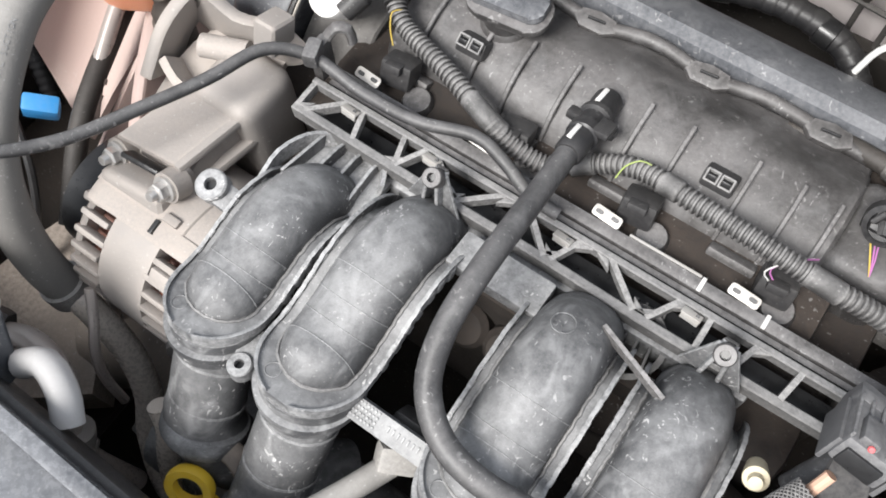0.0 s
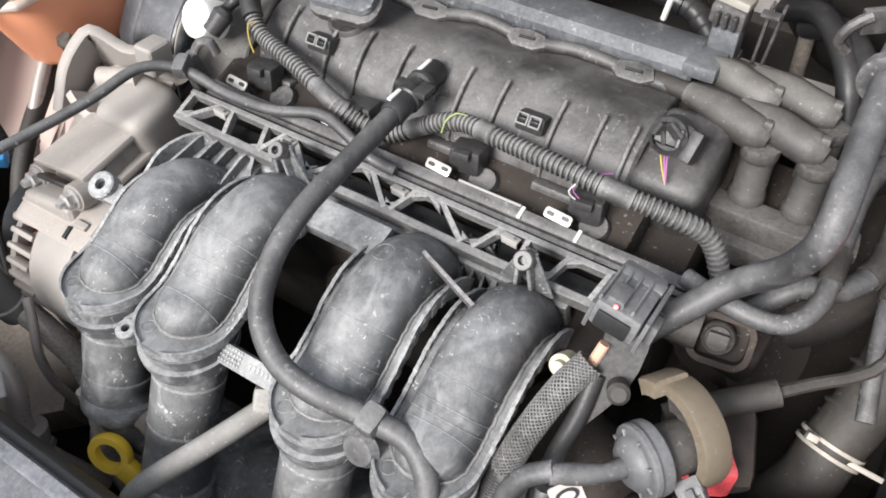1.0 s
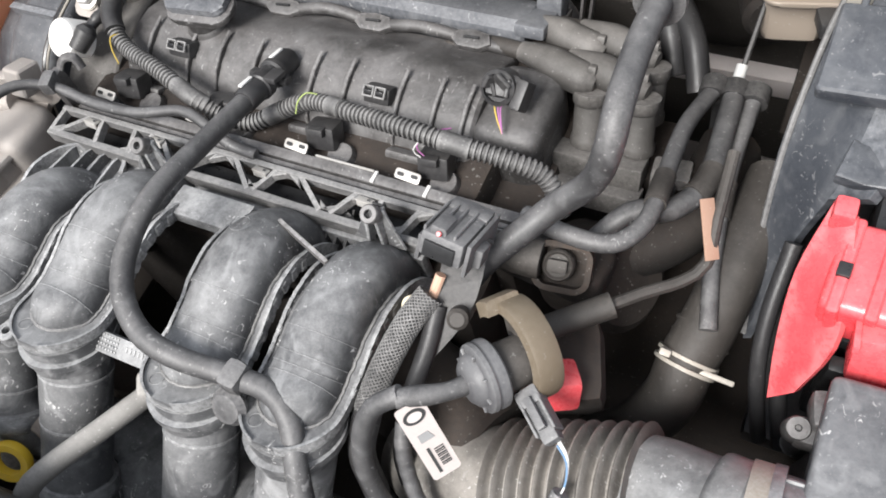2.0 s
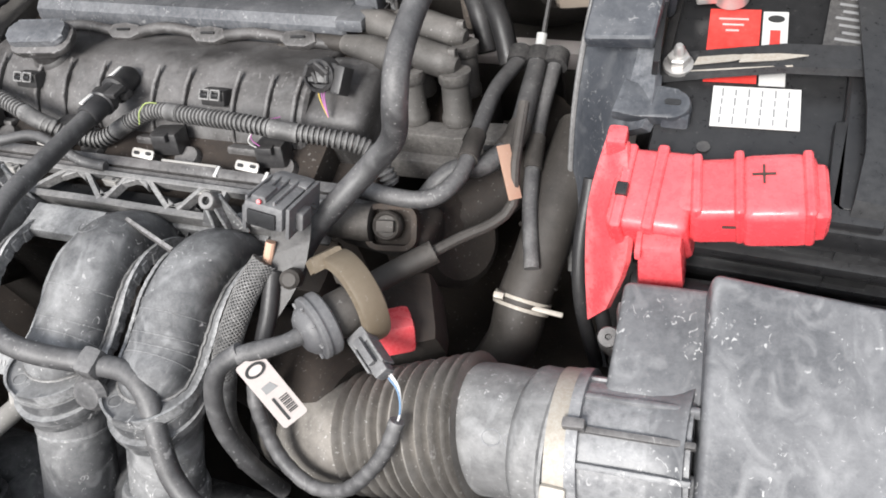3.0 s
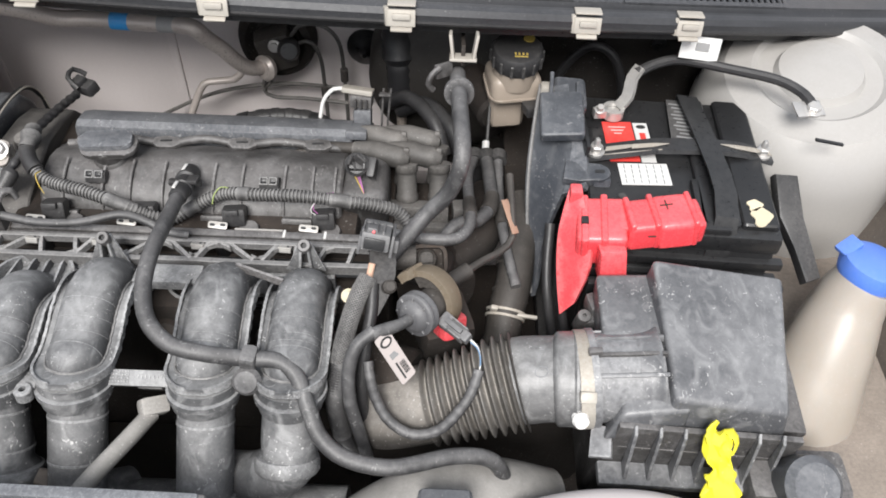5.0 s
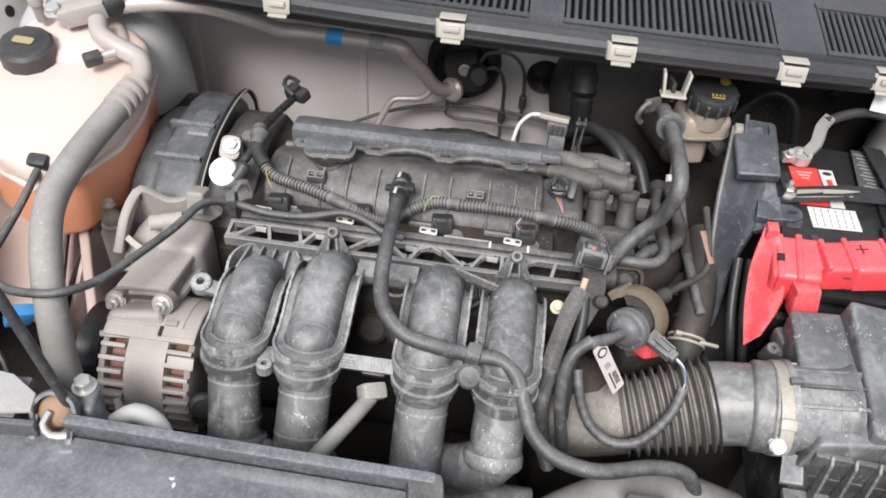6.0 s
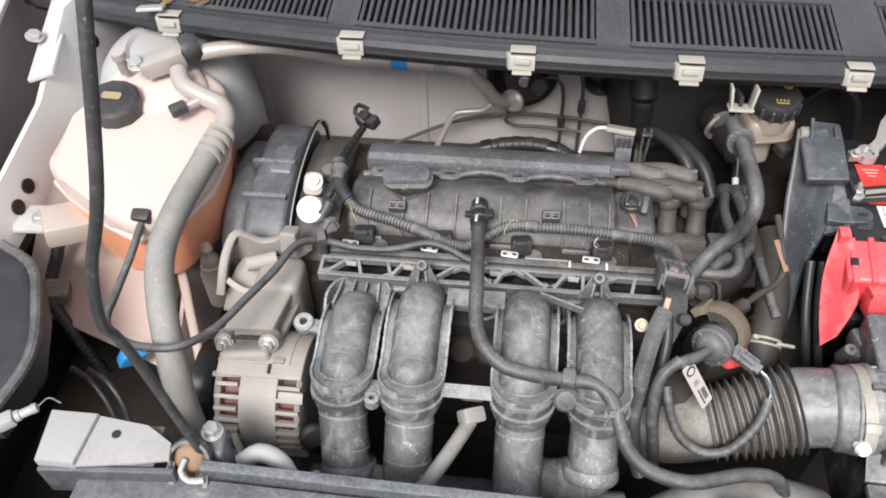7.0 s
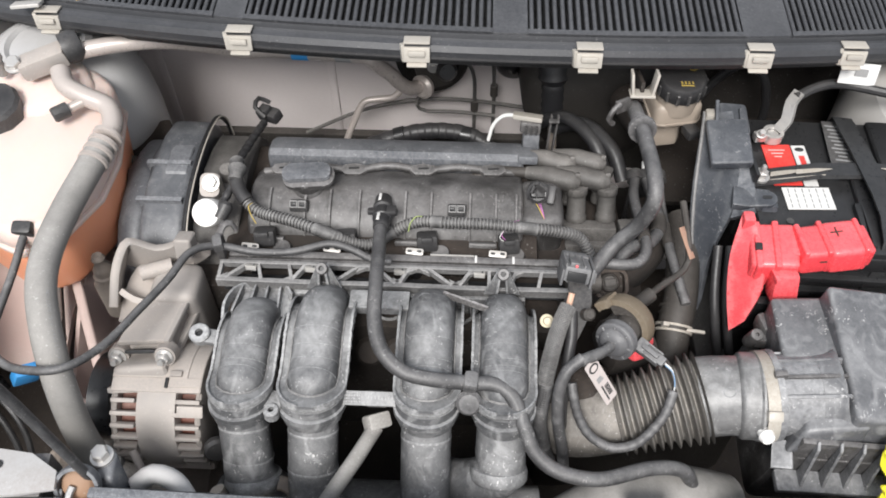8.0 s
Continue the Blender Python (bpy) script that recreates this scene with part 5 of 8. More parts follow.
# ---- purge valve and its lines ----
pv = thing("purge_valve", (0.238, -0.105, 0.86), "dusty grey round purge valve in a tan mounting ring", "valve")
ax = Vector((-0.585, -0.767, 0.264)).normalized()
c = Vector((0.2392, -0.1190, 0.8775))
RC, RN = Vector((0.2500, -0.0935, 0.8680)), Vector((0.563, -0.149, 0.816))
RN = (RN - ax * RN.dot(ax)).normalized()
RW = ax.cross(RN)
RW = RW if RW.x > 0 else -RW
disc = part("disc", lathe([(0.008, -0.0075), (0.0180, -0.0070), (0.0192, -0.0058), (0.0195, -0.0025), (0.0188, -0.0012), (0.0188, -0.0002), (0.0195, 0.0010), (0.0192, 0.0035), (0.0178, 0.0046), (0.0150, 0.0050), (0.0140, 0.0075), (0.0105, 0.0105), (0.0075, 0.0115)], c, ax, 40), M_PLUG, pv, "faded grey round end")
for k in range(8):
    w = 0.785 * k
    part("disc_rib", along(box((0.0046, 0.0014, 0.0020), (0.0155, 0, 0.0056), (0, 0, 0), 0.0005, segs=1), aim(tuple(c), ax, RN * math.cos(w) + RW * math.sin(w))), M_PLUG, disc)
part("drum", lathe([(0.012, -0.040), (0.0135, -0.038), (0.0140, -0.012), (0.011, -0.006)], c, ax, 30), M_GRIME, pv)


def arc_band(centre, a0, a1, r0, r1, x0, x1, k=24):
    """A curved strap round the valve's axis between two angles, x0 to x1 wide along it."""
    b = bmesh.new()
    rings = []
    for w in np.linspace(a0, a1, k):
        d = RN * math.cos(w) + RW * math.sin(w)
        rings.append([b.verts.new(centre + d * r + ax * x) for r, x in ((r0, x0), (r1, x0 + 0.001), (r1 + 0.0008, x0 + 0.003), (r1 + 0.0008, x1 - 0.003), (r1, x1 - 0.001), (r0, x1))])
    for p, q in zip(rings, rings[1:]):
        for j in range(6):
            b.faces.new((p[j], p[(j + 1) % 6], q[(j + 1) % 6], q[j]))
    b.faces.new(rings[0][::-1])
    b.faces.new(rings[-1])
    bmesh.ops.recalc_face_normals(b, faces=b.faces[:])
    return b


strap = part("ring", arc_band(RC, -1.35, 1.45, 0.0235, 0.0285, -0.0085, 0.0085), M_BROWN, pv, "tan plastic mounting strap")
part("ring_ear", arc_band(RC, -1.75, -1.25, 0.0235, 0.0315, -0.0060, 0.0150, 8), M_BROWN, strap)
part("ring_core", arc_band(RC, -1.5, 1.5, 0.0120, 0.0232, -0.0060, 0.0050, 20), M_GRIME, strap, "dark rubber inside the strap")
part("spigot", sweep(curve([tuple(c + ax * 0.006), tuple(c + ax * 0.016), (0.222, -0.138, 0.884), (0.204, -0.149, 0.887)]), lambda s: 0.0058 - 0.0009 * math.sin(s * 40) ** 2, 14), M_RUBBER, pv, "ribbed rubber spigot")
pd = (Vector((0.285, -0.136, 0.864)) - Vector((0.259, -0.114, 0.868))).normalized()
pm = aim((0.272, -0.125, 0.867), (-0.2, -0.3, 0.93), pd)


pt = part("plug", along(box((0.028, 0.0095, 0.010), (0.002, 0, 0), (0, 0, 0), 0.002), pm), M_PLUG, pv, "dusty grey wiring plug")
part("plug_collar", along(box((0.010, 0.0135, 0.0125), (-0.010, 0, 0), (0, 0, 0), 0.002), pm), M_PLUG, pt)
part("plug_latch", along(box((0.018, 0.0045, 0.004), (0.0, 0, 0.0075), (0, 0, 0), 0.001), pm), M_PLUG, pt)
for sy in (-1, 1):
    part("plug_rib", along(box((0.020, 0.0016, 0.013), (0.001, sy * 0.0052, 0), (0, 0, 0), 0.0004, segs=1), pm), M_PLUG, pt)
for i, m in enumerate((M_WIRE_B, M_WIRE_W, M_WIRE_W)):
    part("wire", sweep(curve([(0.285, -0.136 + 0.0015 * i, 0.864), (0.292, -0.142 + 0.001 * i, 0.861), (0.294, -0.152, 0.853), (0.290, -0.163, 0.845)], 0.003), 0.0006, 6), m, pt)
pl, ln_ = hose("purge_line", [(0.206, -0.146, 0.888), (0.192, -0.156, 0.880), (0.186, -0.168, 0.862), (0.187, -0.180, 0.835), (0.194, -0.188, 0.80), (0.20, -0.19, 0.76)], 0.0056, M_RUBBER, "dusty black purge line bending down from the valve")
tag = thing("paper_tag", (0.222, -0.158, 0.868), "white paper part tag with an oval badge and bar code", "tag")
tm = aim((0.2235, -0.1585, 0.870), (0.60, -0.48, 0.64), (0.543, -0.385, -0.747))
part("paper", prism(rounded(0.046, 0.0165, 0.002, 3), 0.0006, tm), M_TAG, tag)
part("badge", prism([(-0.0155 + 0.0042 * math.cos(w), 0.0062 * math.sin(w)) for w in np.linspace(0, 6.28, 24)[:-1]], 0.0004, tm @ Matrix.Translation((0, 0, 0.0006))), M_INK, tag, "dark oval badge")
part("badge_field", prism([(-0.0155 + 0.0026 * math.cos(w), 0.0042 * math.sin(w)) for w in np.linspace(0, 6.28, 20)[:-1]], 0.0003, tm @ Matrix.Translation((0, 0, 0.0009))), M_TAG, tag)
for i in range(9):
    part("print_bar", prism([(0.006 + i * 0.0013, 0.0), (0.0066 + i * 0.0013 + 0.0003 * (i % 2), 0.0), (0.0066 + i * 0.0013 + 0.0003 * (i % 2), 0.0055), (0.006 + i * 0.0013, 0.0055)], 0.0003, tm @ Matrix.Translation((0, 0, 0.0005))), M_INK, tag)
part("print_bar", prism([(0.004, -0.0035), (0.020, -0.0035), (0.020, -0.0018), (0.004, -0.0018)], 0.0003, tm @ Matrix.Translation((0, 0, 0.0005))), M_INK, tag)
part("print_bar", prism([(-0.005, -0.004), (0.0, -0.004), (0.0, 0.004), (-0.005, 0.002)], 0.0003, tm @ Matrix.Translation((0, 0, 0.0005))), M_SILVER_INK, tag)
lp = conduit("sensor_cable", [(0.293, -0.155, 0.851), (0.288, -0.168, 0.840), (0.279, -0.179, 0.828), (0.262, -0.190, 0.812), (0.240, -0.192, 0.806), (0.220, -0.184, 0.812), (0.208, -0.172, 0.826), (0.202, -0.160, 0.842), (0.2, -0.15, 0.85)], 0.0046, "black taped sensor cable looped over the bellows", 0.009, 0.00012, M_RUBBER)

fl, ln_ = hose("fuel_line", [(0.238, -0.085, 0.848), (0.258, -0.068, 0.851), (0.284, -0.047, 0.8535)], 0.0076, M_GRIME, "dusty black sleeve on a thin fuel line")
part("thin_tube", sweep(curve([(0.282, -0.0485, 0.8535), (0.298, -0.034, 0.853), (0.315, -0.020, 0.852), (0.325, -0.008, 0.858), (0.324, 0.01, 0.874), (0.322, 0.05, 0.885)]), 0.0036, 10), M_GRIME, fl)
cd = thing("card_tag", (0.324, 0.0, 0.875), "faded brown card tag wrapped on the thin line", "tag")
part("card", box((0.009, 0.034, 0.0012), (0.322, 0.004, 0.874), (38, 24, 42), 0.0003), M_CARD, cd)

for nm, pts, r in (("heater_hose", [(0.215, -0.005, 0.852), (0.245, -0.014, 0.858), (0.272, -0.012, 0.858), (0.285, 0.009, 0.855), (0.285, 0.045, 0.848), (0.284, 0.099, 0.836), (0.291, 0.142, 0.824)], 0.0058),
                   ("heater_hose", [(0.252, 0.0, 0.825), (0.272, 0.022, 0.840), (0.294, 0.033, 0.838), (0.308, 0.060, 0.836), (0.307, 0.108, 0.830), (0.305, 0.142, 0.824)], 0.0072),
                   ("heater_hose", [(0.334, -0.02, 0.80), (0.324, 0.025, 0.812), (0.318, 0.081, 0.820), (0.318, 0.142, 0.823)], 0.0055)):
    ob, ln_ = hose(nm, pts, r, M_RUBBER, "dusty black rubber hose gathered in a holder", segs=12)
    ob["group"] = "gathered hoses"
    k = len(ln_) // 2
    part("sleeve", sweep(ln_[k - 2:k + 3], r + 0.0011, 14), M_GRIME, ob, "worn rubber sleeve")
hb = thing("hose_holder", (0.305, 0.145, 0.82), "black plastic holder gripping three hoses", "clip")
for x in (0.291, 0.305, 0.318):
    part("jaw", lathe([(0.005, -0.006), (0.0095, -0.006), (0.0095, 0.006), (0.005, 0.006), (0.005, -0.006)], (x, 0.144, 0.824), (0, 0.95, 0.1), 16, cap=False), M_BLACK, hb)
part("needle", sweep([(0.305, 0.156, 0.828), (0.308, 0.205, 0.862)], lambda s: 0.0016 + 0.0004 * (1 - s), 6), M_BLACK, hb)
part("label", lathe([(0.004, 0), (0.004, 0.009)], (0.304, 0.154, 0.827), (0.03, 0.85, 0.5), 12), M_PAPER, hb)
part("stem", box((0.03, 0.006, 0.10), (0.305, 0.152, 0.77), (0, 0, 0), 0.002), M_BLACK, hb)

wh, ln_ = hose("coolant_hose", [(0.345, 0.10, 0.80), (0.340, 0.05, 0.80), (0.334, 0.0, 0.785), (0.326, -0.03, 0.768), (0.322, -0.05, 0.75), (0.305, -0.07, 0.725), (0.28, -0.08, 0.70)], 0.0185, M_GRIME, "thick brown-dusted coolant hose with a spring clamp")
for o in (-0.0032, 0.0032):
    part("clamp", lathe([(0.0184, -0.0014), (0.0202, -0.0012), (0.0202, 0.0012), (0.0184, 0.0014), (0.0184, -0.0014)], (0.326 + 0.15 * o, -0.030 + 0.82 * o, 0.7675 + 0.45 * o), (0.15, 0.82, 0.45), 30, cap=False), M_CLAMP, wh, "dull spring clamp wire")
part("clamp_ear", box((0.022, 0.0035, 0.005), (0.346, -0.038, 0.776), (20, 10, 0), 0.001), M_CLAMP, wh)
part("clamp_ear", box((0.007, 0.0045, 0.008), (0.313, -0.036, 0.785), (20, 10, 0), 0.001), M_CLAMP, wh)
for o in (0.016, 0.024, 0.052):
    part("hose_ridge", lathe([(0.0182, -0.002), (0.0196, 0.0), (0.0182, 0.002)], (0.328 + 0.12 * o, -0.030 + 0.9 * o, 0.7675 + 0.42 * o), (0.15, 0.85, 0.40), 30, cap=False), M_GRIME, wh)

# ---- air intake ----
bl = thing("intake_bellows", (0.28, -0.14, 0.77), "brown-dusted black rubber intake bellows with deep folds", "intake hose")
L0, L1 = Vector((0.254, -0.147, 0.785)), Vector((0.3325, -0.1355, 0.808))
line = curve([(0.190, -0.138, 0.762), (0.215, -0.148, 0.772), tuple(L0), tuple((L0 + L1) / 2), tuple(L1), (0.340, -0.1355, 0.8095)], 0.0008)
span = [min(range(len(line)), key=lambda i: (Vector(line[i]) - q).length) / len(line) for q in (L0, L1)]


def fold(s):
    a = (s - span[0]) / (span[1] - span[0])
    r = 0.0355 + 0.0065 * min(1, max(0, a))
    if a >= 1:
        return 0.0375
    return r + (0.0082 * (0.5 + 0.5 * math.cos(2 * math.pi * 10 * a)) ** 1.25 - 0.0042 if 0 < a < 1 else 0)


part("bellows", sweep(line, fold, 40), M_BELLOWS, bl)
part("cuff", sweep(curve([(0.329, -0.1352, 0.8075), (0.350, -0.136, 0.813), (0.366, -0.137, 0.816), (0.382, -0.138, 0.818)], 0.002), lambda s: 0.0385 + 0.0004 * math.sin(s * 9) if s < 0.62 else (0.0410 if s < 0.66 else (0.0418 if s < 0.94 else 0.0432)), 44), M_CUFF, bl, "grey dusted smooth cuff")
for dx in (-0.006, 0.007):
    ring = [Vector((0.352 + dx + 0.0055 * math.cos(w), -0.152 + 0.004 * math.sin(w), 0.0)) for w in np.linspace(0, 6.2832, 17)]
    part("moulded_ring", sweep([tuple(Vector((q.x, q.y, 0.8130 + (q.x - 0.352) * 0.2 + math.sqrt(0.0391 ** 2 - (q.y + 0.136) ** 2)))) for q in ring], 0.0005, 6), M_AIRBOX, bl)
cl = thing("hose_clamp", (0.384, -0.138, 0.818), "pale worm-drive hose clamp round the intake neck", "clamp")
part("band", lathe([(0.0422, -0.006), (0.0435, -0.006), (0.0435, 0.006), (0.0422, 0.006), (0.0422, -0.006)], (0.386, -0.138, 0.8185), (1, 0.03, 0.1), 48, cap=False), M_CLAMP, cl)
part("screw", lathe([(0.004, -0.012), (0.006, -0.010), (0.006, 0.006), (0.0075, 0.008), (0.006, 0.013)], (0.378, -0.176, 0.822), (0.2, -0.9, 0.35), 16), M_WHITE, cl, "white nylon screw head")
part("housing", box((0.014, 0.018, 0.010), (0.384, -0.170, 0.840), (-50, 0, 0), 0.002), M_CLAMP, cl)

ab = thing("air_filter_box", (0.50, -0.13, 0.70), "dusty black plastic air filter box with a ribbed lower half", "air filter box")
part("neck", sweep([(0.378, -0.138, 0.818), (0.452, -0.135, 0.826)], lambda s: 0.0405 - 0.003 * s, 36), M_AIRBOX, ab)
part("neck_flange", sweep([(0.391, -0.1375, 0.8195), (0.397, -0.1372, 0.8202)], 0.0438, 40), M_AIRBOX, ab)
for dy, m in ((-0.003, M_COVER), (0.016, M_AIRBOX), (-0.020, M_AIRBOX), (0.030, M_AIRBOX)):
    part("neck_rib", box((0.066, 0.0035, 0.006), (0.418, -0.138 + dy, 0.8215 + math.sqrt(0.0395 ** 2 - dy * dy)), (math.degrees(-math.asin(dy / 0.0395)), -5, 1), 0.001), m, ab)
part("neck_bar", box((0.012, 0.006, 0.009), (0.390, -0.141, 0.8625), (0, -5, 3), 0.0015), M_COVER, ab)
part("neck_fillet", sweep([(0.432, -0.1358, 0.8235), (0.440, -0.1355, 0.8245), (0.446, -0.135, 0.825), (0.452, -0.135, 0.826)], lambda s: 0.0390 + 0.0035 * s ** 2, 36), M_AIRBOX, ab)
def block(top, foot, bevel):
    """A six-sided moulding between four upper and four lower corners, edges rounded."""
    b = bmesh.new()
    hi, lo = [b.verts.new(p) for p in top], [b.verts.new(p) for p in foot]
    b.faces.new(hi)
    b.faces.new(lo[::-1])
    for i in range(4):
        b.faces.new((lo[i], lo[(i + 1) % 4], hi[(i + 1) % 4], hi[i]))
    bmesh.ops.recalc_face_normals(b, faces=b.faces[:])
    bmesh.ops.bevel(b, geom=b.edges[:], offset=bevel, segments=4, profile=0.5, affect='EDGES')
    return b


part("lid", block([(0.447, -0.050, 0.883), (0.455, -0.178, 0.853), (0.553, -0.179, 0.838), (0.572, -0.047, 0.861)],
                  [(0.440, -0.048, 0.800), (0.449, -0.183, 0.812), (0.557, -0.183, 0.806), (0.577, -0.045, 0.800)], 0.005), M_AIRBOX, ab, "smooth faded lid")
part("shoulder", box((0.060, 0.070, 0.052), (0.432, -0.082, 0.832), (4, -4, 0), 0.006, segs=4), M_AIRBOX, ab)
part("front_shoulder", block([(0.421, -0.150, 0.843), (0.413, -0.183, 0.834), (0.470, -0.181, 0.842), (0.470, -0.148, 0.852)],
                             [(0.410, -0.148, 0.790), (0.400, -0.192, 0.806), (0.470, -0.184, 0.812), (0.470, -0.148, 0.790)], 0.004), M_AIRBOX, ab)
part("rim", box((0.180, 0.118, 0.010), (0.495, -0.112, 0.803), (4, 5, 0), 0.003), M_COVER, ab)
part("lower_half", box((0.172, 0.130, 0.12), (0.488, -0.122, 0.738), (4, 5, 0), 0.012, segs=3), M_COVER, ab)
part("front_panel", box((0.160, 0.006, 0.070), (0.488, -0.186, 0.786), (3, 5, 0), 0.002), M_COVER, ab)
for i in range(7):
    part("front_rib", prism([(0, 0), (0.016, 0.0), (0.011, 0.020), (0.006, 0.060), (0, 0.066)], 0.003, aim((0.425 + 0.021 * i, -0.190, 0.764 - 0.0012 * i), (-1, 0, 0), (0, -1, 0)), 0.0006, segs=1), M_AIRBOX, ab)
part("front_ledge", box((0.165, 0.022, 0.009), (0.484, -0.199, 0.759), (4, 3, 0), 0.003), M_AIRBOX, ab)
part("corner_foot", prism([(-0.010, -0.014), (0.010, -0.016), (0.012, 0.010), (-0.006, 0.015)], 0.008, aim((0.400, -0.186, 0.797), (-0.4, -0.3, 0.9)), 0.003), M_AIRBOX, ab)
part("lug", lathe([(0.0075, -0.02), (0.0068, 0.004), (0.006, 0.006), (0.002, 0.0062), (0.0015, 0.004)], (0.394, -0.068, 0.816), (0, -0.3, 1), 22), M_COVER, ab)
part("lug_block", box((0.022, 0.022, 0.022), (0.408, -0.056, 0.818), (0, 0, 12), 0.005), M_COVER, ab)
part("lug_arm", box((0.03, 0.016, 0.014), (0.408, -0.068, 0.812), (0, 0, 0), 0.004), M_COVER, ab)

# ---- battery ----
bat = thing("car_battery", (0.49, 0.09, 0.72), "black car battery with red and white labels and a carrying strap", "battery")
part("case", box((0.176, 0.200, 0.17), (0.492, 0.090, 0.770), (0, 0, -2), 0.006), M_BLACK_CLEAN, bat)
part("lid", box((0.180, 0.204, 0.022), (0.492, 0.090, 0.864), (0, 0, -2), 0.006), M_BLACK_CLEAN, bat)
for x, w in ((0.520, 0.026), (0.561, 0.036)):
    part("ridge", box((w, 0.190, 0.012), (x, 0.092, 0.876), (0, 0, -2), 0.005, segs=3), M_BLACK_CLEAN, bat)
part("front_ridge", box((0.03, 0.07, 0.010), (0.515, 0.025, 0.8765), (0, 0, -2), 0.003), M_BLACK_CLEAN, bat)
part("side_rail", box((0.186, 0.010, 0.010), (0.492, -0.012, 0.842), (0, 0, -2), 0.002), M_BLACK_CLEAN, bat)
part("side_rail", box((0.186, 0.010, 0.010), (0.492, -0.012, 0.820), (0, 0, -2), 0.002), M_BLACK_CLEAN, bat)
part("strap", sweep([(0.519, 0.190, 0.872), (0.517, 0.183, 0.888), (0.520, 0.13, 0.893), (0.526, 0.06, 0.893), (0.5265, 0.03, 0.892), (0.523, 0.0, 0.888), (0.522, -0.010, 0.872), (0.519, -0.014, 0.82), (0.518, -0.012, 0.80)], 1.0,
     section=[(-0.0112, -0.001), (0.0112, -0.001), (0.0112, 0.001), (-0.0112, 0.001)]), M_BLACK_CLEAN, bat, "flat black carrying strap")
part("red_label", box((0.031, 0.062, 0.0008), (0.4400, 0.118, 0.8763), (0, 0, 2)), M_REDLABEL, bat, "red warning label")
part("badge_label", box((0.015, 0.062, 0.0008), (0.4645, 0.1175, 0.8763), (0, 0, 2)), M_PAPER, bat, "white badge label")
part("badge_mark", prism([(0.005 * math.cos(w), 0.003 * math.sin(w)) for w in np.linspace(0, 6.28, 20)[:-1]], 0.0006, pose(0.4640, 0.142, 0.8768)), M_INK, bat)
part("badge_bar", box((0.006, 0.022, 0.0006), (0.4645, 0.121, 0.8768), (0, 0, 2)), M_REDLABEL, bat)
part("yellow_patch", box((0.005, 0.010, 0.0006), (0.4565, 0.112, 0.8768), (0, 0, -4)), M_YELLOW, bat)
part("white_label", box((0.050, 0.031, 0.0008), (0.4580, 0.0685, 0.8763), (0, 0, 2)), M_PAPER, bat, "white specification label")
for i in range(6):
    for j in range(4):
        part("print_bar", box((0.0010, 0.0044 + 0.0016 * ((i + j) % 2), 0.0004), (0.4385 + i * 0.0075, 0.0567 + j * 0.0072 + i * 0.0003, 0.877), (0, 0, 2)), M_SILVER_INK, bat)
for i in range(3):
    part("print_bar", box((0.018 - 0.005 * i, 0.0012, 0.0004), (0.4385, 0.140 - i * 0.005, 0.877), (0, 0, 2)), M_TAG, bat)
for i in range(10):
    part("print_bar", box((0.018 - 0.004 * (i % 3), 0.002, 0.0004), (0.5065, 0.175 - i * 0.006, 0.8824), (0, 0, -8)), M_SILVER_INK, bat)
for i in range(9):
    part("print_bar", box((0.0022 + 0.001 * (i % 2), 0.0042, 0.0004), (0.5405 + 0.0003 * i, 0.060 - i * 0.0062, 0.8780), (0, 0, -5)), M_SILVER_INK, bat)
part("strap_panel", prism([(-0.019, -0.036), (-0.014, -0.040), (0.014, -0.040), (0.019, -0.036), (0.019, 0.036), (0.014, 0.040), (-0.014, 0.040), (-0.019, 0.036)], 0.006, pose(0.523, 0.036, 0.8785, 0, 0, -5), 0.002), M_BLACK_CLEAN, bat, "raised panel under the strap")
part("warning_panel", box((0.026, 0.070, 0.0008), (0.5065, 0.148, 0.8819), (0, 0, -4)), M_BLACK, bat)
blob = [(0.0095 * (1 + 0.25 * math.sin(3 * w + 1) + 0.08 * math.sin(7 * w)) * math.cos(w), 0.0125 * (1 + 0.2 * math.sin(2 * w)) * math.sin(w)) for w in np.linspace(0, 6.28, 26)[:-1]]
part("paint_blob", prism(blob, 0.001, pose(0.5585, 0.008, 0.8826)), M_CREAM, bat, "dried cream paint blob")
part("paint_blob", prism([(a * 0.75, b * 0.6) for a, b in blob], 0.001, pose(0.5555, 0.0235, 0.8826)), M_CREAM, bat, "dried cream paint blob")
part("vent_hole", lathe([(0.004, 0), (0.004, 0.0006)], (0.432, 0.036, 0.876), (0, 0, 1), 16), M_BLACK, bat)

hd = thing("battery_clamp_bar", (0.494, 0.098, 0.88), "black steel hold-down bar across the battery with two nuts", "clamp bar")
part("bar", sweep([(0.398, 0.092, 0.8795), (0.43, 0.095, 0.884), (0.47, 0.097, 0.8905), (0.53, 0.099, 0.8905), (0.56, 0.101, 0.886), (0.592, 0.102, 0.876)], 1.0, section=[(-0.011, -0.002), (0.011, -0.002), (0.009, 0.002), (-0.009, 0.002)]), M_BLACK_CLEAN, hd)
for x, y, z in ((0.410, 0.0915, 0.8825), (0.581, 0.101, 0.880)):
    bolt(hd, (x, y, z), (0, 0, 1), 0.0068, 0.010, "nut")
    part("stud", lathe([(0.0032, 0), (0.0032, 0.016), (0.002, 0.018)], (x, y, z), (0, 0, 1), 12), M_STEEL, hd)
part("worn_edge", sweep([(0.41, 0.0865, 0.8825), (0.44, 0.0875, 0.8875), (0.475, 0.0885, 0.8925)], 0.0006, 6), M_CLAMP, hd, "bare metal edge")
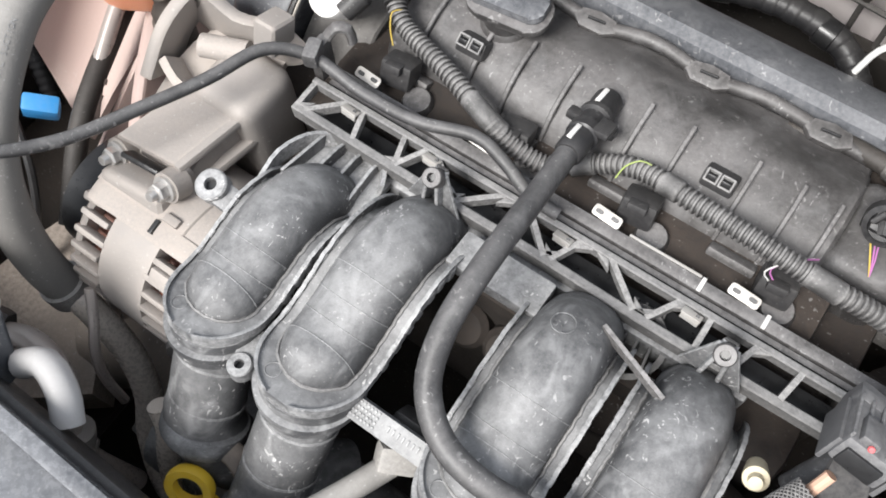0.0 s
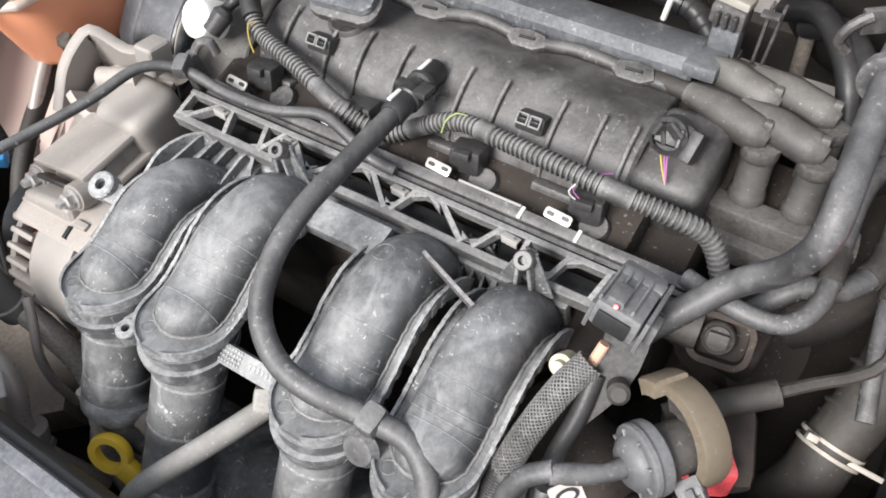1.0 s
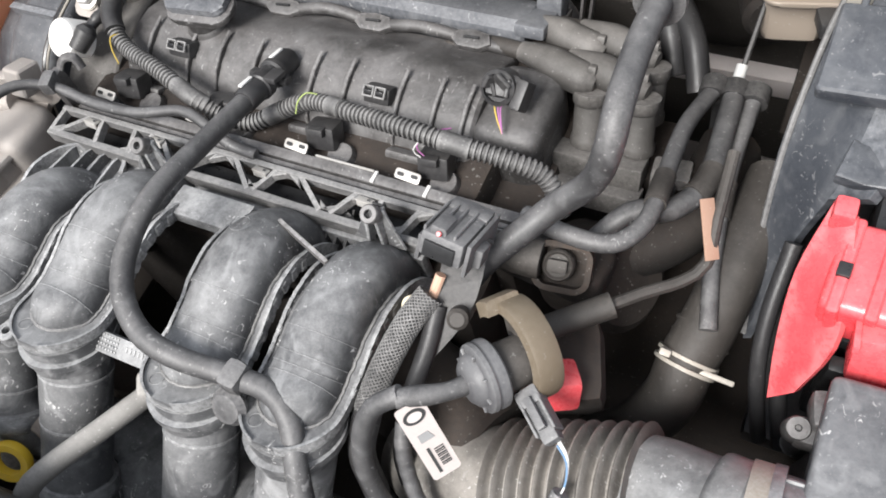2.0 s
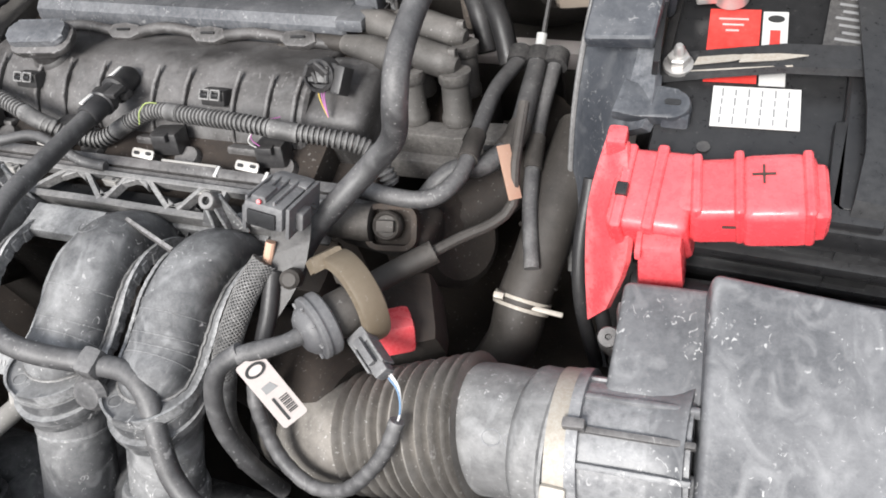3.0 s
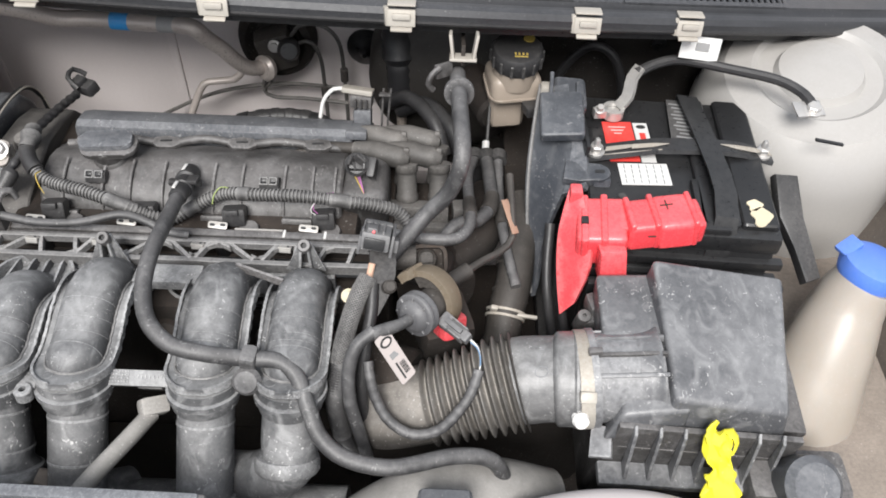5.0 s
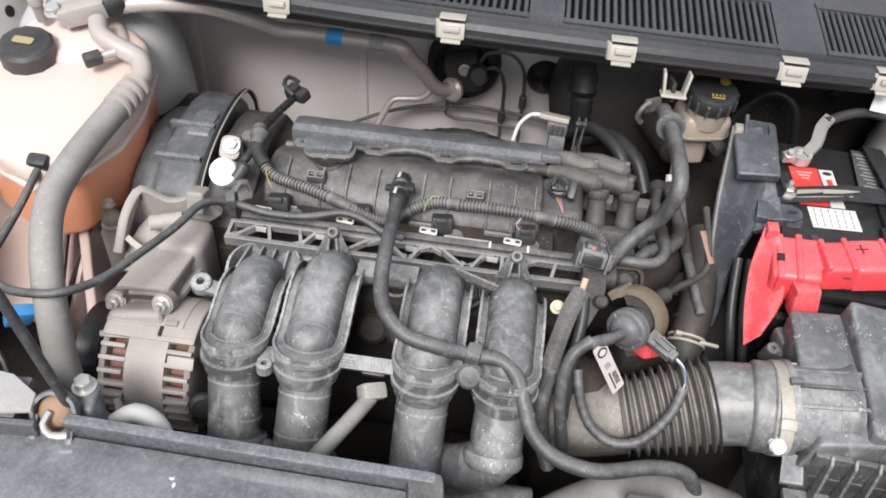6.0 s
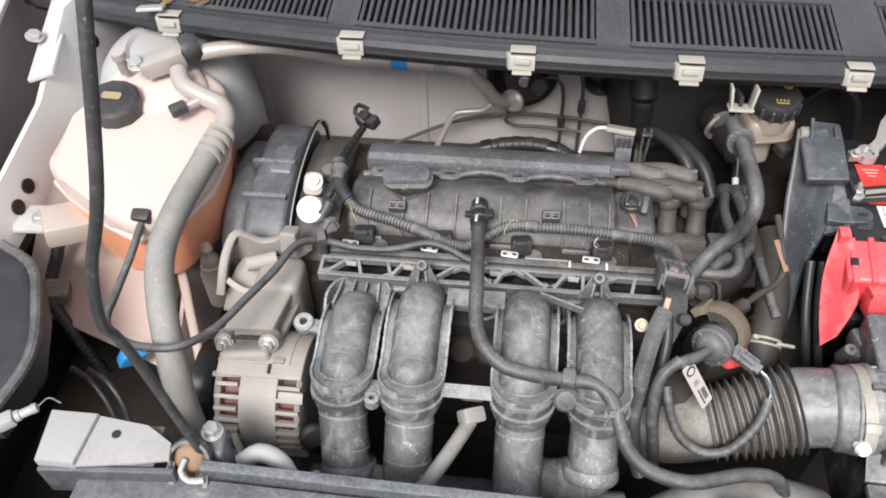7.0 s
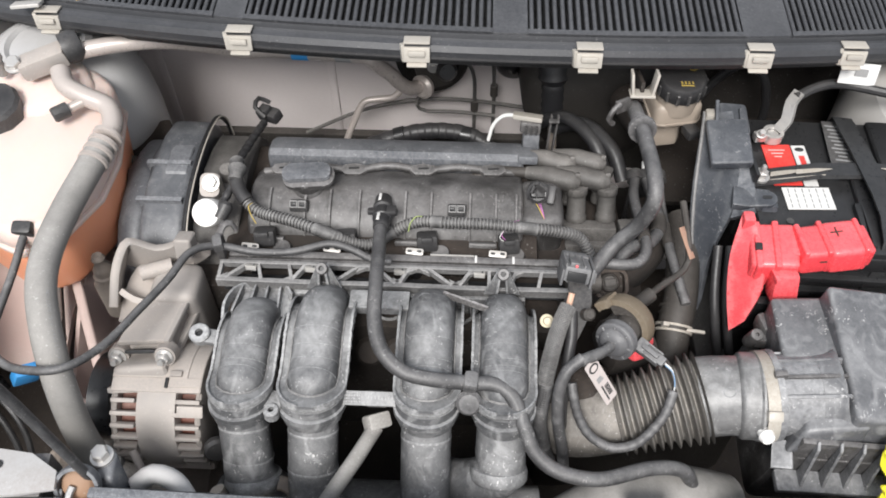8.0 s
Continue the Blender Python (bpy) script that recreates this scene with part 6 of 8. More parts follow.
for x, tilt, flip in ((0.437, -0.17, 1), (0.463, -0.10, 1), (0.556, 0.13, -1), (0.572, 0.20, -1)):
    part("worn_patch", prism([(-0.018 * flip, -0.0050), (0.004 * flip, -0.0034), (0.020 * flip, 0.0002), (0.004 * flip, 0.0016), (-0.016 * flip, 0.0010)][::flip], 0.0008, aim((x, 0.0955 if flip > 0 else 0.1005, 0.8868 - abs(x - 0.5) * 0.14 + 0.0108), (tilt, 0, 1))), M_CLAMP, hd, "bare metal where paint wore off")

nt = thing("battery_terminal", (0.428, 0.153, 0.88), "grey lead negative terminal clamp with its cable", "terminal")
part("post", lathe([(0.0072, 0), (0.0068, 0.012)], (0.435, 0.156, 0.874), (0, 0, 1), 18), M_STEEL, nt)
part("ring", lathe([(0.0075, -0.005), (0.0115, -0.005), (0.0115, 0.005), (0.0075, 0.005), (0.0075, -0.005)], (0.435, 0.156, 0.885), (0, 0, 1), 24, cap=False), M_STEEL, nt)
part("clamp_jaw", box((0.016, 0.010, 0.010), (0.421, 0.152, 0.886), (0, 0, 10), 0.002), M_STEEL, nt)
bolt(nt, (0.419, 0.149, 0.891), (0, -0.4, 1), 0.004, 0.008)
part("arm", sweep(curve([(0.440, 0.160, 0.887), (0.450, 0.168, 0.896), (0.454, 0.182, 0.910), (0.462, 0.190, 0.918)]), 1.0, section=[(-0.0062, -0.0025), (0.0062, -0.0025), (0.0062, 0.0025), (-0.0062, 0.0025)]), M_STEEL, nt)
part("cable", sweep(curve([(0.458, 0.186, 0.914), (0.480, 0.198, 0.918), (0.508, 0.204, 0.920), (0.555, 0.188, 0.922), (0.60, 0.166, 0.926), (0.622, 0.146, 0.924), (0.628, 0.132, 0.92)]), 0.0055, 10), M_BLACK, nt, "taped black earth cable")
part("cable_tag", box((0.042, 0.0014, 0.024), (0.522, 0.200, 0.938), (-24, 6, 0), 0.0004), M_PAPER, nt, "white paper cable tag")
part("tag_bars", box((0.014, 0.0018, 0.008), (0.524, 0.1992, 0.940), (-24, 6, 0)), M_SILVER_INK, nt)
part("cable_lug", box((0.030, 0.020, 0.003), (0.624, 0.130, 0.918), (12, 0, 10), 0.001), M_STEEL, nt)

rc = thing("red_terminal_cover", (0.43, 0.01, 0.84), "bright red plastic positive terminal cover with a plus mark", "terminal cover")
part("main_box", box((0.070, 0.042, 0.030), (0.463, 0.003, 0.8765), (0, -6, 6), 0.006, segs=3, taper=0.93), M_RED, rc)
part("main_step", box((0.036, 0.046, 0.031), (0.4735, 0.003, 0.8785), (0, -6, 6), 0.006, segs=3, taper=0.92), M_RED, rc)
part("nose", box((0.014, 0.036, 0.026), (0.494, 0.004, 0.8785), (0, -4, 6), 0.005, segs=3), M_RED, rc)
part("fuse_box", box((0.050, 0.054, 0.040), (0.410, 0.004, 0.8605), (10, -6, -4), 0.006, segs=3, taper=0.93), M_RED, rc)
part("bridge", box((0.020, 0.034, 0.030), (0.432, 0.006, 0.868), (8, 0, 2), 0.004), M_RED, rc)
part("fuse_tab", box((0.027, 0.024, 0.034), (0.418, -0.028, 0.853), (-14, -4, 4), 0.004, taper=0.90), M_RED, rc)
part("tab_ridge", box((0.0035, 0.022, 0.006), (0.4055, -0.030, 0.868), (-14, -4, 4), 0.0012), M_RED, rc)
part("flap", folded([(0.378, 0.030, 0.890), (0.370, 0.004, 0.856), (0.371, -0.022, 0.822), (0.376, -0.047, 0.793)], [(0.390, 0.024, 0.890), (0.396, -0.010, 0.872), (0.398, -0.032, 0.846), (0.388, -0.046, 0.810)], 0.004), M_RED, rc, "hanging red side flap")
for x, y, d in ((0.4335, 0.000, 0.046), (0.4555, 0.002, 0.049), (0.4905, 0.004, 0.049)):
    part("rib", box((0.006, d - 0.004, 0.031), (x, y + 0.001, 0.8780 + 0.1 * (x - 0.46)), (0, -6, 6), 0.0028, segs=3, taper=0.95), M_RED, rc)
for dx in (-0.016, 0.002):
    part("rib", box((0.007, 0.0565, 0.0425), (0.410 + dx, 0.004, 0.8617 + 0.1 * dx), (10, -6, -4), 0.0026, segs=3, taper=0.95), M_RED, rc)
part("corner_post", box((0.012, 0.014, 0.016), (0.384, 0.026, 0.886), (0, 0, 0), 0.003), M_RED, rc)
part("window", box((0.007, 0.008, 0.006), (0.3915, -0.003, 0.8795), (10, -6, -4), 0.001), M_BLACK_CLEAN, rc, "small dark window")
plus = part("plus_mark", box((0.012, 0.0012, 0.0008), (0.466, 0.008, 0.8938), (0, -6, 6)), M_DARK, rc, "moulded plus sign")
part("plus_mark", box((0.0012, 0.012, 0.0008), (0.466, 0.008, 0.8940), (0, -6, 6)), M_DARK, rc)
part("minus_mark", box((0.007, 0.001, 0.001), (0.452, -0.0195, 0.8790), (80, 0, 6)), M_DARK, rc)
part("cable_boot", sweep(curve([(0.418, -0.032, 0.846), (0.416, -0.040, 0.820), (0.408, -0.052, 0.795), (0.398, -0.058, 0.76)], 0.002), lambda s: 0.0078 - 0.0006 * (math.sin(s * 110) > 0), 16), M_LOOM, rc, "grey corrugated cable sleeve")
for dx in (0.0, 0.013):
    part("side_cable", sweep(curve([(0.366 + dx, 0.03, 0.84), (0.364 + dx, -0.005, 0.81), (0.368 + dx, -0.030, 0.78), (0.380 + dx, -0.05, 0.73)]), 0.0050, 12), M_BLACK, rc, "black battery cable")

tr = thing("battery_tray_shield", (0.37, 0.08, 0.75), "dusty black plastic shield beside the battery with a cut-out", "battery shield")
part("wall", folded([(0.354, 0.000, 0.762), (0.347, 0.040, 0.800), (0.343, 0.085, 0.848), (0.348, 0.130, 0.890), (0.355, 0.165, 0.905)], [(0.356, 0.006, 0.775), (0.364, 0.036, 0.822), (0.380, 0.060, 0.868), (0.386, 0.100, 0.895), (0.384, 0.160, 0.915)], 0.006), M_SHIELD, tr)
part("ledge", folded([(0.376, 0.050, 0.862), (0.380, 0.060, 0.870), (0.386, 0.100, 0.897), (0.384, 0.135, 0.907)], [(0.395, 0.046, 0.876), (0.399, 0.060, 0.884), (0.3965, 0.100, 0.897), (0.396, 0.135, 0.905)], 0.008), M_SHIELD, tr)
part("top_block", box((0.034, 0.044, 0.034), (0.386, 0.160, 0.892), (8, 4, 0), 0.007, segs=3), M_SHIELD, tr)
part("back_wall", box((0.010, 0.10, 0.07), (0.402, 0.13, 0.835), (0, 0, 0), 0.003), M_BLACK, tr)
part("crease", sweep(curve([(0.366, 0.165, 0.925), (0.364, 0.130, 0.902), (0.360, 0.10, 0.872)]), 0.0022, 8), M_SHIELD, tr)
# Black bar laid where the gap to the battery is only shaded.
part("slot", box((0.004, 0.050, 0.012), (0.3975, 0.098, 0.8990), (0, 4, 2), 0.001), M_BLACK_CLEAN, tr, "black bar painting the shaded gap beside the battery")
part("upper_step", box((0.044, 0.060, 0.012), (0.375, 0.118, 0.906), (8, -6, -2), 0.004, segs=3), M_SHIELD, tr)
part("upper_ridge", box((0.008, 0.060, 0.014), (0.395, 0.140, 0.902), (10, 0, -3), 0.003), M_SHIELD, tr)
part("worn_edge", sweep(curve([(0.3535, 0.002, 0.7655), (0.3475, 0.040, 0.804), (0.3455, 0.085, 0.852), (0.3500, 0.130, 0.894), (0.356, 0.164, 0.909)]), 0.0020, 8), M_TRAY, tr, "pale rubbed edge")
ARM = [(0.0105 * math.cos(w) + 0.016, 0.0105 * math.sin(w)) for w in np.linspace(-1.5, 1.5, 12)] + [(-0.006, 0.013), (-0.018, 0.016), (-0.020, -0.010), (-0.004, -0.011)]
arm = part("arm", prism(ARM, 0.010, aim((0.396, 0.062, 0.878), (-0.12, -0.1, 1), (1, -0.10, 0)), 0.003), M_SHIELD, tr)
part("arm_slot", prism(rounded(0.010, 0.004, 0.0019, 3), 0.0008, aim((0.411, 0.0605, 0.8850), (-0.12, -0.1, 1), (1, -0.10, 0))), M_BLACK_CLEAN, arm)
part("arm_post", box((0.017, 0.014, 0.060), (0.4135, 0.050, 0.852), (-14, 0, 0), 0.003), M_SHIELD, tr)
part("pale_clip", box((0.014, 0.012, 0.014), (0.362, 0.158, 0.908), (0, 0, 0), 0.003), M_CLAMP, tr, "pale plastic clip")
part("base", box((0.24, 0.25, 0.02), (0.49, 0.09, 0.68), (0, 0, 0), 0.006), M_BLACK, tr)
part("front_wall", box((0.19, 0.010, 0.06), (0.495, -0.024, 0.795), (8, 0, 0), 0.003), M_BLACK_CLEAN, tr)
part("side_post", prism([(-0.012, 0.045), (0.012, 0.045), (0.015, 0.0), (0.022, -0.03), (0.030, -0.060), (0.014, -0.066), (0.004, -0.03), (-0.010, 0.0)], 0.014, aim((0.604, 0.045, 0.845), (0.1, -0.5, 0.86)), 0.003), M_BLACK, tr, "dusty black side bracket")

# ---- brake fluid reservoir and servo ----
rs = thing("brake_fluid_reservoir", (0.33, 0.2, 0.85), "milky brake fluid reservoir with a black screw cap", "reservoir")
part("body", box((0.056, 0.052, 0.034), (0.330, 0.204, 0.884), (-6, 0, 10), 0.012, segs=4), M_FLUID, rs)
part("neck", lathe([(0.024, -0.02), (0.024, 0.008)], (0.331, 0.196, 0.912), (0, -0.12, 1), 32), M_FLUID, rs)
part("lower_tank", box((0.040, 0.040, 0.050), (0.324, 0.212, 0.850), (-6, 0, 10), 0.010, segs=3), M_FLUID, rs)
part("seam", prism(rounded(0.060, 0.056, 0.014), 0.003, aim((0.330, 0.204, 0.880), (0.0, -0.1, 1), (1, 0.17, 0)), 0.001), M_FLUID, rs)
part("level_plug", box((0.016, 0.020, 0.012), (0.350, 0.172, 0.872), (-6, 0, 20), 0.003), M_BLACK, rs, "black level sensor plug")
rcap = part("cap", lathe([(0.0265, -0.010), (0.0275, -0.006), (0.0275, 0.006), (0.025, 0.010), (0.021, 0.011)], (0.331, 0.196, 0.924), (0, -0.12, 1), 40), M_BLACK, rs, "black ribbed screw cap with yellow symbols")
for i in range(14):
    w = i * 2 * math.pi / 14
    part("grip", box((0.003, 0.004, 0.014), (0.331 + 0.0275 * math.cos(w), 0.196 + 0.0275 * math.sin(w), 0.923 + 0.004 * math.sin(w)), (0, 0, math.degrees(w)), 0.001, segs=1), M_BLACK, rcap)
part("symbol", lathe([(0.006, 0), (0.006, 0.0006)], (0.343, 0.207, 0.9365), (0, -0.12, 1), 20), M_WIRE_Y, rcap, "yellow round symbol")
for dx in (-0.006, -0.002, 0.002, 0.006):
    part("symbol_bar", box((0.002, 0.008, 0.0006), (0.334 + dx, 0.185, 0.9335), (-7, 0, 0)), M_WIRE_Y, rcap)
part("symbol_bar", box((0.014, 0.002, 0.0006), (0.334, 0.179, 0.9330), (-7, 0, 0)), M_WIRE_Y, rcap)

bs = thing("brake_servo", (0.24, 0.29, 0.82), "dusty dark grey round brake servo on the bulkhead", "brake servo")
part("drum", lathe([(0.10, -0.08), (0.105, -0.07), (0.105, -0.02), (0.098, -0.005), (0.07, 0.012), (0.03, 0.016)], (0.268, 0.290, 0.815), (0.05, -1, 0.12), 44), M_GRIME, bs)
part("master_cylinder", lathe([(0.022, 0), (0.022, 0.07), (0.018, 0.075)], (0.29, 0.27, 0.835), (0.3, -0.8, 0.05), 24), M_DARK, bs)
hbk = thing("hose_bracket", (0.272, 0.12, 0.96), "bent zinc bracket holding the vacuum hose end", "bracket")
for dx in (-0.015, 0.015):
    part("ear", box((0.003, 0.014, 0.024), (0.272 + dx * 0.75, 0.125, 0.980), (-12, 8 * (1 if dx > 0 else -1), 0), 0.001), M_CLAMP, hbk)
part("saddle", box((0.026, 0.016, 0.003), (0.272, 0.122, 0.968), (-12, 0, 0), 0.001), M_CLAMP, hbk)
part("foot", box((0.018, 0.004, 0.014), (0.254, 0.116, 0.957), (-12, 0, 30), 0.001), M_COVER, hbk)
part("hook", sweep(curve([(0.250, 0.112, 0.962), (0.243, 0.106, 0.958), (0.240, 0.104, 0.948), (0.245, 0.104, 0.942)]), 0.003, 8), M_COVER, hbk)
part("foot", box((0.004, 0.06, 0.02), (0.272, 0.150, 0.960), (-20, 0, 0), 0.001), M_DARK, hbk)

# Panels and studs are added; they darken the shaded gap under the cowl.
fp = thing("bulkhead_shade_panel", (0.46, 0.35, 0.80), "dark panel added for the shaded gap under the cowl behind the battery", "insulation pad")
part("pad", prism([(-0.13, -0.14), (0.12, -0.15), (0.125, 0.05), (0.10, 0.085), (-0.06, 0.09), (-0.12, 0.06)], 0.018, aim((0.465, 0.352, 0.835), (0.0, -1, 0.12)), 0.006), M_DARK, fp)
part("floor_pad", box((0.25, 0.15, 0.012), (0.46, 0.270, 0.735), (10, 0, 0), 0.004), M_DARK, fp)
for q in ((0.40, 0.340, 0.86), (0.52, 0.340, 0.85)):
    part("stud", lathe([(0.009, 0), (0.009, 0.002), (0.003, 0.003), (0.003, 0.007)], q, (0, -1, 0.12), 16), M_BLACK_CLEAN, fp)
part("cable", sweep(curve([(0.385, 0.300, 0.76), (0.395, 0.295, 0.83), (0.425, 0.290, 0.875), (0.455, 0.285, 0.865), (0.475, 0.290, 0.81), (0.48, 0.30, 0.74)]), 0.0055, 10), M_BLACK, fp, "black taped cable")

# ---- bulkhead pipes ----
ac = thing("air_conditioning_pipe", (-0.1, 0.26, 0.9), "dull aluminium air conditioning pipe with a blue tape mark", "pipe")
PIPE = [(-0.345, 0.170, 0.962), (-0.300, 0.186, 0.963), (-0.25, 0.206, 0.955), (-0.205, 0.232, 0.930), (-0.178, 0.252, 0.908), (-0.15, 0.262, 0.902), (-0.112, 0.261, 0.9015), (-0.05, 0.256, 0.903), (-0.026, 0.250, 0.904), (-0.016, 0.262, 0.882), (-0.004, 0.274, 0.860), (0.006, 0.288, 0.834), (0.018, 0.302, 0.815), (0.032, 0.322, 0.806)]
part("pipe", sweep(curve(PIPE), 0.0092, 18), M_PIPE, ac)
part("tape", sweep(curve([(-0.120, 0.2612, 0.9016), (-0.100, 0.2604, 0.9018)], 0.01), 0.0099, 18), M_BLUE, ac, "blue tape band")
part("print_bar", sweep([(-0.066, 0.2577, 0.9026), (-0.046, 0.2556, 0.9031)], 0.0095, 18), M_SILVER_INK, ac, "pale printed band")
vx = thing("expansion_valve", (0.04, 0.32, 0.85), "grimy pipe joint block on the bulkhead", "valve")
part("seal", lathe([(0.050, -0.006), (0.050, 0.006), (0.046, 0.016), (0.038, 0.020), (0.030, 0.012)], (0.042, 0.362, 0.822), (-0.05, -1, 0.15), 34), M_DARK, vx, "dark foam seal round the pipe joint")
part("block", box((0.046, 0.034, 0.052), (0.044, 0.338, 0.822), (0, -14, 8), 0.010), M_GRIME, vx)
part("flare", lathe([(0.010, -0.004), (0.0155, 0.0), (0.0165, 0.006), (0.012, 0.010)], (0.034, 0.318, 0.807), (-0.5, -0.8, 0.2), 26), M_PIPE, vx, "dull metal pipe flare")
part("cap", lathe([(0.014, -0.01), (0.014, 0.010), (0.010, 0.016)], (0.062, 0.322, 0.832), (0.2, -0.9, 0.4), 20), M_BLACK_CLEAN, vx)
bolt(vx, (0.046, 0.318, 0.838), (0, -1, 0.2), 0.006, 0.006)
part("thin_pipe", sweep(curve([(0.016, 0.318, 0.808), (0.003, 0.312, 0.803), (-0.008, 0.310, 0.792), (-0.030, 0.310, 0.788), (-0.0475, 0.308, 0.784), (-0.060, 0.300, 0.762), (-0.074, 0.290, 0.728), (-0.08, 0.28, 0.70)]), 0.0046, 12), M_PIPE, vx, "thin dull aluminium pipe")
for k, pts in enumerate(([(0.030, 0.332, 0.772), (0.046, 0.335, 0.800), (0.066, 0.335, 0.845), (0.080, 0.335, 0.8585), (0.105, 0.335, 0.858), (0.123, 0.335, 0.836), (0.127, 0.338, 0.785), (0.128, 0.342, 0.70)],
                         [(0.022, 0.327, 0.770), (0.030, 0.328, 0.788), (0.054, 0.330, 0.811), (0.074, 0.330, 0.836), (0.090, 0.330, 0.836), (0.0995, 0.331, 0.812), (0.101, 0.335, 0.76), (0.101, 0.340, 0.70)],
                         [(-0.14, 0.335, 0.700), (-0.05, 0.335, 0.748), (0.03, 0.335, 0.768), (0.10, 0.335, 0.768), (0.2, 0.33, 0.758)],
                         [(0.030, 0.334, 0.772), (0.022, 0.332, 0.760), (0.034, 0.332, 0.750), (0.075, 0.334, 0.748), (0.13, 0.335, 0.742)])):
    bp, ln_ = hose("brake_pipe", pts, 0.0026, M_COIL, "thin dark bent brake pipe on the bulkhead", "pipe", 8)
    bp["group"] = "brake pipes"
    if k < 2:
        part("union", lathe([(0.0030, -0.010), (0.0052, -0.009), (0.0052, 0.009), (0.0030, 0.010)], pts[-2], (0, 0.05, -1), 12), M_GRIME, bp)
hs = conduit("rear_loom", [(-0.08, 0.285, 0.705), (0.0, 0.295, 0.737), (0.06, 0.297, 0.746), (0.11, 0.29, 0.737), (0.15, 0.26, 0.71)], 0.011, "taped black loom along the bulkhead", 0.02, 0.0004, M_BLACK)
for q, d in (((0.0, 0.295, 0.737), (1, 0.1, 0.3)), ((0.09, 0.294, 0.742), (1, -0.12, -0.1))):
    part("tape_wrap", lathe([(0.0105, -0.008), (0.0122, -0.007), (0.0122, 0.007), (0.0105, 0.008)], q, d, 18), M_BLACK_CLEAN, hs, "shiny tape wrap")
pg = thing("heater_pipe_joint", (0.19, 0.28, 0.86), "black ribbed rubber elbow on the bulkhead", "hose")
part("elbow", sweep(curve([(0.198, 0.36, 0.872), (0.198, 0.325, 0.876), (0.199, 0.300, 0.866), (0.201, 0.288, 0.842), (0.203, 0.282, 0.800)]), lambda s: (0.0205 if s < 0.62 else 0.0165) - 0.0016 * (math.sin(s * 60) > 0.3), 22), M_BLACK, pg)
part("tube", sweep([(0.2035, 0.275, 0.800), (0.206, 0.262, 0.735)], 0.0062, 14), M_SOOT, pg, "dusty pale steel tube")
for i, (x, y) in enumerate(((0.215, 0.21), (0.235, 0.20))):
    ho, ln_ = hose("rear_hose", [(x - 0.03, y + 0.05, 0.80), (x, y + 0.02, 0.835), (x + 0.03, y - 0.02, 0.835), (x + 0.045, y - 0.05, 0.81)], 0.0085, M_BLACK, "curved black hose behind the coil pack")
    ho["group"] = "rear hoses"

# ---- engine mount and alternator ----
mt = thing("engine_mount", (-0.225, -0.02, 0.80), "dusty cast aluminium engine mount with an arched web", "engine mount")
archp = curve([(-0.258, -0.074, 0.838), (-0.256, -0.050, 0.862), (-0.253, -0.030, 0.872), (-0.248, -0.020, 0.875), (-0.238, -0.017, 0.868), (-0.224, -0.016, 0.860), (-0.207, -0.013, 0.862), (-0.194, -0.010, 0.872)])
part("arch", sweep(archp, 1.0, up=(0.25, -0.6, 0.75), section=[(-0.0042, -0.034), (0.0042, -0.034), (0.0042, 0.003), (0.0026, 0.004), (-0.0026, 0.004), (-0.0042, 0.003)]), M_ALU, mt)
part("hollow", folded([(-0.257, -0.080, 0.820), (-0.254, -0.050, 0.834), (-0.247, -0.024, 0.840), (-0.224, -0.011, 0.843)], [(-0.190, -0.084, 0.812), (-0.192, -0.060, 0.816), (-0.192, -0.036, 0.826), (-0.190, -0.012, 0.838)], 0.006), M_ALU, mt)
part("end_block", box((0.018, 0.022, 0.024), (-0.192, -0.014, 0.866), (-20, 0, 0), 0.004, segs=3), M_ALU, mt)
part("web_rib", sweep(curve([(-0.252, -0.060, 0.846), (-0.238, -0.066, 0.840), (-0.222, -0.066, 0.836), (-0.204, -0.060, 0.836), (-0.192, -0.050, 0.842)]), 1.0, up=(0, -0.5, 0.86), section=[(-0.003, -0.016), (0.003, -0.016), (0.003, 0.004), (-0.003, 0.004)]), M_ALU, mt)
part("cross_tube", sweep([(-0.236, -0.040, 0.850), (-0.206, -0.028, 0.850)], 0.008, 18), M_ALU, mt)
part("post", box((0.05, 0.05, 0.10), (-0.20, -0.045, 0.800), (0, 0, 0), 0.014, segs=4), M_ALU, mt)

ac_sensor = thing("pressure_sensor", (-0.275, -0.03, 0.82), "dusty plastic pressure sensor with a ribbed tip", "sensor")
part("body", lathe([(0.015, -0.06), (0.015, -0.016), (0.0125, -0.012), (0.0125, -0.006), (0.0105, -0.004), (0.0105, 0.002), (0.0085, 0.006), (0.0060, 0.010), (0.0060, 0.015), (0.0072, 0.017), (0.0050, 0.022)], (-0.283, -0.028, 0.838), (-0.05, 0.1, 1), 24), M_SOOT, ac_sensor)

alt = thing("alternator", (-0.195, -0.16, 0.70), "dusty cast aluminium alternator with cooling slots and a top bracket", "alternator")
AC = Vector((-0.199, -0.136, 0.757))


def arc_shell(w0, w1, x0, x1, r, thick, k=30):
    """A curved wall round the alternator's axis between two angles."""
    arc = [AC + Vector((0, -math.cos(w), math.sin(w))) * r for w in np.linspace(w0, w1, k)]
    return sweep(arc, 1.0, section=[(x0, -thick), (x1 - 0.002, -thick), (x1, -thick + 0.002), (x1, thick - 0.001), (x1 - 0.001, thick), (x0, thick)])


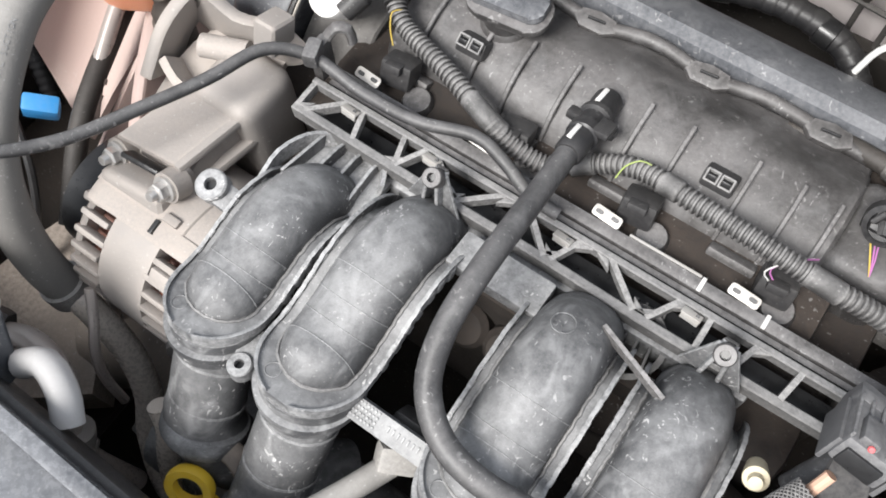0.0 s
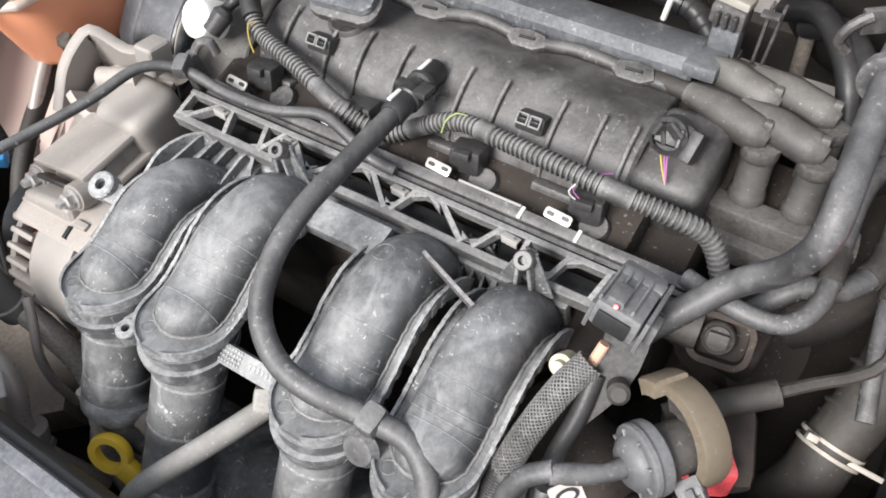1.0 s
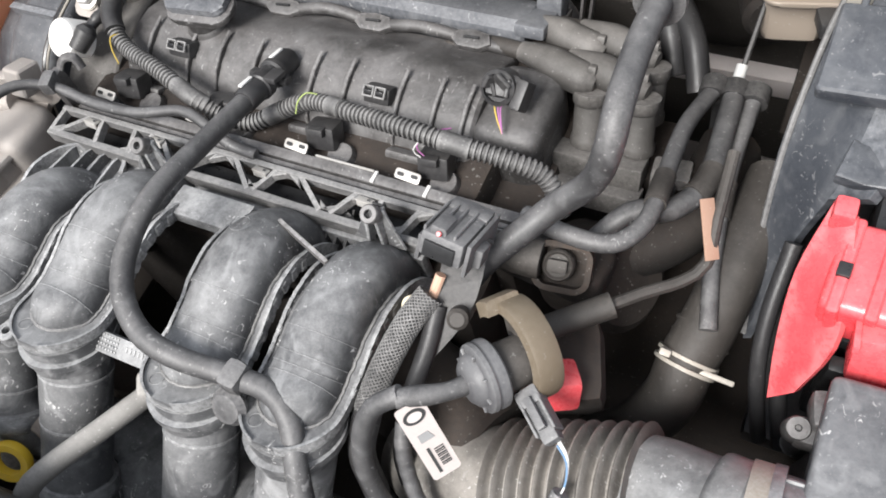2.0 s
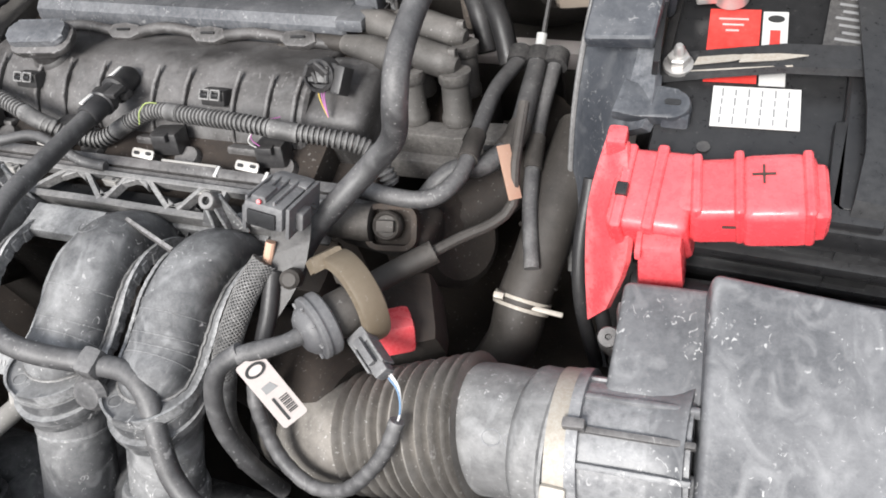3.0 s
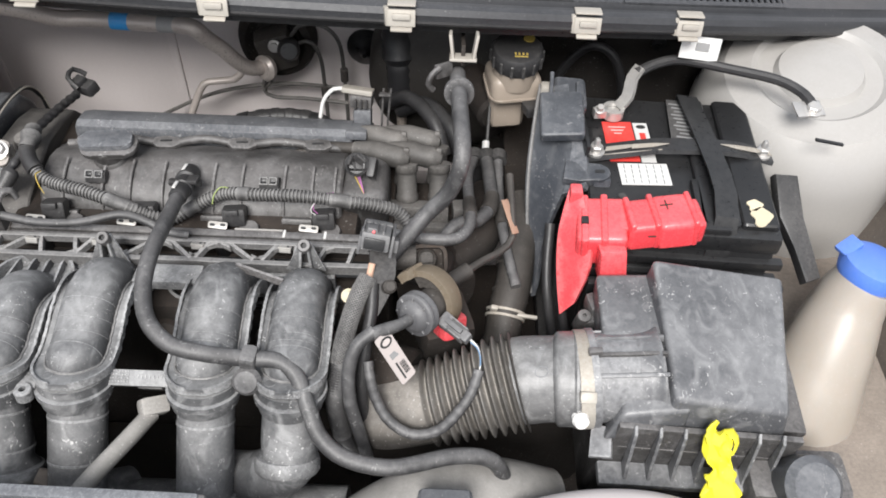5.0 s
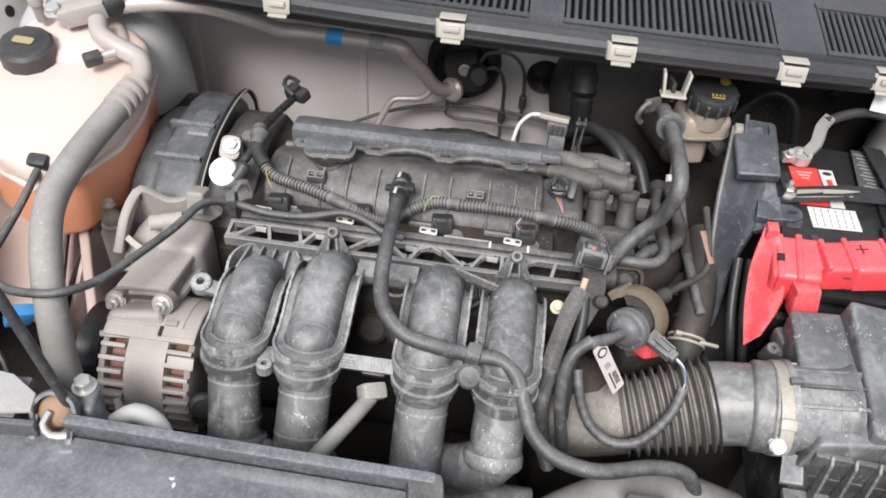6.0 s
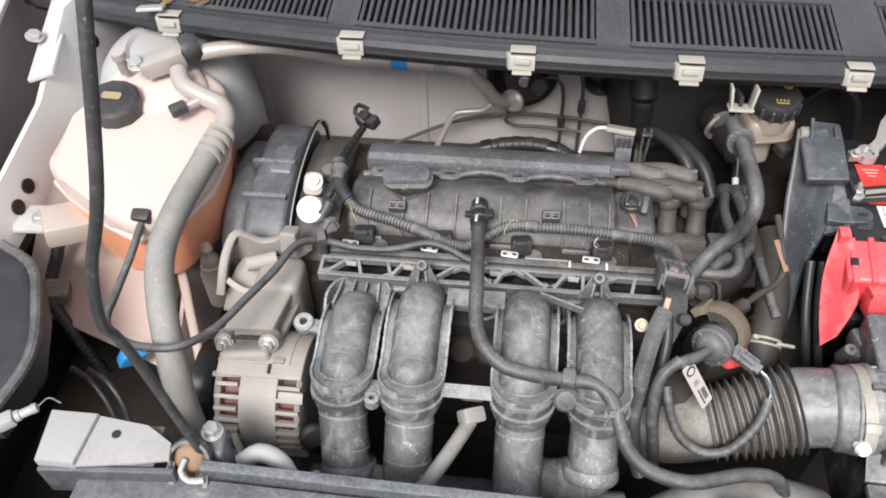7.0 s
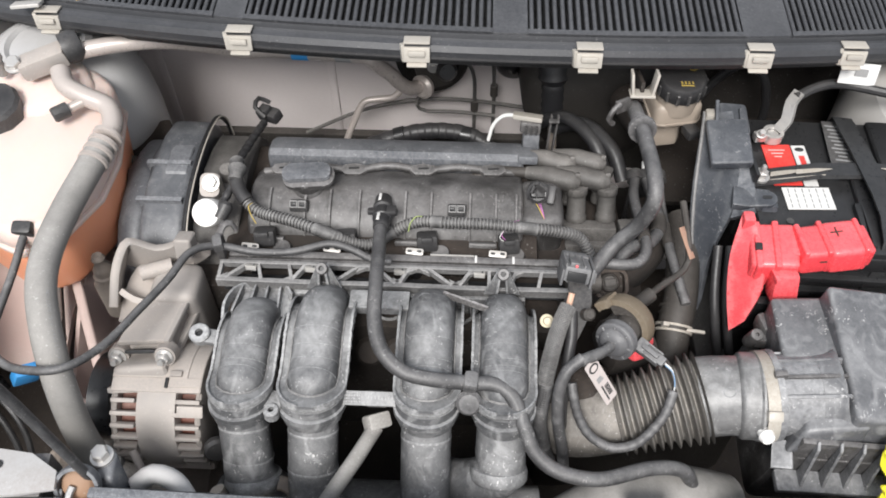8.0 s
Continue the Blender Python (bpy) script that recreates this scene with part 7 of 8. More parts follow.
part("winding", lathe([(0.047, -0.038), (0.047, 0.038)], AC, (1, 0, 0), 36), M_COPPER, alt, "red copper windings inside")
part("inner_drum", lathe([(0.050, -0.017), (0.050, 0.019)], AC, (1, 0, 0), 36), M_DARK, alt)
part("middle_shell", lathe([(0.058, -0.019), (0.0622, -0.018), (0.0628, -0.012), (0.0628, 0.014), (0.0622, 0.020), (0.058, 0.021)], AC, (1, 0, 0), 48), M_ALU, alt)
part("upper_shell", arc_shell(1.22, 3.1, -0.044, 0.044, 0.0610, 0.0030), M_ALU, alt)
part("upper_step", arc_shell(1.44, 3.1, -0.0445, 0.030, 0.0636, 0.0016), M_ALU, alt)
part("step_pad", arc_shell(1.30, 1.44, 0.012, 0.0445, 0.0636, 0.0016, 8), M_ALU, alt)
part("lower_shell", arc_shell(-1.4, -0.62, -0.044, 0.044, 0.0610, 0.0030), M_ALU, alt)
part("foot_rim", arc_shell(-0.66, -0.52, -0.0450, 0.0450, 0.0640, 0.0026, 6), M_ALU, alt)
part("shell_groove", box((0.003, 0.010, 0.006), tuple(AC + Vector((0.010, -math.cos(1.36) * 0.0640, math.sin(1.36) * 0.0640))), (-math.degrees(1.36) + 90, 0, 0), 0.0006), M_BLACK_CLEAN, alt)
part("clip_nub", box((0.012, 0.006, 0.006), tuple(AC + Vector((0.018, -math.cos(1.50) * 0.0650, math.sin(1.50) * 0.0650))), (-math.degrees(1.50) + 90, 0, 0), 0.0012), M_ALU, alt)
part("pulley_end", lathe([(0.030, -0.046), (0.050, -0.046), (0.0585, -0.044), (0.0610, -0.041), (0.0585, -0.0385), (0.030, -0.0385)], AC, (1, 0, 0), 44), M_ALU, alt)
part("plug_end", lathe([(0.030, 0.0385), (0.0585, 0.0385), (0.0610, 0.041), (0.0585, 0.044), (0.050, 0.046), (0.030, 0.046)], AC, (1, 0, 0), 44), M_ALU, alt)
for s in (-1, 1):
    for i in range(9):
        w = 1.08 - 0.205 * i
        p = AC + Vector((s * 0.0305, -math.cos(w) * 0.0590, math.sin(w) * 0.0590))
        part("fin", box((0.027 if i % 2 else 0.024, 0.0078, 0.0046), tuple(p + Vector((s * (0.0 if i % 2 else 0.0015), 0, 0))), (-math.degrees(w), 0, 0), 0.0016, segs=2), M_ALU, alt)
part("bracket_top", prism([(-0.241, -0.119), (-0.195, -0.115), (-0.184, -0.053), (-0.229, -0.065)], 0.007, pose(0, 0, 0.8385), 0.003), M_ALU, alt)
bm_side = aim((-0.1865, -0.084, 0.8285), (0.97, -0.17, 0.18), (0.16, 0.98, 0))
sidew = part("bracket_side", along(box((0.060, 0.022, 0.004), (0, 0, -0.006), (0, 0, 0), 0.001), bm_side), M_ALU, alt)
for size, at in (((0.064, 0.006, 0.012), (0, 0.0105, -0.002)), ((0.064, 0.006, 0.012), (0, -0.0115, -0.002)), ((0.008, 0.020, 0.012), (-0.029, 0, -0.002)), ((0.008, 0.020, 0.012), (0.029, 0, -0.002))):
    part("slot_rim", along(box(size, at, (0, 0, 0), 0.002), bm_side), M_ALU, sidew)
part("bracket_foot", box((0.058, 0.034, 0.026), (-0.217, -0.130, 0.812), (-24, -6, 4), 0.006, segs=3, taper=0.9), M_ALU, alt)
part("foot_flange", box((0.062, 0.010, 0.006), (-0.217, -0.152, 0.811), (-50, 0, 4), 0.002), M_ALU, alt)
part("shelf", box((0.052, 0.040, 0.020), (-0.215, -0.096, 0.820), (10, -6, 0), 0.006), M_ALU, alt)
# The recess is a black box; its shade is colour, not depth.
part("pocket", box((0.030, 0.004, 0.012), (-0.218, -0.1220, 0.8325), (40, 0, 4), 0.002), M_BLACK_CLEAN, alt, "black box painting the shaded recess between the bolts")
for x, y, z in ((-0.243, -0.124, 0.824), (-0.193, -0.128, 0.834)):
    bo = bolt(alt, (x, y, z), (0.0, -0.85, 0.45), 0.0064, 0.009)
    part("boss", lathe([(0.011, -0.012), (0.0105, 0.000)], (x, y, z), (0.0, -0.85, 0.45), 22), M_ALU, bo)
    part("thread", lathe([(0.0036, 0), (0.0036, 0.012), (0.003, 0.014)], (x, y, z), (0.0, -0.85, 0.45), 12), M_STEEL, bo)
part("strap", box((0.026, 0.006, 0.012), (-0.164, -0.172, 0.806), (-45, 0, 0), 0.002), M_ALU, alt)
part("screw", lathe([(0.012, -0.006), (0.013, 0), (0.011, 0.004)], (-0.139, -0.196, 0.776), (0.4, -0.85, 0.3), 20), M_BLACK, alt, "black plastic retaining washer")
part("pulley", lathe([(0.040, -0.014), (0.046, -0.012), (0.046, 0.010), (0.044, 0.012), (0.030, 0.014)], AC + Vector((-0.064, 0.004, 0.0)), (1, 0, 0), 36), M_BLACK_CLEAN, alt, "black pulley")
part("pulley_rim", lathe([(0.0440, -0.0006), (0.0466, -0.0006), (0.0466, 0.0008), (0.0440, 0.0008), (0.0440, -0.0006)], AC + Vector((-0.0495, 0.004, 0.0)), (1, 0, 0), 40, cap=False), M_STEEL, alt, "thin polished pulley rim")

# ---- coolant tank ----
tk = thing("coolant_tank", (-0.385, 0.06, 0.80), "milky plastic coolant expansion tank stained orange by coolant", "coolant tank")
TKB = [(-0.470, 0.030), (-0.462, 0.100), (-0.440, 0.175), (-0.400, 0.200), (-0.340, 0.200), (-0.300, 0.165), (-0.284, 0.085), (-0.286, 0.030), (-0.312, -0.030), (-0.345, -0.048), (-0.385, -0.030), (-0.440, 0.005)]
def shell(outline, z0, z1, tilt=0.0, bevel=0.012, shrink=0.0):
    cx, cy_ = sum(p[0] for p in outline) / len(outline), sum(p[1] for p in outline) / len(outline)
    b = bmesh.new()
    n = len(outline)
    lo = [b.verts.new((cx + (x - cx) * (1 - shrink), cy_ + (y - cy_) * (1 - shrink), z0)) for x, y in outline]
    hi = [b.verts.new((x, y, z1 + tilt * (y - cy_))) for x, y in outline]
    b.faces.new(lo[::-1])
    b.faces.new(hi)
    for j in range(n):
        b.faces.new((lo[j], lo[(j + 1) % n], hi[(j + 1) % n], hi[j]))
    bmesh.ops.bevel(b, geom=b.edges[:], offset=bevel, segments=4, profile=0.5, affect="EDGES", clamp_overlap=True)
    return b
part("body", shell(TKB, 0.882, 0.922, 0.08, 0.013), M_TANK, tk)
part("lower_body", shell([(x, y) for x, y in TKB], 0.80, 0.888, 0.0, 0.012, 0.10), M_COOLANT, tk, "orange lower half filled with coolant")
part("seam", shell([(x * 1.0, y) for x, y in [(p[0] + (p[0] + 0.38) * 0.015, p[1] + (p[1] - 0.07) * 0.015) for p in TKB]], 0.880, 0.886, 0.0, 0.002), M_TANK, tk)
part("shoulder", shell([(-0.45, 0.12), (-0.43, 0.185), (-0.34, 0.19), (-0.315, 0.15), (-0.36, 0.11), (-0.42, 0.105)], 0.90, 0.938, 0.15, 0.012, -0.05), M_TANK, tk)
tcap = part("cap", lathe([(0.026, -0.016), (0.0295, -0.014), (0.0295, 0.006), (0.026, 0.010), (0.019, 0.011)], (-0.411, 0.108, 0.938), (0.05, -0.15, 1), 12), M_BLACK, tk, "black faceted pressure cap")
part("cap_print", prism(rounded(0.022, 0.010, 0.003), 0.0006, aim((-0.411, 0.1065, 0.9503), (0.05, -0.15, 1))), M_FADED, tcap, "faded yellow print")
part("neck", lathe([(0.026, -0.03), (0.026, 0.0)], (-0.411, 0.11, 0.928), (0.05, -0.15, 1), 28), M_TANK, tk)
part("side_bracket", box((0.050, 0.045, 0.028), (-0.455, 0.0, 0.850), (0, 8, 30), 0.006), M_MILK, tk, "pale mounting foot")

sl = thing("strut_tower", (-0.33, 0.2, 0.90), "grey dusted suspension tower behind the coolant tank", "strut tower")
part("tower", lathe([(0.104, -0.28), (0.102, -0.11), (0.098, -0.07), (0.091, -0.038), (0.082, -0.016), (0.072, -0.002), (0.058, 0.007), (0.04, 0.011), (0.02, 0.012)], (-0.388, 0.212, 0.93), (0.05, -0.1, 1), 44), M_LAMP, sl)
part("top_ring", lathe([(0.050, 0.0), (0.052, 0.006), (0.044, 0.008), (0.040, 0.004)], (-0.389, 0.211, 0.937), (0.05, -0.1, 1), 40, cap=False), M_LAMP, sl)

# air conditioning suction hose
sh, ln_ = hose("suction_hose", [(-0.283, 0.070, 0.928), (-0.290, 0.030, 0.924), (-0.298, -0.020, 0.919), (-0.299, -0.068, 0.917), (-0.293, -0.105, 0.914), (-0.283, -0.137, 0.903), (-0.273, -0.164, 0.886), (-0.265, -0.187, 0.855), (-0.261, -0.201, 0.813), (-0.257, -0.207, 0.773), (-0.252, -0.207, 0.748)], 0.0140, M_HOSE_PALE, "thick dust-covered air conditioning suction hose", segs=22)
for k in range(4):
    p = np.array((-0.281, 0.078, 0.929)) + np.array((-0.002, -0.011, -0.0012)) * k
    part("crimp", lathe([(0.0140, -0.003), (0.0157, -0.002), (0.0157, 0.002), (0.0140, 0.003)], tuple(p), (-0.18, -0.95, -0.1), 26), M_PIPE, sh, "crimped metal ferrule")
pipe = part("metal_pipe", sweep(curve([(-0.281, 0.076, 0.930), (-0.279, 0.094, 0.934), (-0.288, 0.112, 0.940), (-0.312, 0.120, 0.946), (-0.335, 0.130, 0.952), (-0.345, 0.148, 0.957)]), 0.0105, 18), M_PIPE, sh, "dull metal elbow")
part("valve_stem", sweep([(-0.308, 0.116, 0.946), (-0.330, 0.102, 0.942)], 0.005, 12), M_PIPE, sh)
part("valve_cap", lathe([(0.008, 0), (0.0085, 0.002), (0.0085, 0.016), (0.007, 0.018)], (-0.326, 0.104, 0.943), (-0.75, -0.6, -0.05), 10), M_BLACK, sh, "black ribbed valve cap")
low = part("lower_pipe", sweep(curve([(-0.252, -0.207, 0.750), (-0.228, -0.210, 0.735), (-0.206, -0.217, 0.700), (-0.189, -0.232, 0.670), (-0.177, -0.254, 0.645), (-0.157, -0.276, 0.610), (-0.14, -0.29, 0.55)]), 0.0105, 18), M_BAREPIPE, sh, "bare metal lower pipe")
part("end_ferrule", sweep([(-0.2535, -0.207, 0.757), (-0.251, -0.207, 0.742)], 0.0168, 22), M_HOSE_PALE, sh)

svx = thing("suction_valve_block", (-0.37, 0.16, 0.955), "dusty alloy pipe joint with a bolt and a black sensor", "valve")
part("block", box((0.052, 0.026, 0.022), (-0.366, 0.160, 0.960), (0, -10, 24), 0.006), M_ALU, svx)
part("cap_end", lathe([(0.017, 0), (0.018, 0.012), (0.014, 0.02)], (-0.345, 0.170, 0.968), (0.8, 0.5, 0.1), 22), M_BLACK, svx)
part("clip", box((0.030, 0.020, 0.004), (-0.385, 0.205, 1.000), (-20, 0, 10), 0.001), M_CLIP, svx)
bolt(svx, (-0.392, 0.148, 0.962), (0, -0.3, 1), 0.008, 0.010)
part("stud", lathe([(0.006, 0), (0.006, 0.02), (0.008, 0.021), (0.008, 0.03)], (-0.412, 0.152, 0.948), (0, -0.1, 1), 14), M_ALU, svx)

# prop rod
pr = thing("prop_rod", (-0.213, -0.266, 0.86), "dusty black steel bonnet prop rod raised from its pivot", "prop rod")
part("rod", sweep(curve([(-0.213, -0.266, 0.856), (-0.222, -0.264, 0.92), (-0.232, -0.262, 0.99), (-0.237, -0.264, 1.03), (-0.236, -0.272, 1.06), (-0.222, -0.272, 1.12), (-0.195, -0.263, 1.20), (-0.161, -0.212, 1.40), (-0.135, -0.172, 1.56)]), 0.0042, 12), M_RUBBER, pr)

# dark pipes under the left side
for nm, pts, r, m, lb in (("heater_pipe", [(-0.40, 0.02, 0.72), (-0.36, -0.06, 0.70), (-0.31, -0.14, 0.66), (-0.25, -0.22, 0.60)], 0.017, M_HOSE_PALE, "dusty pale coolant pipe low in the bay"),
                          ("heater_pipe", [(-0.37, 0.03, 0.80), (-0.345, -0.045, 0.79), (-0.325, -0.11, 0.77), (-0.30, -0.17, 0.73)], 0.008, M_GRIME, "thin brown pipe beside the suction hose"),
                          ("radiator_hose", [(-0.262, -0.258, 0.757), (-0.236, -0.249, 0.764), (-0.214, -0.251, 0.758), (-0.202, -0.262, 0.740), (-0.198, -0.280, 0.715), (-0.19, -0.29, 0.68), (-0.18, -0.29, 0.60)], 0.0085, M_PIPE, "pinkish aluminium elbow pipe"),
                          ("radiator_hose", [(-0.20, -0.24, 0.62), (-0.12, -0.25, 0.60), (-0.02, -0.25, 0.60)], 0.022, M_HOSE_PALE, "dust-covered lower radiator hose")):
    ob, ln_ = hose(nm, pts, r, m, lb, "pipe")
fit_ = thing("pipe_joint", (-0.20, -0.285, 0.70), "dusty alloy pipe joint with a black cap nut", "pipe joint")
part("cap_nut", lathe([(0.016, 0), (0.017, 0.004), (0.017, 0.020), (0.013, 0.024)], (-0.258, -0.257, 0.757), (-0.9, -0.2, 0.25), 8), M_BLACK, fit_, "black hexagonal cap")
part("collar", lathe([(0.012, -0.008), (0.016, -0.006), (0.016, 0.008), (0.012, 0.010)], (-0.1965, -0.284, 0.705), (0.1, -0.5, -0.8), 24), M_ALU, fit_)
part("foot", box((0.045, 0.020, 0.016), (-0.205, -0.292, 0.690), (0, 20, 20), 0.004), M_ALU, fit_)
bp_ = thing("bare_pipe", (-0.128, -0.252, 0.72), "bare shiny metal pipe beside the dipstick", "pipe")
part("tube", sweep(curve([(-0.134, -0.232, 0.765), (-0.127, -0.240, 0.748), (-0.123, -0.254, 0.725), (-0.120, -0.268, 0.690)]), 0.0075, 16), M_BAREPIPE, bp_)
thp = thing("thin_pipe", (-0.218, -0.225, 0.74), "thin dusty brown pipe bent beside the alternator", "pipe")
part("tube", sweep(curve([(-0.222, -0.200, 0.775), (-0.212, -0.215, 0.760), (-0.206, -0.230, 0.742), (-0.202, -0.240, 0.715), (-0.196, -0.245, 0.68)]), 0.0038, 10), M_PIPE, thp)
ds = thing("dipstick", (-0.085, -0.256, 0.75), "yellow plastic oil dipstick handle", "dipstick")
grip = lathe([(0.0105, -0.0035), (0.0165, -0.0040), (0.0175, 0.0), (0.0165, 0.0040), (0.0105, 0.0035), (0.0105, -0.0035)], (0, 0, 0), (0, 0, 1), 32, cap=False)
for v in grip.verts:
    v.co *= 0.92
part("ring", along(grip, aim((-0.082, -0.258, 0.768), (0.30, -0.72, 0.62), (0.75, -0.10, -0.65))), M_YELLOW, ds)
part("stem", along(box((0.040, 0.017, 0.009), (0.032, 0, 0), (0, 0, 0), 0.003), aim((-0.082, -0.258, 0.768), (0.30, -0.72, 0.62), (0.75, -0.10, -0.65))), M_YELLOW, ds)
bm_ = thing("brake_line_tag", (-0.355, -0.115, 0.78), "bright blue plastic tag on a pipe", "tag")
part("band", box((0.026, 0.014, 0.026), (-0.362, -0.116, 0.768), (20, 24, 40), 0.003), M_BLUE, bm_)

gp = thing("metal_hose_pipe", (-0.345, -0.03, 0.80), "dull brass-coloured pipe with crimped end under the coolant tank", "pipe")
part("tube", sweep(curve([(-0.352, 0.010, 0.822), (-0.346, -0.030, 0.806), (-0.336, -0.075, 0.782), (-0.326, -0.105, 0.760)]), 0.0062, 14), M_PIPE, gp)
for k in range(3):
    part("crimp", lathe([(0.0062, -0.003), (0.0080, -0.002), (0.0080, 0.002), (0.0062, 0.003)], (-0.335 + 0.0025 * k, -0.078 - 0.0105 * k, 0.780 - 0.0057 * k), (0.2, -0.85, -0.45), 20), M_PIPE, gp)

# plug lead between the runners
pg2 = thing("knock_sensor_plug", (0.0, -0.195, 0.77), "dust-covered plug lead between the manifold runners", "sensor cable")
part("lead", sweep(curve([(0.017, -0.181, 0.806), (0.003, -0.214, 0.811), (-0.013, -0.247, 0.814), (-0.024, -0.266, 0.808), (-0.030, -0.276, 0.790), (-0.030, -0.278, 0.74)]), 0.0075, 14), M_HOSE_PALE, pg2)
part("tape_end", box((0.024, 0.016, 0.018), (0.018, -0.176, 0.809), (30, 20, 30), 0.004), M_HOSE_PALE, pg2, "torn pale tape end")
part("plug", box((0.022, 0.016, 0.020), (0.018, -0.160, 0.824), (30, 0, 0), 0.003), M_BLACK, pg2)

# ---- front crossmember ----
sp = thing("slam_panel", (0.0, -0.36, 0.80), "dusty black plastic front crossmember cover", "crossmember", "", "structure")
part("top", box((0.44, 0.142, 0.012), (-0.10, -0.3585, 0.850), (-4, 0, -1.0), 0.004), M_SLAM, sp)
part("rear_lip", box((0.30, 0.010, 0.020), (-0.06, -0.283, 0.858), (0, 0, -1.0), 0.003), M_SLAM, sp)
part("rear_lip", box((0.30, 0.006, 0.050), (-0.06, -0.276, 0.832), (0, 0, -1.0), 0.002), M_BLACK, sp)
part("right_block", box((0.030, 0.05, 0.05), (0.085, -0.305, 0.842), (0, 0, 10), 0.008), M_COVER, sp)
part("wide_front", box((1.4, 0.12, 0.02), (0.03, -0.45, 0.80), (-10, 0, 0), 0.006), M_COVER, sp)
wash = part("bolt_plate", prism(rounded(0.040, 0.024, 0.011), 0.003, pose(-0.287, -0.333, 0.8555, -4, 0, 14), 0.001), M_LAMP, sp, "pale oval washer plate")
bolt(sp, (-0.287, -0.333, 0.857), (0, 0.07, 1), 0.0065, 0.005)
specks = random.Random(4)
for k in range(60):
    a, b = specks.uniform(-0.30, 0.10), specks.uniform(-0.42, -0.30)
    part("paint_speck", prism([(0.0024 * specks.uniform(0.4, 1.3) * math.cos(w), 0.0024 * specks.uniform(0.4, 1.3) * math.sin(w)) for w in np.linspace(0, 5.6, 7)], 0.0006, pose(a, b, 0.8562 - (b + 0.362) * 0.07 - 0.0002, -4, 0, -1)), M_PAPER, sp)
lb = thing("lamp_mount", (-0.30, -0.27, 0.86), "pale grey painted lamp mounting box with a punched hole", "bracket")
part("step", prism([(-0.355, -0.246), (-0.311, -0.246), (-0.315, -0.295), (-0.350, -0.295)], 0.012, pose(0, 0, 0.872), 0.002), M_LAMP, lb)
part("plate", prism([(-0.3105, -0.246), (-0.264, -0.251), (-0.238, -0.266), (-0.235, -0.282), (-0.268, -0.288), (-0.3145, -0.295)], 0.004, pose(0, 0, 0.872), 0.001), M_LAMP, lb)
part("front_face", box((0.120, 0.006, 0.040), (-0.290, -0.293, 0.848), (0, 0, 4), 0.002), M_COVER_BLUE, lb)
part("under_box", box((0.10, 0.040, 0.030), (-0.300, -0.270, 0.852), (0, 0, 4), 0.003), M_COVER, lb)
part("hole", lathe([(0.004, 0), (0.004, 0.0006)], (-0.289, -0.263, 0.8745), (0, 0, 1), 16), M_BLACK_CLEAN, lb)
hk = thing("prop_pivot", (-0.222, -0.272, 0.84), "dusty black hoop bracket with a rusty bush at the rod pivot", "bracket")
part("hoop", lathe([(0.0155, -0.006), (0.0185, -0.006), (0.0195, 0.0), (0.0185, 0.004), (0.0155, 0.004), (0.0155, -0.006)], (-0.222, -0.274, 0.862), (0.1, -0.75, 0.65), 32, cap=False), M_COVER_BLUE, hk)
part("bush", lathe([(0.0150, -0.004), (0.0120, 0.001), (0.0105, 0.002), (0.005, 0.004)], (-0.223, -0.273, 0.861), (0.1, -0.75, 0.65), 24), M_RUST, hk, "rusty bush")
part("hook", sweep(curve([(-0.224, -0.276, 0.866), (-0.226, -0.286, 0.862), (-0.218, -0.292, 0.858), (-0.205, -0.290, 0.858)]), 0.0032, 10), M_STEEL, hk, "bent rod end")
part("post", block([(-0.212, -0.262, 0.858), (-0.198, -0.264, 0.858), (-0.198, -0.240, 0.862), (-0.216, -0.240, 0.862)], [(-0.206, -0.292, 0.822), (-0.186, -0.292, 0.822), (-0.186, -0.262, 0.822), (-0.206, -0.262, 0.822)], 0.003), M_COVER_BLUE, hk, "grey cast post")
for dx in (-0.014, 0.016):
    part("arm", box((0.006, 0.026, 0.008), (-0.222 + dx, -0.286, 0.852), (30, 0, 8), 0.002), M_COVER_BLUE, hk)
bolt(hk, (-0.2095, -0.246, 0.860), (0, 0, 1), 0.0075, 0.012)
pa = thing("pale_bracket", (-0.16, -0.262, 0.84), "pale dusty alloy bracket behind the crossmember", "bracket")
part("curve", sweep(curve([(-0.186, -0.258, 0.830), (-0.170, -0.250, 0.838), (-0.150, -0.256, 0.838), (-0.138, -0.268, 0.830)]), 0.009, 14), M_LAMP, pa)
lk = thing("lamp_plug", (-0.40, -0.245, 0.87), "pale grey lamp bulb plug on a cable", "plug")
part("body", box((0.018, 0.014, 0.012), (-0.402, -0.254, 0.862), (0, -10, 30), 0.003), M_LAMP, lk)
part("tip", lathe([(0.0056, 0), (0.0056, 0.004), (0.0044, 0.005), (0.0044, 0.015), (0.0052, 0.016), (0.0045, 0.020)], (-0.394, -0.249, 0.863), (0.85, 0.52, 0.1), 14), M_LAMP, lk)
part("wire", sweep(curve([(-0.376, -0.238, 0.866), (-0.366, -0.232, 0.872), (-0.355, -0.234, 0.868)], 0.003), 0.0008, 6), M_PLUG, lk)
hl = thing("headlamp_housing", (-0.47, -0.13, 0.84), "dark blue-grey headlamp housing edge", "headlamp")
part("shell", prism([(-0.62, -0.02), (-0.49, -0.050), (-0.455, -0.075), (-0.428, -0.120), (-0.405, -0.185), (-0.415, -0.255), (-0.62, -0.27)], 0.050, pose(0, 0, 0.845), 0.014, segs=4), M_COWL, hl)
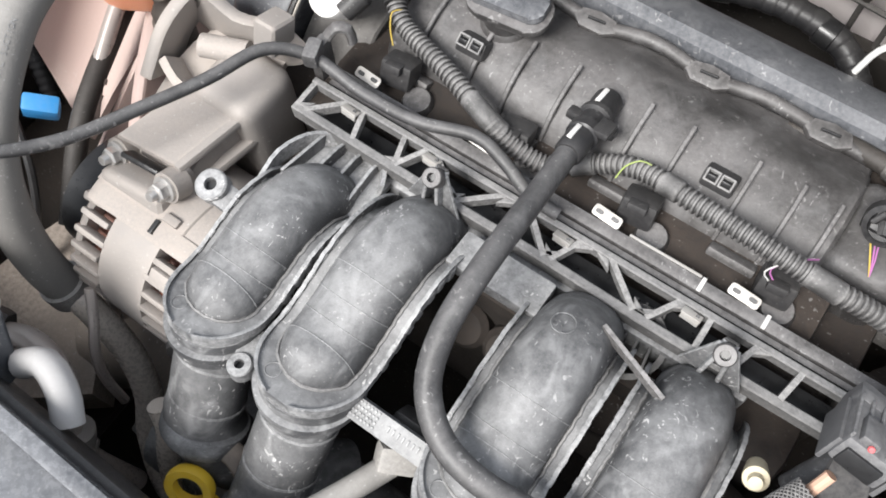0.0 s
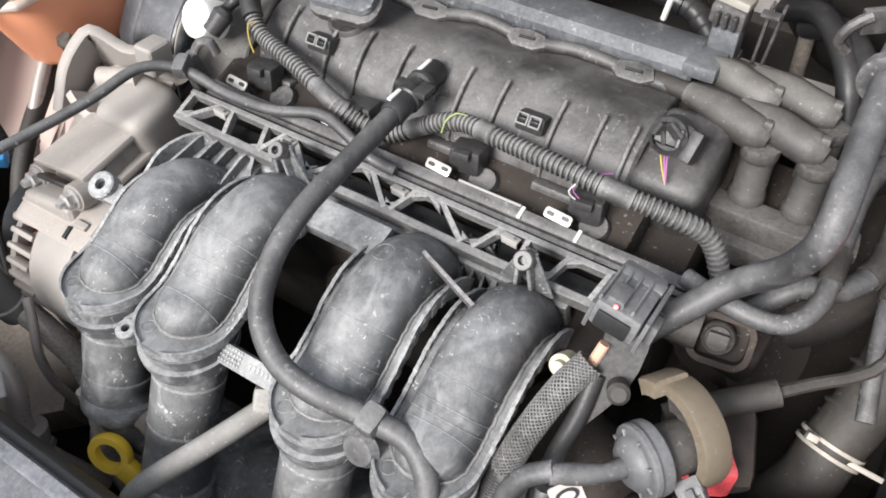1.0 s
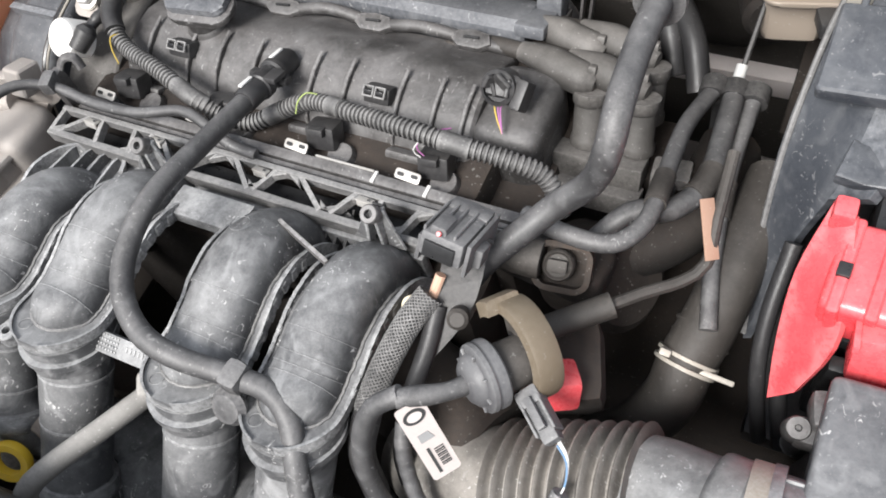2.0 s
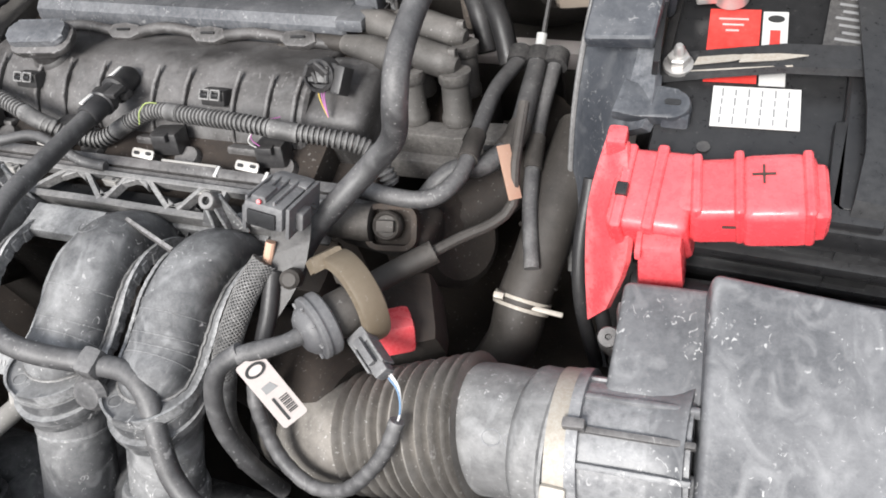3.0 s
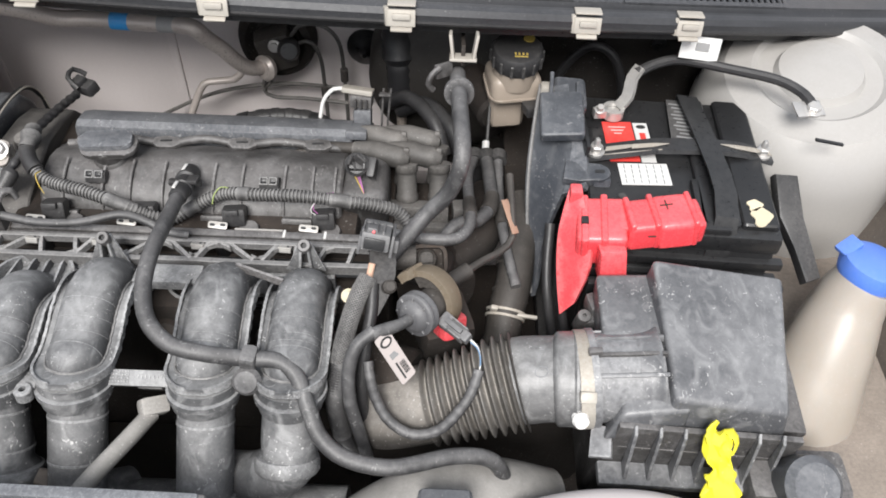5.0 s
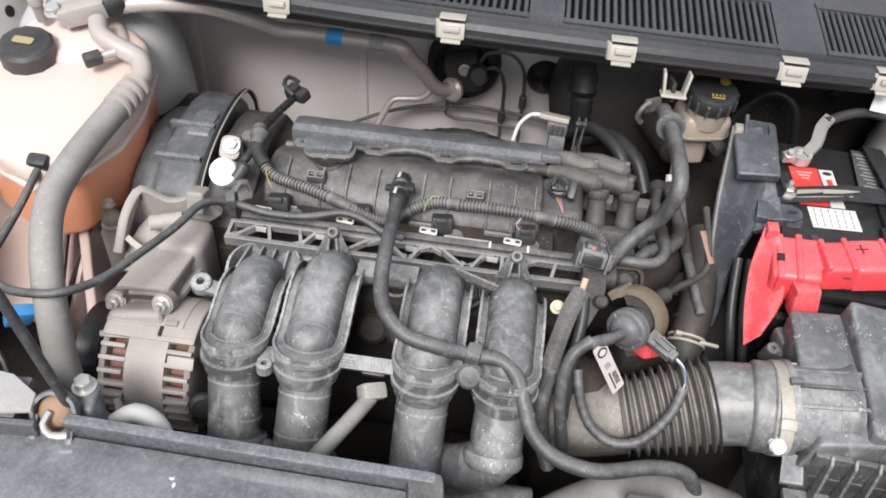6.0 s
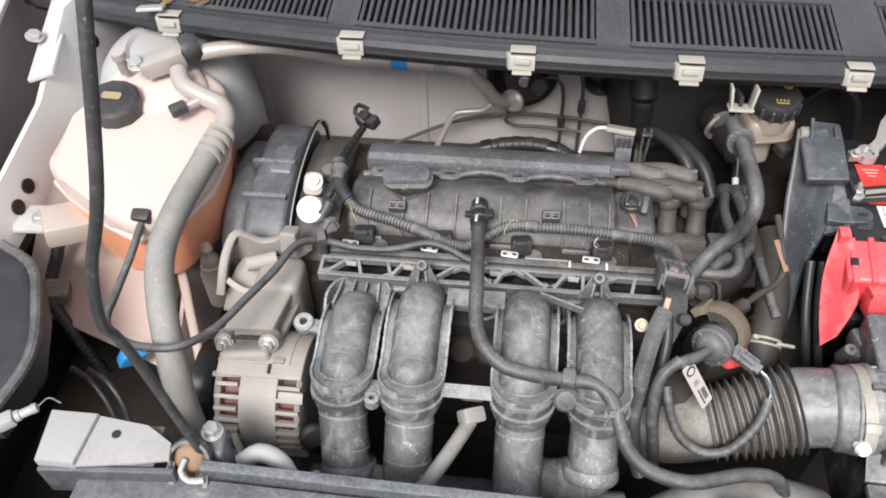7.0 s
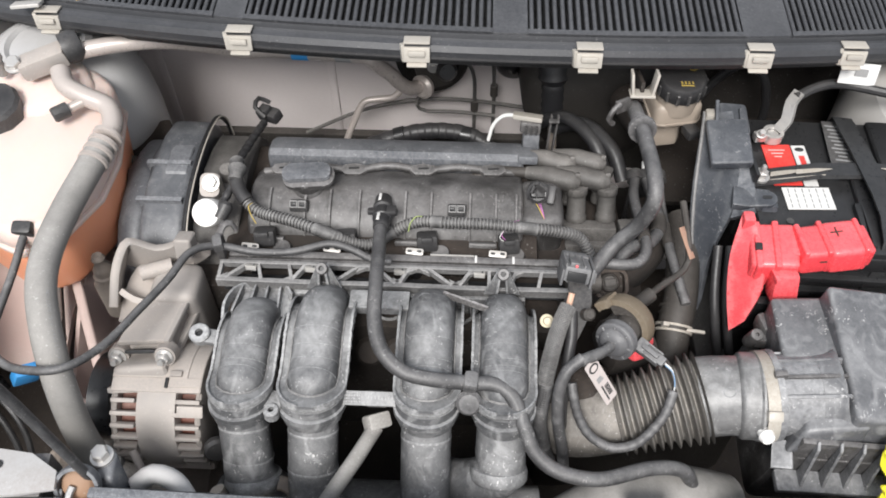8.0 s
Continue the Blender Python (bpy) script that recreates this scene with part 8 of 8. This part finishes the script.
part("rim", sweep(curve([(-0.50, -0.052, 0.868), (-0.455, -0.078, 0.868), (-0.430, -0.120, 0.868), (-0.408, -0.185, 0.866), (-0.416, -0.25, 0.866)]), 0.006, 10), M_COVER, hl)
for k in range(2):
    part("cable", sweep(curve([(-0.44 + 0.02 * k, -0.12, 0.74), (-0.41 + 0.02 * k, -0.135, 0.735), (-0.385 + 0.015 * k, -0.16, 0.70), (-0.375, -0.20, 0.62)]), 0.0035, 8), M_BLACK, hl, "thin dusty cable")

# snorkel, horn and rag at the front right
sn, ln_ = hose("intake_snorkel", [(0.16, -0.27, 0.70), (0.21, -0.245, 0.738), (0.26, -0.225, 0.752), (0.31, -0.215, 0.745), (0.36, -0.21, 0.72)], 0.034, M_HOSE_PALE, "dust-covered curved air intake snorkel", "duct", 26)
sb = thing("snorkel_box", (0.268, -0.262, 0.80), "small grey plastic block on the snorkel", "bracket")
part("block", box((0.044, 0.030, 0.030), (0.268, -0.262, 0.808), (-10, 0, 0), 0.007, segs=3), M_COVER_BLUE, sb)
fs = thing("front_duct", (0.42, -0.275, 0.76), "pale dusty rounded air duct in front of the filter box", "duct")
part("shell", sweep(curve([(0.33, -0.275, 0.775), (0.38, -0.270, 0.792), (0.43, -0.270, 0.796), (0.48, -0.275, 0.785)]), 0.038, 24, flat=0.6), M_FIREWALL, fs)
rag = thing("yellow_cloth", (0.495, -0.21, 0.80), "bright yellow cloth strip tied in front of the filter box", "cloth")
cloth = sweep(curve([(0.490, -0.196, 0.834), (0.490, -0.204, 0.824), (0.496, -0.214, 0.808), (0.499, -0.228, 0.788), (0.506, -0.242, 0.764), (0.512, -0.254, 0.738)], 0.003), lambda s: 0.0085 + 0.011 * s + 0.0022 * math.sin(s * 17) + 0.0014 * math.sin(s * 41), 18, flat=0.38)
crease = random.Random(8)
for v in cloth.verts:
    v.co += Vector((0.0016 * math.sin(v.co.z * 420 + v.co.x * 300), 0.0022 * math.sin(v.co.x * 700 + v.co.z * 160), crease.uniform(-0.0006, 0.0006)))
part("strip", cloth, M_YELLOW_BRIGHT, rag, angle=25)
part("knot", sweep(curve([(0.488, -0.200, 0.828), (0.484, -0.194, 0.836), (0.489, -0.190, 0.842)]), lambda s: 0.0075 * (1 - 0.6 * s), 8, flat=0.5), M_YELLOW_BRIGHT, rag)
part("torn_end", sweep(curve([(0.494, -0.198, 0.828), (0.502, -0.196, 0.834), (0.506, -0.202, 0.828), (0.503, -0.208, 0.820)]), lambda s: 0.006 * (1 - 0.5 * s), 8, flat=0.4), M_YELLOW_BRIGHT, rag)
rh = thing("headlamp_rear_cap", (0.57, -0.22, 0.77), "grey round lamp cap in the front corner", "headlamp")
part("cap", lathe([(0.024, -0.02), (0.026, -0.01), (0.026, 0.012), (0.020, 0.018)], (0.575, -0.215, 0.785), (0.1, -0.5, 0.85), 28), M_COVER_BLUE, rh)
part("mount", box((0.09, 0.05, 0.05), (0.575, -0.20, 0.755), (0, 0, 0), 0.010), M_COVER, rh)
wb = thing("washer_bottle", (0.655, -0.05, 0.75), "milky washer bottle neck with a blue cap", "bottle")
part("bottle", sweep(curve([(0.67, -0.02, 0.83), (0.66, -0.03, 0.80), (0.645, -0.06, 0.75), (0.63, -0.09, 0.68), (0.62, -0.10, 0.58)]), lambda s: 0.030 + 0.045 * s, 30), M_MILK, wb)
part("cap", lathe([(0.030, -0.008), (0.032, 0), (0.030, 0.010), (0.022, 0.014)], (0.672, -0.016, 0.842), (0.15, 0.1, 1), 30), M_BLUECAP, wb, "blue snap cap")
part("cap_tab", box((0.022, 0.016, 0.006), (0.650, 0.000, 0.856), (0, -20, 30), 0.002), M_BLUECAP, wb)

wlm = conduit("wing_loom", [(-0.50, 0.04, 0.80), (-0.502, 0.015, 0.775), (-0.503, -0.015, 0.760), (-0.498, -0.035, 0.752), (-0.47, -0.06, 0.73), (-0.43, -0.09, 0.68)], 0.0075, "taped black loom on the inner wing", 0.006, 0.0003, M_BLACK)
part("knot", box((0.040, 0.030, 0.020), (-0.495, -0.030, 0.758), (0, 10, 20), 0.006), M_BELLOWS, wlm)

cmp_ = thing("air_conditioning_compressor", (-0.2, -0.19, 0.55), "dusty brown compressor body low beside the alternator", "compressor")
part("body", lathe([(0.03, -0.075), (0.052, -0.070), (0.055, -0.03), (0.050, -0.02), (0.050, 0.04), (0.055, 0.05), (0.04, 0.07)], (-0.225, -0.185, 0.60), (1, 0.1, 0.05), 30), M_SOOT, cmp_)
part("head", box((0.06, 0.06, 0.05), (-0.155, -0.20, 0.62), (10, 0, 10), 0.010, segs=3), M_SOOT, cmp_)
part("pipe", sweep(curve([(-0.262, -0.190, 0.70), (-0.256, -0.196, 0.675), (-0.262, -0.200, 0.655), (-0.258, -0.205, 0.63)]), 0.004, 10), M_PIPE, cmp_, "thin bent metal pipe")

# print along the suction hose
hline = [Vector(q) for q in curve([(-0.283, 0.070, 0.928), (-0.290, 0.030, 0.924), (-0.298, -0.020, 0.919), (-0.299, -0.068, 0.917), (-0.293, -0.105, 0.914), (-0.283, -0.137, 0.903), (-0.273, -0.164, 0.886), (-0.265, -0.187, 0.855)], 0.001)]
walked, pens = 0.0, []
for q, r in zip(hline[::-1], hline[-2::-1]):
    walked += (r - q).length
    pens.append((walked, q, (r - q).normalized()))
for k, letter in enumerate("R-1234yf A/C SUCTION"):
    if letter == " ":
        continue
    d, q, t = min(pens, key=lambda p: abs(p[0] - 0.040 - 0.0030 * k))
    face = Vector((0.72, -0.10, 0.68))
    face = (face - t * face.dot(t)).normalized()
    pen = bpy.data.curves.new("print", "FONT")
    pen.body, pen.size, pen.align_x, pen.align_y, pen.extrude = letter, 0.0044, "CENTER", "CENTER", 0.0001
    pen.materials.append(M_SILVER_INK)
    ob = new("printed_letter", pen)
    ob.parent = sh
    ob.matrix_local = Matrix.Translation(-spot(sh)) @ aim(tuple(q + face * 0.0141), face, t)

# dry leaves blown onto the cowl
for k, (x, y, turn, size) in enumerate(((-0.372, 0.225, 35, 0.013), (-0.345, 0.222, 160, 0.016), (-0.322, 0.215, 80, 0.011))):
    lf = thing("dry_leaf", (x, y, cz(x) + 0.02), "curled dry brown leaf lying on the cowl", "leaf", "leaves on the cowl")
    m = pose(x, y, cz(x) + 0.012 + (y - cy(x)) * 0.09, 8, -12 + 14 * k, turn)
    pts = [(-1.0, 0.0, 0.0), (-0.5, 0.32, 0.10), (0.1, 0.42, 0.12), (0.6, 0.25, 0.16), (1.0, 0.0, 0.22), (0.6, -0.28, 0.14), (0.1, -0.40, 0.16), (-0.5, -0.30, 0.08)]
    b = bmesh.new()
    rim = [b.verts.new(m @ Vector((px * size, py * size, pz * size))) for px, py, pz in pts]
    vein = [b.verts.new(m @ Vector((px * size, 0, pz * size))) for px, pz in ((-0.5, 0.0), (0.1, 0.02), (0.6, 0.07))]
    for f in ((rim[0], vein[0], rim[1]), (rim[1], vein[0], vein[1], rim[2]), (rim[2], vein[1], vein[2], rim[3]), (rim[3], vein[2], rim[4]),
              (rim[4], vein[2], rim[5]), (rim[5], vein[2], vein[1], rim[6]), (rim[6], vein[1], vein[0], rim[7]), (rim[7], vein[0], rim[0])):
        b.faces.new(f)
    bmesh.ops.solidify(b, geom=b.faces[:], thickness=0.0008)
    part("blade", b, M_LEAF, lf)
    part("stalk", sweep([tuple(m @ Vector((-size, 0, 0))), tuple(m @ Vector((-size * 1.5, 0.1 * size, 0.06 * size)))], 0.0007, 6), M_LEAF, lf)
